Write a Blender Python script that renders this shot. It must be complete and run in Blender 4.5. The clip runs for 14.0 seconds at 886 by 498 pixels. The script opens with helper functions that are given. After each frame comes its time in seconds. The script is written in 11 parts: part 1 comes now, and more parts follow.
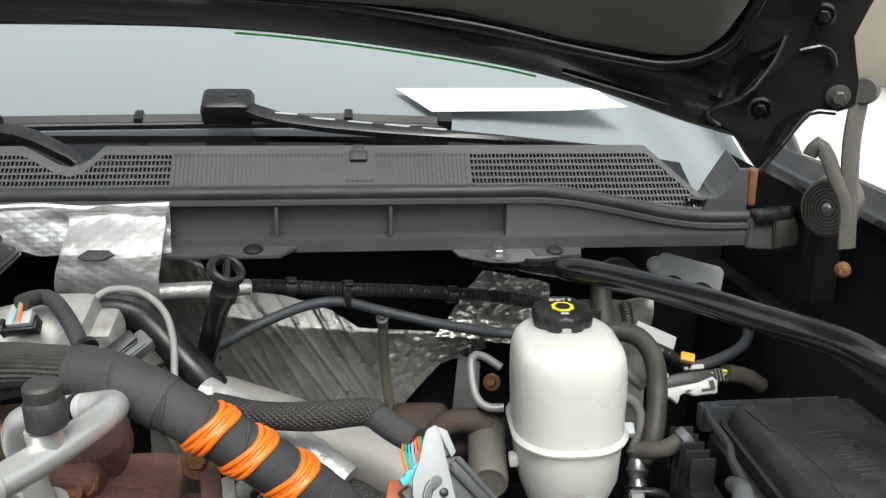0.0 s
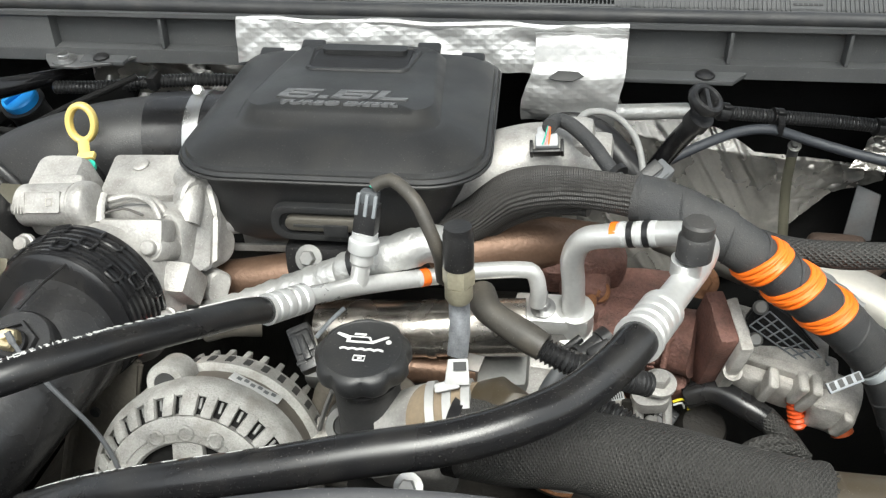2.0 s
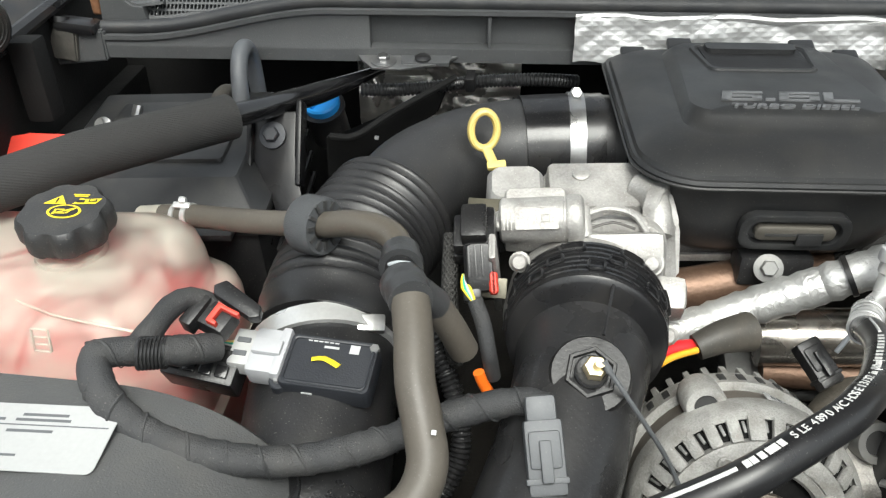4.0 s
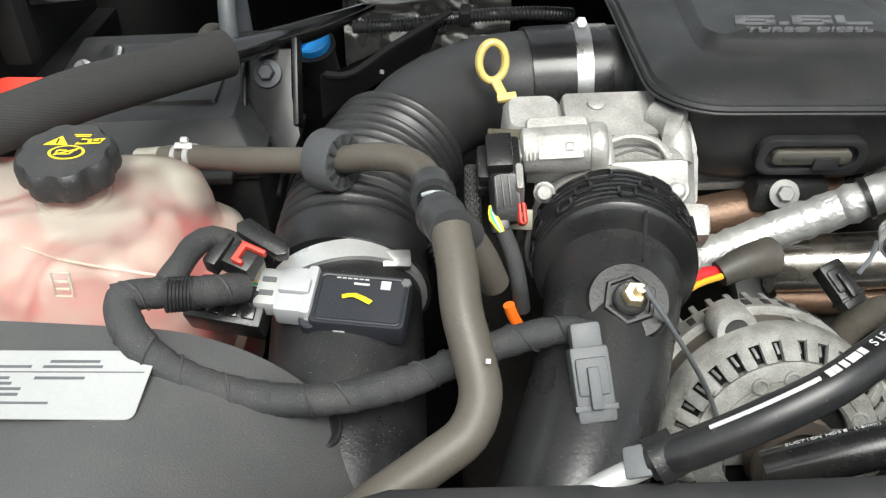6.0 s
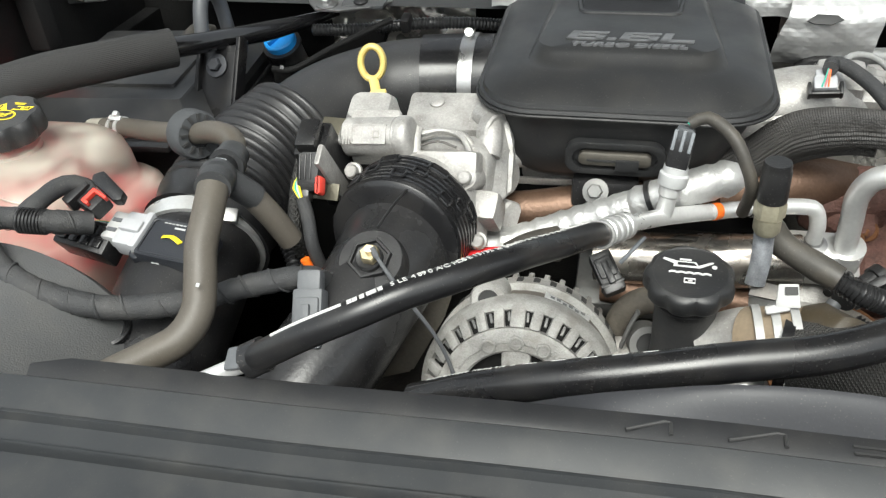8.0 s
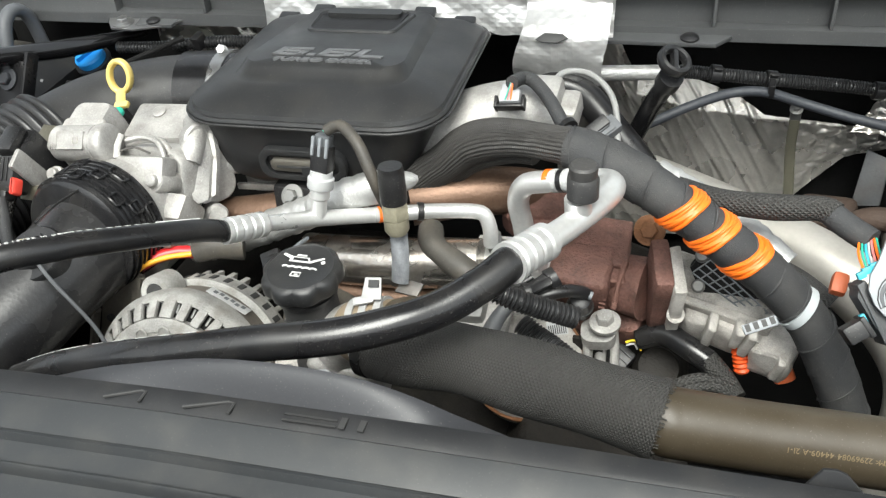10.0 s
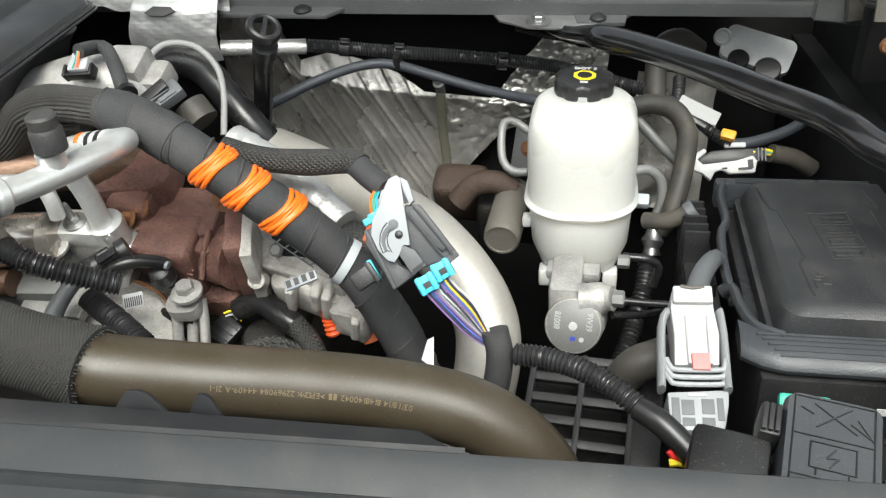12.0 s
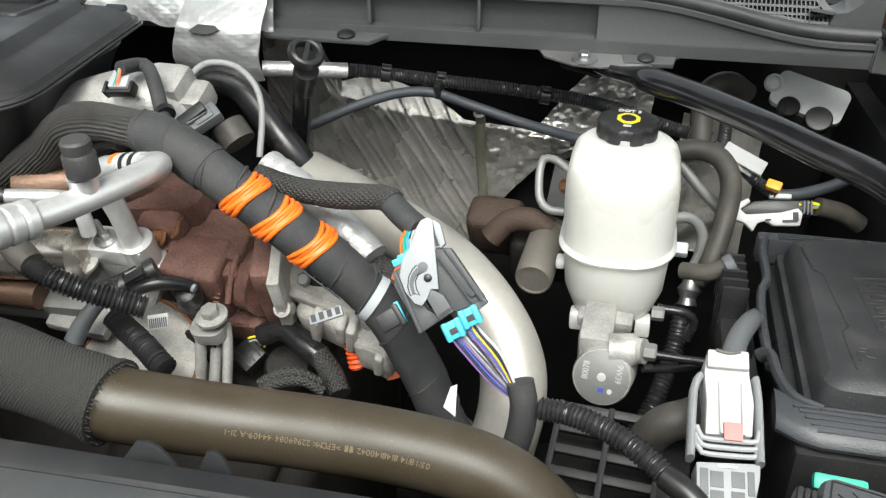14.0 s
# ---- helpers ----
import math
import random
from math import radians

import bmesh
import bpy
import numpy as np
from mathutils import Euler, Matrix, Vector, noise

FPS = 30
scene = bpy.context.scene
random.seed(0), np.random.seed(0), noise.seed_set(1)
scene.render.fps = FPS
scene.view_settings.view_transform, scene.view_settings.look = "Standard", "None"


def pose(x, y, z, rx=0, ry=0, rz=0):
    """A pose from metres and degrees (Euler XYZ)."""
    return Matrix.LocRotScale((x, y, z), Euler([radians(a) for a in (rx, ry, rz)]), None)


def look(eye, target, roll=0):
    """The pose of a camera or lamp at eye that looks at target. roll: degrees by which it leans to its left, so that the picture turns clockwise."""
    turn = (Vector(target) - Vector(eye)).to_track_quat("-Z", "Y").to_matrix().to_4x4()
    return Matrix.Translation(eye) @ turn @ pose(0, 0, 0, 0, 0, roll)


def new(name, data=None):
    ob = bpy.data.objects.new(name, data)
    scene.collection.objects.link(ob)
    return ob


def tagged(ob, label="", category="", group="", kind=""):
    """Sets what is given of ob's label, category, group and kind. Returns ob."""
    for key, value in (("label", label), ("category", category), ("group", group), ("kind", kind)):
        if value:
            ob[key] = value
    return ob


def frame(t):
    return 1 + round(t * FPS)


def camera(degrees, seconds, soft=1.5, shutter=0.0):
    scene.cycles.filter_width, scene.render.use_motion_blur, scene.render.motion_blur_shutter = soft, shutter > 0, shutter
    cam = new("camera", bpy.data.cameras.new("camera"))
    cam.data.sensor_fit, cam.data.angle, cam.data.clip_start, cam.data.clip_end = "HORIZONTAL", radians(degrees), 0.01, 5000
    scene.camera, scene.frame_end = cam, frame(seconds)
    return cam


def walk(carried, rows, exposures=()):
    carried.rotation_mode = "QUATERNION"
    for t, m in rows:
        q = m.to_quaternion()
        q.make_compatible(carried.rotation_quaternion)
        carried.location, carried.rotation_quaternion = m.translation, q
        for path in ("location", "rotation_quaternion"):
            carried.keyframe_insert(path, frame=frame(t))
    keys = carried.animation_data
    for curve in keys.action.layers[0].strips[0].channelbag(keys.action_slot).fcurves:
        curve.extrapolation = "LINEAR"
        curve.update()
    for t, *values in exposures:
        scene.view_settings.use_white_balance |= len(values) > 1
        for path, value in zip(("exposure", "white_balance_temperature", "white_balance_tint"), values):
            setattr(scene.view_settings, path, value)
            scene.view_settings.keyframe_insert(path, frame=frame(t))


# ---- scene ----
cam = camera(55.7, 14.0, soft=1.3)
PATH = [
    (0, (0.02, 0.021, 1.62), (-0.02, 1.932, 1.032), -0.8),
    (0.2, (0.011, 0.023, 1.636), (-0.143, 1.886, 0.925), -1.6),
    (0.5, (-0.016, 0.026, 1.636), (-0.262, 1.84, 0.83), -2.0),
    (0.9, (-0.082, 0.034, 1.629), (-0.436, 1.784, 0.727), -1.9),
    (1, (-0.095, 0.017, 1.634), (-0.457, 1.749, 0.701), -2.3),
    (1.2, (-0.134, 0.011, 1.651), (-0.527, 1.699, 0.652), -2.4),
    (1.5, (-0.202, -0.007, 1.648), (-0.615, 1.663, 0.627), -2.4),
    (2, (-0.283, -0.039, 1.679), (-0.705, 1.62, 0.645), -2.4),
    (2.5, (-0.361, -0.054, 1.679), (-0.75, 1.609, 0.639), -1.7),
    (3, (-0.48, -0.051, 1.667), (-0.834, 1.617, 0.622), -1.3),
    (3.5, (-0.587, -0.064, 1.679), (-0.943, 1.6, 0.628), -1.8),
    (4, (-0.726, -0.089, 1.696), (-1.047, 1.573, 0.631), -2.0),
    (4.2, (-0.802, -0.096, 1.706), (-1.053, 1.567, 0.623), -2.0),
    (6.3, (-0.77, -0.09, 1.67), (-0.974, 1.528, 0.512), -1.7),
    (6.5, (-0.725, -0.085, 1.669), (-1.008, 1.524, 0.515), -2.2),
    (7, (-0.648, -0.1, 1.685), (-1.106, 1.473, 0.538), -4.2),
    (7.5, (-0.559, -0.135, 1.702), (-1.123, 1.413, 0.568), -4.7),
    (7.7, (-0.51, -0.146, 1.708), (-1.102, 1.392, 0.575), -4.8),
    (10, (-0.104, -0.082, 1.693), (-0.801, 1.454, 0.617), -5.6),
    (10.5, (-0.029, -0.054, 1.673), (-0.724, 1.488, 0.606), -5.4),
    (11, (0.057, -0.032, 1.651), (-0.61, 1.53, 0.595), -5.3),
    (11.5, (0.138, -0.014, 1.633), (-0.507, 1.561, 0.583), -5.6),
    (12, (0.203, -0.005, 1.62), (-0.261, 1.63, 0.565), -3.8),
    (12.5, (0.192, 0.005, 1.625), (-0.18, 1.661, 0.567), -2.8),
    (13, (0.156, 0.01, 1.639), (-0.223, 1.666, 0.583), -3.2),
    (13.5, (0.124, 0.017, 1.634), (-0.32, 1.658, 0.58), -4.3),
    (14, (0.198, 0.024, 1.636), (-0.344, 1.649, 0.603), -1.7),
]
walk(cam, [(t, look(eye, target, roll)) for t, eye, target, roll in PATH], [(0, 0.8, 6500, 4), (0.6, 1.0, 6500, 4), (1.2, 1.08, 6500, 4), (2, 1.18, 6500, 4), (2.5, 1.2, 6500, 4), (3.5, 1.1, 6500, 4), (4.2, 1.02, 6500, 4), (7.5, 1.03, 6500, 4), (10, 1.3, 6500, 4), (10.5, 1.32, 6500, 4), (11, 1.14, 6500, 4), (14, 1.16, 6500, 4)])

# ---------------------------------------------------------------- light
world = bpy.data.worlds.new("overcast_sky")
scene.world = world
world.use_nodes = True
wn, wl = world.node_tree.nodes, world.node_tree.links
sky = wn.new("ShaderNodeTexSky")
sky.sky_type, sky.sun_disc = "NISHITA", False
sky.sun_elevation, sky.sun_rotation = radians(58), radians(164)
sky.dust_density, sky.air_density = 4.0, 1.0
cloud = wn.new("ShaderNodeHueSaturation")
cloud.inputs["Saturation"].default_value = 0.25
wl.new(sky.outputs[0], cloud.inputs["Color"])
wl.new(cloud.outputs[0], wn["Background"].inputs[0])
wn["Background"].inputs[1].default_value = 0.15
sun = new("sun", bpy.data.lights.new("sun", "SUN"))
sun.data.energy, sun.data.angle, sun.data.color = 1.6, radians(35), (1.0, 0.98, 0.94)
sun.matrix_world = look((0.3, -1.9, 5.4), (-0.4, 0.6, 1.2))

# ---------------------------------------------------------------- materials
MATS = {}


def mat(name, color, rough=0.5, metal=0.0, var=0.18, fine=300, coarse=14, bump=0.15, spec=0.5, dust=0.0, dustcol=(0.22, 0.2, 0.17), coat=0.0, specks=0.00, speckcol=(0.3, 0.28, 0.25)):
    """A painted, moulded or cast surface: two scales of tone, uneven gloss, fine relief, and dust in patches."""
    if name in MATS:
        return MATS[name]
    m = bpy.data.materials.new(name)
    m.use_nodes = True
    n, l = m.node_tree.nodes, m.node_tree.links
    b = n["Principled BSDF"]
    co = n.new("ShaderNodeTexCoord")
    big, small = n.new("ShaderNodeTexNoise"), n.new("ShaderNodeTexNoise")
    big.inputs["Scale"].default_value, big.inputs["Detail"].default_value = coarse, 5
    small.inputs["Scale"].default_value, small.inputs["Detail"].default_value = fine, 3
    for q in (big, small):
        l.new(co.outputs["Object"], q.inputs["Vector"])
    mixn = n.new("ShaderNodeMath")
    mixn.operation = "MULTIPLY_ADD"
    mixn.inputs[1].default_value = 0.45
    l.new(small.outputs[0], mixn.inputs[0])
    l.new(big.outputs[0], mixn.inputs[2])
    ramp = n.new("ShaderNodeMapRange")
    ramp.inputs["From Min"].default_value, ramp.inputs["From Max"].default_value = 0.4, 1.05
    ramp.inputs["To Min"].default_value, ramp.inputs["To Max"].default_value = 1 - var, 1 + var
    l.new(mixn.outputs[0], ramp.inputs[0])
    tone = n.new("ShaderNodeVectorMath")
    tone.operation = "SCALE"
    tone.inputs[0].default_value = color
    l.new(ramp.outputs[0], tone.inputs["Scale"])
    out = tone.outputs[0]
    if dust:
        spot = n.new("ShaderNodeTexNoise")
        spot.inputs["Scale"].default_value, spot.inputs["Detail"].default_value = coarse * 2.3, 8
        l.new(co.outputs["Object"], spot.inputs["Vector"])
        cut = n.new("ShaderNodeMapRange")
        cut.inputs["From Min"].default_value, cut.inputs["From Max"].default_value = 0.45, 0.75
        cut.inputs["To Max"].default_value = dust
        l.new(spot.outputs[0], cut.inputs[0])
        mx = n.new("ShaderNodeMix")
        mx.data_type = "RGBA"
        l.new(cut.outputs[0], mx.inputs[0])
        l.new(out, mx.inputs[6])
        mx.inputs[7].default_value = (*dustcol, 1)
        out = mx.outputs[2]
    if specks:
        grit = n.new("ShaderNodeTexNoise")
        grit.inputs["Scale"].default_value, grit.inputs["Detail"].default_value = 800, 0.5
        l.new(co.outputs["Object"], grit.inputs["Vector"])
        few = n.new("ShaderNodeMapRange")
        few.inputs["From Min"].default_value, few.inputs["From Max"].default_value = 0.7, 0.8
        few.inputs["To Max"].default_value = specks
        l.new(grit.outputs[0], few.inputs[0])
        sx = n.new("ShaderNodeMix")
        sx.data_type = "RGBA"
        l.new(few.outputs[0], sx.inputs[0])
        l.new(out, sx.inputs[6])
        sx.inputs[7].default_value = (*speckcol, 1)
        out = sx.outputs[2]
    l.new(out, b.inputs["Base Color"])
    rr = n.new("ShaderNodeMapRange")
    rr.inputs["From Min"].default_value, rr.inputs["From Max"].default_value = 0.3, 0.7
    rr.inputs["To Min"].default_value, rr.inputs["To Max"].default_value = max(0.03, rough - 0.1), min(1, rough + 0.12)
    l.new(big.outputs[0], rr.inputs[0])
    l.new(rr.outputs[0], b.inputs["Roughness"])
    b.inputs["Metallic"].default_value = metal
    b.inputs["Specular IOR Level"].default_value = spec
    b.inputs["Coat Weight"].default_value = coat
    if bump:
        bp = n.new("ShaderNodeBump")
        bp.inputs["Strength"].default_value, bp.inputs["Distance"].default_value = bump, 0.002
        l.new(small.outputs[0], bp.inputs["Height"])
        l.new(bp.outputs[0], b.inputs["Normal"])
    MATS[name] = m
    return m


def relief(m, node, strength, distance):
    """Adds a height field on top of the relief that a material has."""
    n, l = m.node_tree.nodes, m.node_tree.links
    b = n["Principled BSDF"]
    bp = n.new("ShaderNodeBump")
    bp.inputs["Strength"].default_value, bp.inputs["Distance"].default_value = strength, distance
    l.new(node, bp.inputs["Height"])
    if b.inputs["Normal"].links:
        l.new(b.inputs["Normal"].links[0].from_socket, bp.inputs["Normal"])
    l.new(bp.outputs[0], b.inputs["Normal"])


def uvwave(m, turn, scale, strength, distance, kind="SIN", two=False):
    """Ridges along a tube's own lengthwise and crosswise metres."""
    n, l = m.node_tree.nodes, m.node_tree.links
    uv = n.new("ShaderNodeTexCoord")
    mp = n.new("ShaderNodeMapping")
    mp.inputs["Rotation"].default_value = (0, 0, radians(turn))
    l.new(uv.outputs["UV"], mp.inputs["Vector"])
    w = n.new("ShaderNodeTexWave")
    w.wave_profile = kind
    w.inputs["Scale"].default_value = scale
    w.inputs["Distortion"].default_value = 0.6
    w.inputs["Detail"].default_value = 1.0
    l.new(mp.outputs[0], w.inputs["Vector"])
    out = w.outputs["Fac"]
    if two:
        mp2 = n.new("ShaderNodeMapping")
        mp2.inputs["Rotation"].default_value = (0, 0, radians(-turn))
        l.new(uv.outputs["UV"], mp2.inputs["Vector"])
        w2 = n.new("ShaderNodeTexWave")
        w2.inputs["Scale"].default_value = scale
        l.new(mp2.outputs[0], w2.inputs["Vector"])
        mx = n.new("ShaderNodeMath")
        mx.operation = "MAXIMUM"
        l.new(out, mx.inputs[0])
        l.new(w2.outputs["Fac"], mx.inputs[1])
        out = mx.outputs[0]
    relief(m, out, strength, distance)
    return m


PLASTIC = mat("black_plastic", (0.014, 0.014, 0.015), 0.36, var=0.3, dust=0.12, dustcol=(0.1, 0.095, 0.085), spec=0.45, bump=0.12, fine=500, specks=0.32)
COVER = mat("cover_plastic", (0.018, 0.0185, 0.0195), 0.4, spec=0.45, var=0.12, dust=0.05, bump=0.08, fine=700, specks=0.17)
GLOSSY = mat("shiny_black", (0.012, 0.012, 0.013), 0.25, var=0.2, dust=0.05, bump=0.04)
MACHINED = mat("machined_grey", (0.2, 0.2, 0.195), 0.5, 0.4, var=0.2, bump=0.1, dust=0.2)
RUBBER = mat("hose_rubber", (0.011, 0.011, 0.012), 0.27, var=0.15, dust=0.06, bump=0.025, fine=400, specks=0.14)
OLDRUBBER = mat("dusty_rubber", (0.05, 0.046, 0.04), 0.55, var=0.25, dust=0.5, dustcol=(0.13, 0.11, 0.085), bump=0.1, specks=0.28)
COWL = mat("cowl_plastic", (0.068, 0.07, 0.072), 0.6, var=0.12, dust=0.15, dustcol=(0.12, 0.12, 0.115), bump=0.15, fine=600, specks=0.24)
SHROUD = mat("shroud_plastic", (0.025, 0.027, 0.029), 0.43, spec=0.35, var=0.1, bump=0.02, fine=500, dust=0.08, specks=0.05)
BOXLID = mat("filter_box_plastic", (0.075, 0.076, 0.077), 0.5, var=0.12, bump=0.3, fine=700, dust=0.1, specks=0.21)
TAPE = mat("cloth_tape", (0.034, 0.035, 0.037), 0.66, var=0.3, bump=0.5, fine=900, dust=0.1, specks=0.28)
uvwave(TAPE, 62, 11, 0.7, 0.003, "SAW")
BRAID = uvwave(mat("braided_sleeve", (0.032, 0.031, 0.029), 0.6, var=0.3, bump=0.1), 40, 88, 1.0, 0.0012, two=True)
RIBSLEEVE = uvwave(mat("ribbed_sleeve", (0.034, 0.032, 0.03), 0.6, var=0.35, bump=0.15), 80, 160, 0.5, 0.0008)
KNIT = uvwave(mat("knitted_sleeve", (0.038, 0.0365, 0.034), 0.85, var=0.35, bump=0.2, fine=1200), 60, 140, 0.9, 0.0017, two=True)
SLEEVE = uvwave(mat("cloth_sleeve", (0.026, 0.0255, 0.025), 0.85, var=0.4, bump=0.35, fine=1500, coarse=60), 28, 130, 0.35, 0.001)
CONDUIT = mat("conduit_plastic", (0.024, 0.024, 0.025), 0.33, var=0.2, bump=0.05, specks=0.24)
BARE = mat("aluminium_pipe", (0.68, 0.68, 0.67), 0.36, 0.6, var=0.16, bump=0.08, fine=250, dust=0.1, dustcol=(0.45, 0.44, 0.42))
CAST = mat("cast_aluminium", (0.395, 0.385, 0.37), 0.5, 0.45, var=0.38, bump=0.3, fine=420, coarse=26, dust=0.5, dustcol=(0.2, 0.185, 0.165), specks=0.55, speckcol=(0.75, 0.73, 0.7))
DIRTYCAST = mat("weathered_casting", (0.5, 0.48, 0.45), 0.65, 0.2, var=0.5, bump=0.6, fine=700, coarse=30, dust=0.45, dustcol=(0.13, 0.11, 0.085))
ALTCAST = mat("alternator_casting", (0.33, 0.325, 0.31), 0.6, 0.25, var=0.5, bump=0.45, fine=700, coarse=30, dust=0.5, dustcol=(0.13, 0.115, 0.095), specks=0.15)
STEEL = mat("zinc_steel", (0.4, 0.4, 0.4), 0.35, 0.9, var=0.2, bump=0.1, dust=0.2, dustcol=(0.3, 0.26, 0.2))
DARKSTEEL = mat("dark_steel", (0.11, 0.105, 0.1), 0.5, 0.5, var=0.25, bump=0.15, dust=0.4, dustcol=(0.14, 0.11, 0.08), specks=0.28)
GREASY = mat("greasy_steel", (0.03, 0.029, 0.028), 0.4, 0.5, var=0.3, bump=0.2, dust=0.25, dustcol=(0.08, 0.07, 0.055))
RUSTY = mat("rusty_iron", (0.15, 0.076, 0.061), 0.72, 0.12, var=0.65, bump=0.9, fine=330, coarse=38, dust=0.35, dustcol=(0.16, 0.075, 0.05))
RUSTBOLT = mat("rusted_bolt", (0.22, 0.1, 0.045), 0.7, 0.3, var=0.4, bump=0.6)
COPPER = mat("heat_stained_pipe", (0.17, 0.105, 0.072), 0.45, 0.6, var=0.4, bump=0.3, dust=0.4, dustcol=(0.1, 0.06, 0.04))
BROWNHOSE = mat("brown_hose", (0.043, 0.033, 0.02), 0.43, var=0.12, coarse=9, bump=0.06, dust=0.1, specks=0.17)
PCV = mat("grey_brown_hose", (0.085, 0.075, 0.062), 0.5, var=0.2, bump=0.06, dust=0.25, dustcol=(0.13, 0.11, 0.085), specks=0.21)
SILVERPIPE = mat("coated_pipe", (0.47, 0.45, 0.41), 0.5, 0.55, var=0.15, bump=0.1, fine=200, dust=0.35, dustcol=(0.33, 0.3, 0.26))
WHITEPLASTIC = mat("white_reservoir", (0.64, 0.635, 0.6), 0.3, var=0.07, bump=0.03, coarse=9)
milk = WHITEPLASTIC.node_tree.nodes["Principled BSDF"]
milk.inputs["Subsurface Weight"].default_value, milk.inputs["Subsurface Scale"].default_value = 0.7, 0.03
milk.inputs["Subsurface Radius"].default_value = (1.0, 0.95, 0.8)
WHITECONN = mat("white_connector", (0.4, 0.4, 0.395), 0.45, var=0.06, bump=0.05)
GREYCONN = mat("grey_connector", (0.22, 0.235, 0.25), 0.45, var=0.1, bump=0.05)
MIDGREY = mat("mid_grey_plastic", (0.1, 0.105, 0.112), 0.5, var=0.1, bump=0.1, specks=0.21)
COUPLER = mat("coupling_plastic", (0.04, 0.041, 0.043), 0.42, var=0.15, bump=0.1, specks=0.25)
FOAM = mat("grey_foam", (0.055, 0.058, 0.062), 0.85, var=0.12, bump=0.4, fine=900)
CAPBLACK = mat("cap_plastic", (0.03, 0.03, 0.031), 0.5, var=0.2, bump=0.2, fine=600, dust=0.1, specks=0.3)
LINEGREY = mat("line_coating", (0.27, 0.27, 0.265), 0.45, 0.3, var=0.15, bump=0.05, dust=0.2)
YELLOW = mat("yellow_plastic", (0.72, 0.56, 0.18), 0.45, var=0.08, bump=0.05)
YELLOWINK = mat("yellow_ink", (0.85, 0.68, 0.03), 0.5, var=0.05, bump=0)
WHITEINK = mat("white_ink", (0.55, 0.55, 0.54), 0.6, var=0.08, bump=0)
GOLDINK = mat("faded_gold_ink", (0.17, 0.13, 0.07), 0.6, var=0.25, bump=0)
# dark print, and the painted shade of slots, holes and grooves
INKSHADE = mat("ink_and_hole_shade", (0.03, 0.03, 0.03), 0.6, var=0.1, bump=0)
LABEL = mat("label_paper", (0.44, 0.445, 0.445), 0.5, var=0.06, bump=0.02)
ORANGE = mat("orange_cord", (0.9, 0.17, 0.015), 0.42, var=0.12, bump=0.05)
REDWIRE = mat("red_wire", (0.65, 0.025, 0.03), 0.4, var=0.1, bump=0.02)
BLUE = mat("blue_cap", (0.02, 0.3, 0.78), 0.4, var=0.1, bump=0.03)
CYAN = mat("blue_lock", (0.05, 0.42, 0.55), 0.4, var=0.08, bump=0.03)
RED = mat("red_plastic", (0.7, 0.06, 0.04), 0.45, var=0.08, bump=0.03)
PINK = mat("pink_lock", (0.65, 0.2, 0.19), 0.5, var=0.08, bump=0.03)
GREEN = mat("green_plastic", (0.03, 0.38, 0.27), 0.45, var=0.08, bump=0.03)
TIE = mat("nylon_tie", (0.42, 0.45, 0.465), 0.4, var=0.06, bump=0.03)
BRASS = mat("brass", (0.56, 0.48, 0.31), 0.35, 0.85, var=0.15, bump=0.1)
BLACKPAINT = mat("black_paint", (0.008, 0.008, 0.009), 0.18, var=0.2, bump=0.05, fine=200, dust=0.04, coat=0.4)
UNDERHOOD = mat("hood_lining", (0.12, 0.112, 0.103), 0.9, var=0.2, bump=0.4, fine=600)
# black bay steel; the same near-black also paints shade in hollows and gaps
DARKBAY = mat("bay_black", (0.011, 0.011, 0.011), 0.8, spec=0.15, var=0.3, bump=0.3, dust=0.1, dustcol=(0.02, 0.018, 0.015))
ENGINE = mat("engine_grime", (0.022, 0.02, 0.018), 0.7, 0.2, var=0.4, bump=0.5, dust=0.3, dustcol=(0.05, 0.045, 0.035), spec=0.25)
STRAP = mat("woven_strap", (0.09, 0.085, 0.06), 0.8, var=0.2, bump=0.5, fine=800)
MUD = mat("brown_mud", (0.2, 0.09, 0.04), 0.9, var=0.4, bump=0.6)
CONCRETE = mat("concrete_drive", (0.55, 0.54, 0.52), 0.85, var=0.2, fine=60, coarse=1.2, bump=0.3)
SIDING = mat("beige_siding", (0.45, 0.38, 0.3), 0.7, var=0.08, fine=40, coarse=2, bump=0.1)
ROOFING = mat("roof_shingle", (0.3, 0.29, 0.28), 0.9, var=0.2, fine=40, coarse=3, bump=0.3)
PAPER = mat("white_paper", (0.85, 0.86, 0.85), 0.6, var=0.03, bump=0.02)
GREENEDGE = mat("green_edge", (0.1, 0.75, 0.1), 0.4, var=0.05, bump=0)

FOIL = mat("wrinkled_foil", (0.72, 0.69, 0.64), 0.27, 0.7, var=0.2, bump=0.0, dust=0.35, dustcol=(0.3, 0.28, 0.25))
n, l = FOIL.node_tree.nodes, FOIL.node_tree.links
tc = n.new("ShaderNodeTexCoord")
dent = n.new("ShaderNodeTexNoise")
dent.inputs["Scale"].default_value, dent.inputs["Detail"].default_value = 90, 5
l.new(tc.outputs["Object"], dent.inputs["Vector"])
relief(FOIL, dent.outputs[0], 0.15, 0.005)
cells = n.new("ShaderNodeTexVoronoi")
cells.feature = "DISTANCE_TO_EDGE"
cells.inputs["Scale"].default_value = 130
l.new(tc.outputs["Object"], cells.inputs["Vector"])
relief(FOIL, cells.outputs["Distance"], 0.16, 0.002)
WRAP = mat("bright_foil_wrap", (0.55, 0.55, 0.54), 0.42, 0.65, var=0.15, bump=0.0, dust=0.2, dustcol=(0.5, 0.48, 0.45))
n = WRAP.node_tree.nodes
tc = n.new("ShaderNodeTexCoord")
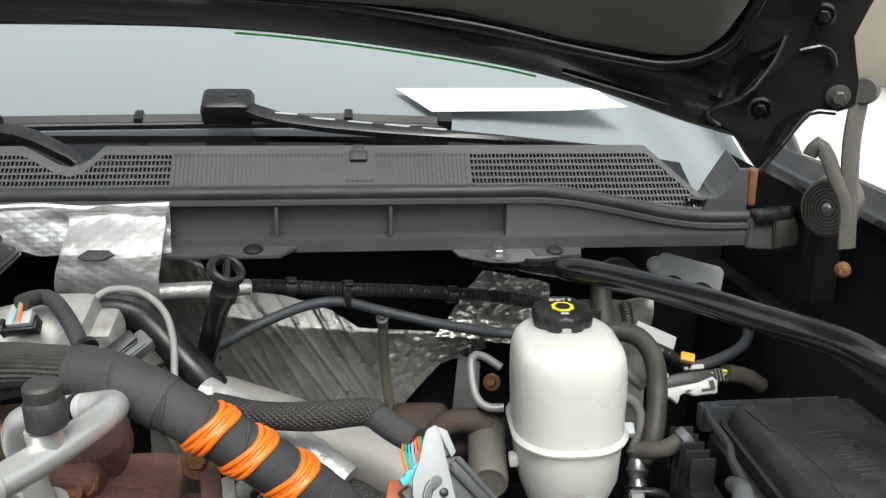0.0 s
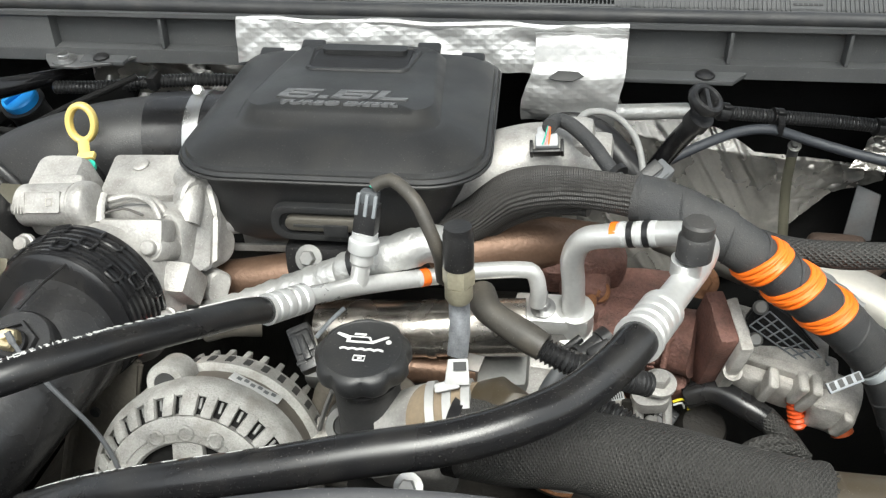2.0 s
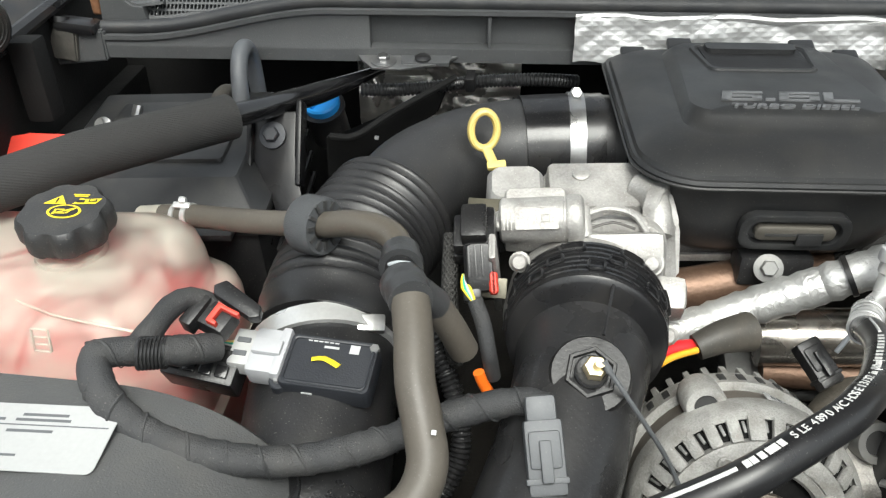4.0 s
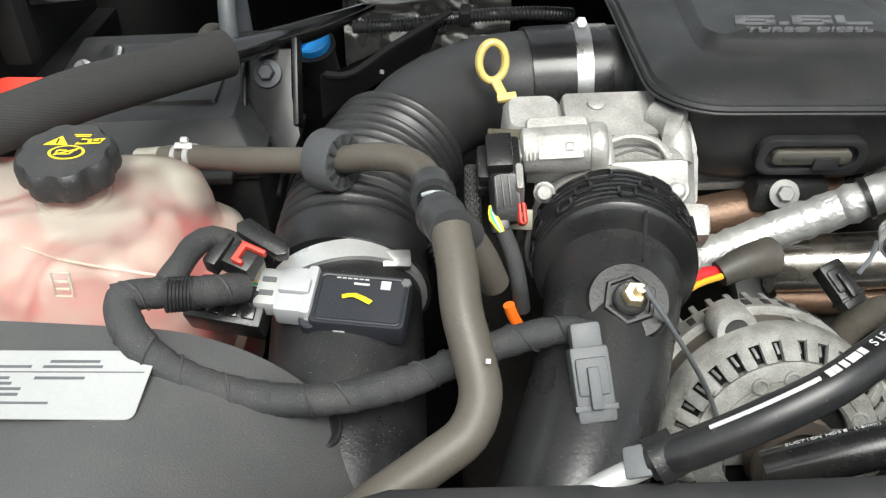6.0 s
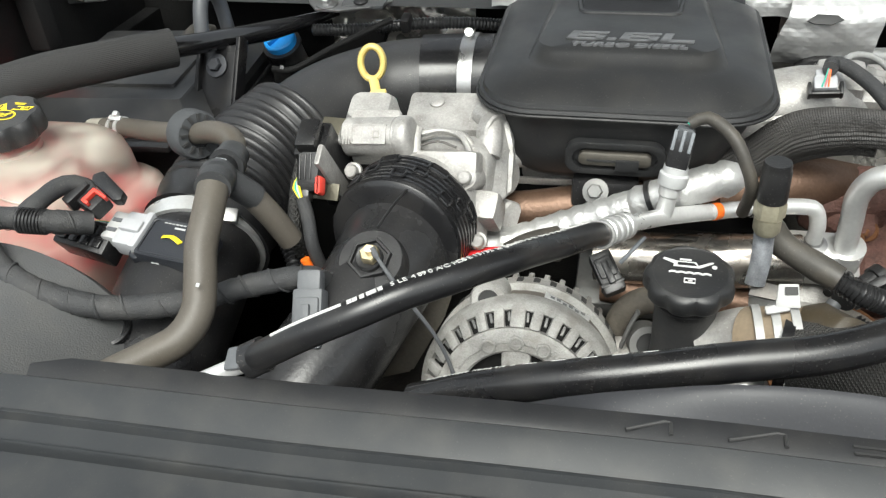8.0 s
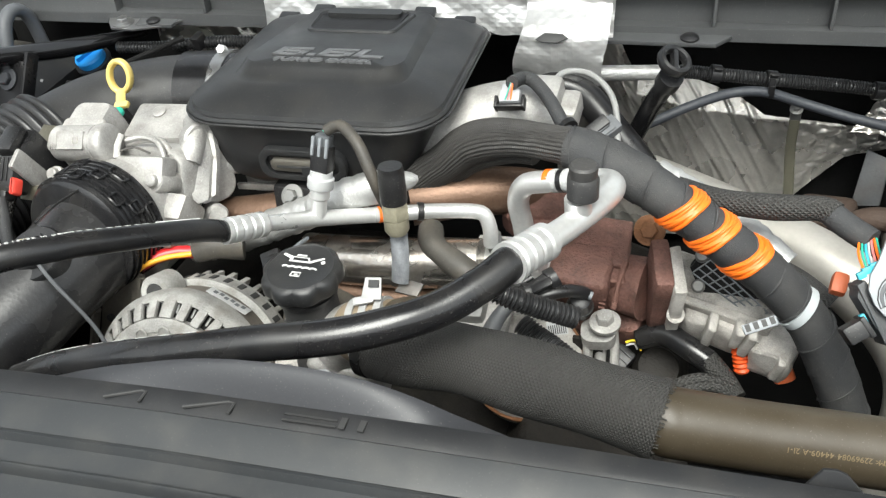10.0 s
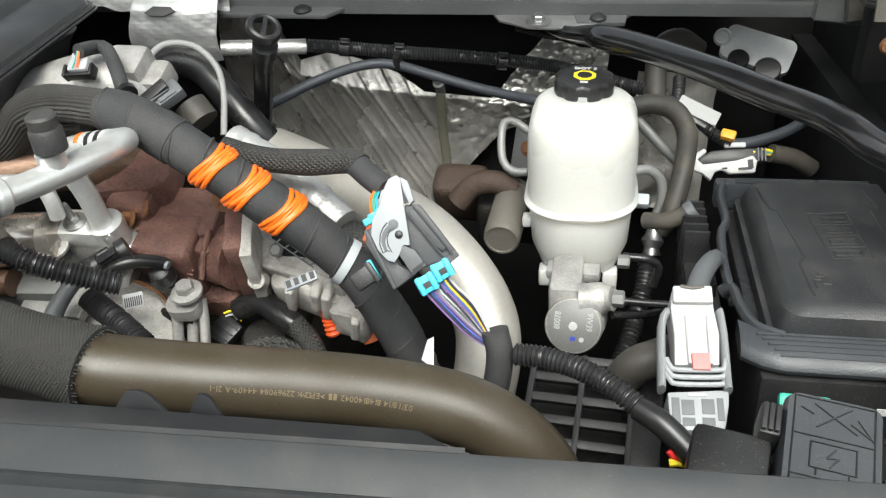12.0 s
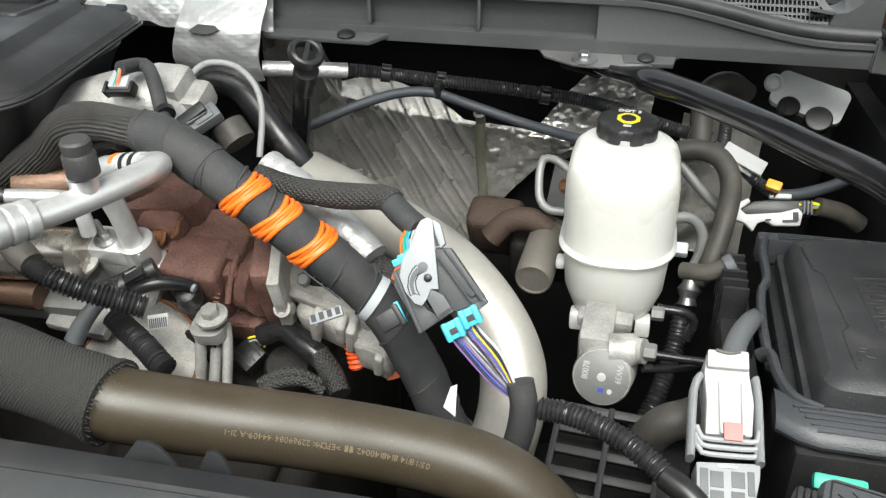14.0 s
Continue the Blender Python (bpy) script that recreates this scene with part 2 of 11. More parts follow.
wr = n.new("ShaderNodeTexNoise")
wr.inputs["Scale"].default_value, wr.inputs["Detail"].default_value, wr.inputs["Distortion"].default_value = 130, 5, 1.4
WRAP.node_tree.links.new(tc.outputs["Object"], wr.inputs["Vector"])
relief(WRAP, wr.outputs[0], 0.42, 0.003)

DIAMOND = mat("diamond_foil", (0.52, 0.52, 0.515), 0.42, 0.65, var=0.12, bump=0.0, dust=0.12, dustcol=(0.4, 0.39, 0.37))
n, l = DIAMOND.node_tree.nodes, DIAMOND.node_tree.links
tc = n.new("ShaderNodeTexCoord")
tread = n.new("ShaderNodeMath")
tread.operation = "MINIMUM"
for k, turn in enumerate((58, -58)):
    mp = n.new("ShaderNodeMapping")
    mp.inputs["Rotation"].default_value = (0, radians(turn), 0)
    wv = n.new("ShaderNodeTexWave")
    wv.inputs["Scale"].default_value, wv.inputs["Distortion"].default_value, wv.inputs["Detail Scale"].default_value = 35, 1.6, 0.6
    l.new(tc.outputs["Object"], mp.inputs["Vector"])
    l.new(mp.outputs[0], wv.inputs["Vector"])
    l.new(wv.outputs["Fac"], tread.inputs[k])
relief(DIAMOND, tread.outputs[0], 0.17, 0.0022)
crush = n.new("ShaderNodeTexNoise")
crush.inputs["Scale"].default_value, crush.inputs["Detail"].default_value = 30, 4
l.new(tc.outputs["Object"], crush.inputs["Vector"])
relief(DIAMOND, crush.outputs[0], 0.13, 0.012)

# opaque pane; its pale blue-grey base colour stands in for reflected sky
GLASS = mat("sky_pale_glass", (0.24, 0.27, 0.285), 0.1, var=0.05, bump=0, coarse=3)
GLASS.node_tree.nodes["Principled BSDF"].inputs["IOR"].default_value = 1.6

SHELL = bpy.data.materials.new("translucent_tank")
SHELL.use_nodes = True
n, l = SHELL.node_tree.nodes, SHELL.node_tree.links
b = n["Principled BSDF"]
b.inputs["Base Color"].default_value = (0.73, 0.71, 0.61, 1)
b.inputs["Roughness"].default_value = 0.22
clear = n.new("ShaderNodeBsdfTransparent")
clear.inputs[0].default_value = (1.0, 0.96, 0.94, 1)
milky = n.new("ShaderNodeBsdfRefraction")
milky.inputs["Color"].default_value = (1.0, 0.96, 0.94, 1)
milky.inputs["Roughness"].default_value = 0.6
milky.inputs["IOR"].default_value = 1.25
tr = n.new("ShaderNodeMixShader")
tr.inputs[0].default_value = 0.6
l.new(clear.outputs[0], tr.inputs[1])
l.new(milky.outputs[0], tr.inputs[2])
mx = n.new("ShaderNodeMixShader")
nz = n.new("ShaderNodeTexNoise")
nz.inputs["Scale"].default_value = 20
nz.inputs["Distortion"].default_value = 1.2
mr = n.new("ShaderNodeMapRange")
mr.inputs["From Min"].default_value, mr.inputs["From Max"].default_value = 0.3, 0.7
mr.inputs["To Min"].default_value, mr.inputs["To Max"].default_value = 0.2, 0.58
tc = n.new("ShaderNodeTexCoord")
l.new(tc.outputs["Object"], nz.inputs["Vector"])
l.new(nz.outputs[0], mr.inputs[0])
l.new(mr.outputs[0], mx.inputs[0])
l.new(tr.outputs[0], mx.inputs[1])
l.new(b.outputs[0], mx.inputs[2])
l.new(mx.outputs[0], n["Material Output"].inputs[0])
ZINC = mat("spangled_zinc", (0.36, 0.375, 0.4), 0.45, 0.6, var=0.45, fine=900, coarse=120, bump=0.1)
FLUID = mat("red_coolant", (0.58, 0.045, 0.06), 0.3, var=0.12, bump=0)


# ---------------------------------------------------------------- modelling helpers
def thing(name, at, label, category, group="", kind=""):
    """An Empty at the base of a thing that parents its parts."""
    e = new(name)
    e.empty_display_size = 0.02
    e.matrix_basis = Matrix.Translation(at)
    return tagged(e, label, category, group, kind)


def part(name, bm, material, parent=None, label="", sharp=38):
    """Links a bmesh, given in world metres, as one mesh object under a thing or a part."""
    me = bpy.data.meshes.new(name)
    bmesh.ops.recalc_face_normals(bm, faces=bm.faces)
    bm.to_mesh(me)
    bm.free()
    me.materials.append(material)
    me.polygons.foreach_set("use_smooth", [True] * len(me.polygons))
    me.set_sharp_from_angle(angle=radians(sharp))
    ob = new(name, me)
    if parent:
        ob.parent = parent
        if parent.type == "EMPTY":
            ob.matrix_parent_inverse = parent.matrix_basis.inverted()
    return tagged(ob, label)


def solo(name, bm, material, label, category, group="", kind="", sharp=38):
    """A thing of one mesh."""
    return tagged(part(name, bm, material, None, "", sharp), label, category, group, kind)


def axes(at, z, x=(1, 0, 0)):
    """A frame at a place whose z and (nearly) x look along the given directions."""
    z = Vector(z).normalized()
    x = Vector(x)
    x = (x - z * x.dot(z))
    if x.length < 1e-4:
        x = Vector((0, 1, 0)) - z * z.y
    x.normalize()
    y = z.cross(x)
    m = Matrix((x, y, z)).transposed().to_4x4()
    m.translation = at
    return m


def spline(pts, step=0.006):
    """A smooth line through points, sampled about every step metres."""
    p = [Vector(q) for q in pts]
    if len(p) == 2:
        k = max(2, int((p[1] - p[0]).length / step))
        return [p[0].lerp(p[1], i / k) for i in range(k + 1)]
    p = [2 * p[0] - p[1], *p, 2 * p[-1] - p[-2]]
    out = []
    for a, b, c, d in zip(p, p[1:], p[2:], p[3:]):
        k = max(2, int((c - b).length / step))
        for i in range(k):
            t = i / k
            out.append(0.5 * (2 * b + (c - a) * t + (2 * a - 5 * b + 4 * c - d) * t * t + (3 * b - a - 3 * c + d) * t**3))
    out.append(p[-2])
    return out


def sweep(bm, line, radius, seg=16, caps=True, flat=1.0, side=None):
    """A tube along a line. radius: metres, or a function of (metres from the start, whole length). Lays the tube's metres into its UVs."""
    uv = bm.loops.layers.uv.verify()
    s = [0.0]
    for a, b in zip(line, line[1:]):
        s.append(s[-1] + (b - a).length)
    up = Vector(side) if side else Vector((0.13, 0.21, 0.97))
    rings = []
    for i, p in enumerate(line):
        t = (line[min(i + 1, len(line) - 1)] - line[max(i - 1, 0)]).normalized()
        u = (up - t * up.dot(t)).normalized()
        if not side:
            up = u
        v = t.cross(u)
        r = radius(s[i], s[-1]) if callable(radius) else radius
        rings.append([bm.verts.new(p + (u * math.cos(a) * flat + v * math.sin(a)) * r) for a in (2 * math.pi * k / seg for k in range(seg))])
    mean = radius if not callable(radius) else radius(0, s[-1])
    for i in range(len(rings) - 1):
        for k in range(seg):
            f = bm.faces.new((rings[i][k], rings[i][(k + 1) % seg], rings[i + 1][(k + 1) % seg], rings[i + 1][k]))
            for lp, (du, dv) in zip(f.loops, ((0, 0), (1, 0), (1, 1), (0, 1))):
                lp[uv].uv = ((k + du) / seg * 2 * math.pi * mean, s[i + dv])
    if caps:
        bm.faces.new(rings[0][::-1])
        bm.faces.new(rings[-1])
    return bm


def lapped(pts, radius, pitch, thick, turns=1.0):
    """The raised edge of tape wound round a loom: a thin line that winds along it."""
    line = spline(pts, 0.002)
    out, s = [], 0.0
    up = Vector((0.13, 0.21, 0.97))
    for i, p in enumerate(line):
        t = (line[min(i + 1, len(line) - 1)] - line[max(i - 1, 0)]).normalized()
        up = (up - t * up.dot(t)).normalized()
        a = 2 * math.pi * (s / pitch + 0.12 * math.sin(s * 60))
        out.append(p + (up * math.cos(a) + t.cross(up) * math.sin(a)) * radius)
        s += 0.002
    return sweep(bmesh.new(), out, lambda q, L: thick * (1 + 0.6 * math.sin(q * 130)), 6)


def tube(pts, radius, seg=16, step=0.006, caps=True, flat=1.0, side=None):
    return sweep(bmesh.new(), spline(pts, step), radius, seg, caps, flat, side)


def conduit(pts, radius, pitch=0.0042, depth=0.24, seg=14):
    """A corrugated tube: ridge and groove along its length."""
    return sweep(bmesh.new(), spline(pts, pitch / 4), lambda s, _: radius * (1 - depth * (0.5 + 0.5 * math.cos(2 * math.pi * s / pitch))), seg)


def revolve(profile, m, seg=32, lobes=0, bite=0.0, bm=None):
    """Turns (radius, height) pairs round the z of frame m; lobes and bite scallop every radius that is given a third value."""
    bm = bm or bmesh.new()
    rings = []
    for row in profile:
        r, z = row[0], row[1]
        k = row[2] if len(row) > 2 else 0
        ring = []
        for i in range(seg):
            a = 2 * math.pi * i / seg
            q = r * (1 - k * bite * (0.5 + 0.5 * math.cos(lobes * a)) ** 2)
            ring.append(bm.verts.new(m @ Vector((q * math.cos(a), q * math.sin(a), z))))
        rings.append(ring)
    for a, b in zip(rings, rings[1:]):
        for i in range(seg):
            bm.faces.new((a[i], a[(i + 1) % seg], b[(i + 1) % seg], b[i]))
    bm.faces.new(rings[0][::-1])
    bm.faces.new(rings[-1])
    return bm


def block(size, m, bevel=0.002, seg=2, bm=None):
    """A box with rounded edges in frame m, centred on it."""
    own = bmesh.new()
    bmesh.ops.create_cube(own, size=1, matrix=Matrix.Diagonal((*size, 1)))
    if bevel:
        bmesh.ops.bevel(own, geom=own.edges[:], offset=bevel, segments=seg, affect="EDGES", profile=0.6)
    bmesh.ops.transform(own, matrix=m, verts=own.verts)
    return join(bm, own)


def join(bm, own):
    if bm is None:
        return own
    tmp = bpy.data.meshes.new("tmp")
    own.to_mesh(tmp)
    own.free()
    bm.from_mesh(tmp)
    bpy.data.meshes.remove(tmp)
    return bm


def plate(outline, thick, m, bevel=0.0015, bm=None, seg=2):
    """A flat shape of (x, y) corners in frame m, extruded downwards by its thickness."""
    own = bmesh.new()
    face = own.faces.new([own.verts.new((x, y, 0)) for x, y in outline])
    if face.normal.z < 0:
        face.normal_flip()
    ext = bmesh.ops.extrude_face_region(own, geom=[face])
    bmesh.ops.translate(own, vec=(0, 0, -thick), verts=[v for v in ext["geom"] if isinstance(v, bmesh.types.BMVert)])
    if bevel:
        bmesh.ops.bevel(own, geom=own.edges[:], offset=bevel, segments=seg, affect="EDGES", profile=0.6, clamp_overlap=True)
    bmesh.ops.transform(own, matrix=m, verts=own.verts)
    return join(bm, own)


def loft(rings, bm=None, caps=True):
    bm = bm or bmesh.new()
    vs = [[bm.verts.new(p) for p in r] for r in rings]
    n = len(vs[0])
    for a, b in zip(vs, vs[1:]):
        for i in range(n):
            bm.faces.new((a[i], a[(i + 1) % n], b[(i + 1) % n], b[i]))
    if caps:
        bm.faces.new(vs[0][::-1])
        bm.faces.new(vs[-1])
    return bm


def slab(corners, thick, bm=None, bevel=0.002):
    """A bent plate through corners in space, thickened away from the viewer's side (towards +y)."""
    a = [Vector(c) for c in corners]
    b = [c + Vector((0, thick, 0)) for c in a]
    own = loft([a, b])
    if bevel:
        bmesh.ops.bevel(own, geom=own.edges[:], offset=bevel, segments=2, affect="EDGES", clamp_overlap=True)
    return join(bm, own)


def oblong(w, l, r, z, cx=0.0, cy=0.0, k=8, taper=0.0, back=None):
    """The corners of a rounded rectangle at height z; taper narrows its back."""
    pts = []
    for sx, sy, a0 in ((1, 1, 0), (-1, 1, 90), (-1, -1, 180), (1, -1, 270)):
        ww = w / 2 - (taper if sy > 0 else 0)
        q = back if back and sy > 0 else r
        for i in range(k + 1):
            a = radians(a0 + 90 * i / k)
            pts.append(Vector((cx + sx * (ww - q) + q * math.cos(a), cy + sy * (l / 2 - q) + q * math.sin(a), z)))
    return pts


def moved(ring, m):
    return [m @ p for p in ring]


def grid(fn, nu, nv, thick=0.003):
    """A sheet fn(u, v) over the unit square, given a thickness."""
    bm = bmesh.new()
    top = [[bm.verts.new(fn(i / nu, j / nv)) for j in range(nv + 1)] for i in range(nu + 1)]
    for i in range(nu):
        for j in range(nv):
            bm.faces.new((top[i][j], top[i + 1][j], top[i + 1][j + 1], top[i][j + 1]))
    if thick:
        bmesh.ops.recalc_face_normals(bm, faces=bm.faces)
        bmesh.ops.solidify(bm, geom=bm.faces[:] + bm.verts[:] + bm.edges[:], thickness=thick)
    return bm


def writing(text, size, m, material, parent, depth=0.0004, name="lettering", shear=0.0, stretch=1.0, bold=0.0, tight=1.0):
    """Raised or printed letters, centred in frame m."""
    c = bpy.data.curves.new(name, "FONT")
    c.body, c.size, c.extrude, c.align_x, c.align_y, c.shear, c.offset, c.space_character = text, size, depth, "CENTER", "CENTER", shear, bold, tight
    tmp = bpy.data.objects.new(name, c)
    me = bpy.data.meshes.new_from_object(tmp)
    bpy.data.objects.remove(tmp)
    me.transform(m @ Matrix.Diagonal((stretch, 1, 1, 1)))
    me.materials.append(material)
    ob = new(name, me)
    ob.parent = parent
    if parent.type == "EMPTY":
        ob.matrix_parent_inverse = parent.matrix_basis.inverted()
    return ob


def bolt(m, r, h, material, parent, name="bolt", washer=True):
    bm = revolve([(r * 1.7, 0), (r * 1.7, h * 0.25), (r * 1.05, h * 0.35)], m, 20) if washer else bmesh.new()
    head = []
    for z, q in ((0, 1), (h * 0.85, 1), (h, 0.86)):
        head.append([m @ Vector((r * q * math.cos(math.pi * i / 3), r * q * math.sin(math.pi * i / 3), z)) for i in range(6)])
    loft(head, bm)
    return part(name, bm, material, parent, sharp=25)


def bars(rows, m, material, parent, name="print"):
    """Unreadable print: small flat bars (x, y, width, height) in frame m."""
    bm = bmesh.new()
    for x, y, w, h in rows:
        block((w, h, 0.0003), m @ Matrix.Translation((x, y, 0)), 0, bm=bm)
    return part(name, bm, material, parent)


def hit(a, b, m):
    """Where the line through two places meets the plane z = 0 of frame m."""
    i = m.inverted()
    p, q = i @ Vector(a), i @ Vector(b)
    return m @ p.lerp(q, p.z / (p.z - q.z))


BAY = pose(-0.460, 0.879, 1.3485, 0, 1.75, 7.35)


def bay(x, y, z):
    """A place in the truck's own metres: across, back, up from the middle of the cowl's front."""
    return BAY @ Vector((x, y, z))


# ---------------------------------------------------------------- the setting
def ground_sheet():
    bm = bmesh.new()
    bmesh.ops.create_grid(bm, x_segments=8, y_segments=8, size=60)
    return solo("ground", bm, CONCRETE, "pale weathered concrete driveway under the truck", "driveway", kind="structure")


ground_sheet()


def far_house():
    h = thing("house", (9.0, 13.0, 0), "beige sided garage with a low grey roof across the drive", "house")
    part("wall", block((9, 6, 3.2), pose(11.5, 15, 1.6, 0, 0, 8), 0.02), SIDING, h)
    for k in range(7):
        part("siding_board", block((9.06, 0.04, 0.42), pose(11.5, 15, 0.24 + 0.45 * k, 0, 0, 8) @ Matrix.Translation((0, -3.02, 0)), 0.01), SIDING, h)
    part("roof", loft([moved(oblong(10, 7.2, 0.05, 3.2, k=1), pose(11.5, 15, 0, 0, 0, 8)), moved(oblong(10, 0.3, 0.05, 5.2, k=1), pose(11.5, 15, 0, 0, 0, 8))]), ROOFING, h)


far_house()


def unseen_wall():
    # added wall behind the camera, out of view; gives the foil a dark reflection
    bm = block((9.0, 0.2, 2.25), pose(0, -2.7, 1.125), 0.01)
    for k in range(9):
        block((9.0, 0.03, 0.235), pose(0, -2.59, 0.13 + 0.245 * k, 6), 0.004, bm=bm)
    solo("wall_unseen", bm, mat("dark_siding", (0.12, 0.1, 0.085), 0.7, var=0.12, fine=40, coarse=2, bump=0.1), "added dark brown sided wall behind the camera, out of view", "wall", kind="structure")


unseen_wall()


def bay_shell():
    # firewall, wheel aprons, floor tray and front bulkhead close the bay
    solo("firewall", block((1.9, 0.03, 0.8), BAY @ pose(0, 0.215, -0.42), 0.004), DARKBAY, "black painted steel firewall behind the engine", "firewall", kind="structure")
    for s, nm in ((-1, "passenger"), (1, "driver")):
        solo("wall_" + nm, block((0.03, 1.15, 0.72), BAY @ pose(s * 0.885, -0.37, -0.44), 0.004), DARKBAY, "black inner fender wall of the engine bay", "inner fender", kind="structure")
        fender = thing("fender", bay(s * 0.96, -0.4, -0.6), "glossy black truck fender beside the engine bay", "fender", "fenders")
        rows = []
        lift = 0.02 if s > 0 else 0.0
        for y in (-1.0, -0.7, -0.35, 0.0, 0.08, 0.13):
            rows.append([bay(s * x, y, z + lift) for x, z in ((0.9, -0.3), (0.9, 0.055 + 0.05 * y), (0.93, 0.07 + 0.05 * y), (0.99, 0.05 + 0.05 * y), (1.03, -0.02), (1.05, -0.5), (1.02, -0.9), (1.0, -0.9), (0.96, -0.3))])
        part("wing", loft(rows), mat("fender_paint", (0.012, 0.012, 0.013), 0.35, var=0.3, bump=0.05, dust=0.3, dustcol=(0.08, 0.065, 0.045)), fender)
        # near-black strip keeps the inner paint as dark as its shaded channel
        part("inner_flange", slab([bay(s * 0.896, -0.95, -0.1), bay(s * 0.896, 0.22, -0.1), bay(s * 0.896, 0.22, 0.054 + lift), bay(s * 0.896, -0.95, -0.004 + lift)], 0.006), DARKBAY, fender)
        part("gutter_seal", tube([bay(s * 0.893, y, 0.054 + lift + 0.05 * y) for y in (-0.9, -0.4, 0.1)], 0.009, 8, 0.05), RUBBER, fender)
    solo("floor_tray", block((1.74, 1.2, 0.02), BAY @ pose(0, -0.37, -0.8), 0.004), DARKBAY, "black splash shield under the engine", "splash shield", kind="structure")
    eng = thing("engine_block", bay(-0.1, -0.35, -0.6), "grimy dark iron engine block deep in the bay", "engine")
    part("block", block((0.62, 0.62, 0.42), BAY @ pose(-0.02, -0.22, -0.56), 0.03, 3), ENGINE, eng)
    part("front_cover", block((0.46, 0.1, 0.34), BAY @ pose(-0.06, -0.52, -0.56), 0.03, 3), ENGINE, eng)
    part("cylinder_head", block((0.16, 0.5, 0.12), BAY @ pose(0.17, -0.2, -0.36, 0, 20), 0.02, 3), ENGINE, eng)
    part("cylinder_head", block((0.16, 0.5, 0.12), BAY @ pose(-0.33, -0.2, -0.33, 0, -20), 0.02, 3), ENGINE, eng)


bay_shell()


def cowl_panel():
    c = thing("cowl", bay(0, 0.05, 0.0), "dark grey plastic cowl panel with slotted air grilles", "cowl")
    def ease(x):
        k = min(1.0, max(0.0, (abs(x) - 0.57) / 0.23))
        return -0.034 * k * k * (3 - 2 * k)
    xs = sorted([-0.84 + 1.68 * i / 80 for i in range(81)] + [-0.5235, -0.5225, 0.5395, 0.5405])
    # front face, with a long ribbed recess between the brackets
    rows = []
    for x in xs:
        z = ease(x)
        inset = 0.016 if -0.523 < x < 0.54 else 0.0
        rows.append([bay(x, *q) for q in ((0.02, -0.004), (0.017, -0.003), (0.016, 0.010), (0.016, 0.0135), (0.017 + inset, 0.0155), (0.017 + inset, 0.05 + z), (0.014, 0.053 + z), (0.014, 0.058 + z), (0.06, 0.060 + z), (0.06, -0.004))])
    part("front_face", loft(rows), COWL, c)
    for x in (-0.386, 0.277, 0.406):
        part("rib", block((0.004, 0.016, 0.036), BAY @ pose(x, 0.024, 0.033), 0.001), COWL, c)
    part("seal", tube([bay(x, 0.028, 0.0635 + ease(x)) for x in xs[::4]], 0.0085, 12, 0.02), mat("seal_rubber", (0.026, 0.027, 0.029), 0.5, var=0.15, bump=0.1, dust=0.1), c, "soft black rubber hood seal")
    for s in (-1, 1):
        part("seal_end", block((0.05, 0.03, 0.014), BAY @ pose(s * 0.865, 0.02, 0.034, 0, s * -6), 0.006), RUBBER, c)
        part("seal_loop", revolve([(0.004, -0.003), (0.011, -0.003), (0.011, 0.003), (0.004, 0.003)], BAY @ pose(s * 0.884, 0.018, 0.041, -20), 20), RUBBER, c)
        part("end_panel", slab([bay(s * 0.835, 0.012, 0.03), bay(s * 0.885, 0.012, 0.036), bay(s * 0.905, 0.012, 0.002), bay(s * 0.915, 0.012, -0.014), bay(s * 0.835, 0.012, -0.006)], 0.03, bevel=0.002), COWL, c)
        part("end_cap", slab([bay(s * 0.864, 0.006, 0.03), bay(s * 0.889, 0.006, 0.036), bay(s * 0.907, 0.006, 0.0), bay(s * 0.869, 0.006, -0.007)], 0.012, bevel=0.002), mat("cap_brown", (0.06, 0.056, 0.05), 0.6, var=0.2, bump=0.2, dust=0.2), c)
    # grille strip: fine ribbed blanks, open nets beside them, and a dip in the upper rail for the wiper post
    m = BAY @ pose(0, 0.072, 0.056, 44)
    tilt = lambda x, u, z=0.0: m @ Vector((x, u, z))
    foot = lambda x: 0.006 + ease(x) * 1.1
    dips = ((-0.0225, 0.0), (-0.010, 0.007), (0.005, 0.0165), (0.020, 0.026), (0.035, 0.0305), (0.048, 0.026), (0.058, 0.017), (0.0704, 0.0))
    def head(x):
        if x < -0.0225 or x > 0.0704:
            return 0.054 if abs(x) < 0.735 else 0.054 - 0.08 * min(1, (abs(x) - 0.735) / 0.062)
        for (a, p), (b, q) in zip(dips, dips[1:]):
            if x <= b:
                return 0.054 - p - (q - p) * (x - a) / (b - a)
    def strip(x0, x1, u0, u1, name, step=0.004, deep=0.004):
        k = max(2, int(abs(x1 - x0) / step))
        rr = []
        for i in range(k + 1):
            x = x0 + (x1 - x0) * i / k
            a, b = (q(x) if callable(q) else q for q in (u0, u1))
            rr.append([tilt(x, a, 0), tilt(x, b, 0), tilt(x, b, -deep), tilt(x, a, -deep)])
        return part(name, loft(rr), COWL, c)
    strip(-0.83, 0.83, lambda x: foot(x) - 0.018, lambda x: foot(x) + 0.003, "lower_rail")
    strip(-0.80, 0.80, lambda x: head(x) - 0.001, lambda x: head(x) + 0.0125, "upper_rail", deep=0.008)
    for x0, x1 in ((0.150, 0.508), (-0.50, -0.15)):
        strip(x0, x1, 0.006, 0.0545, "blank_panel")
    solid = bmesh.new()
    dark = bmesh.new()
    for i in range(68):
        x = 0.154 + i * 0.0052
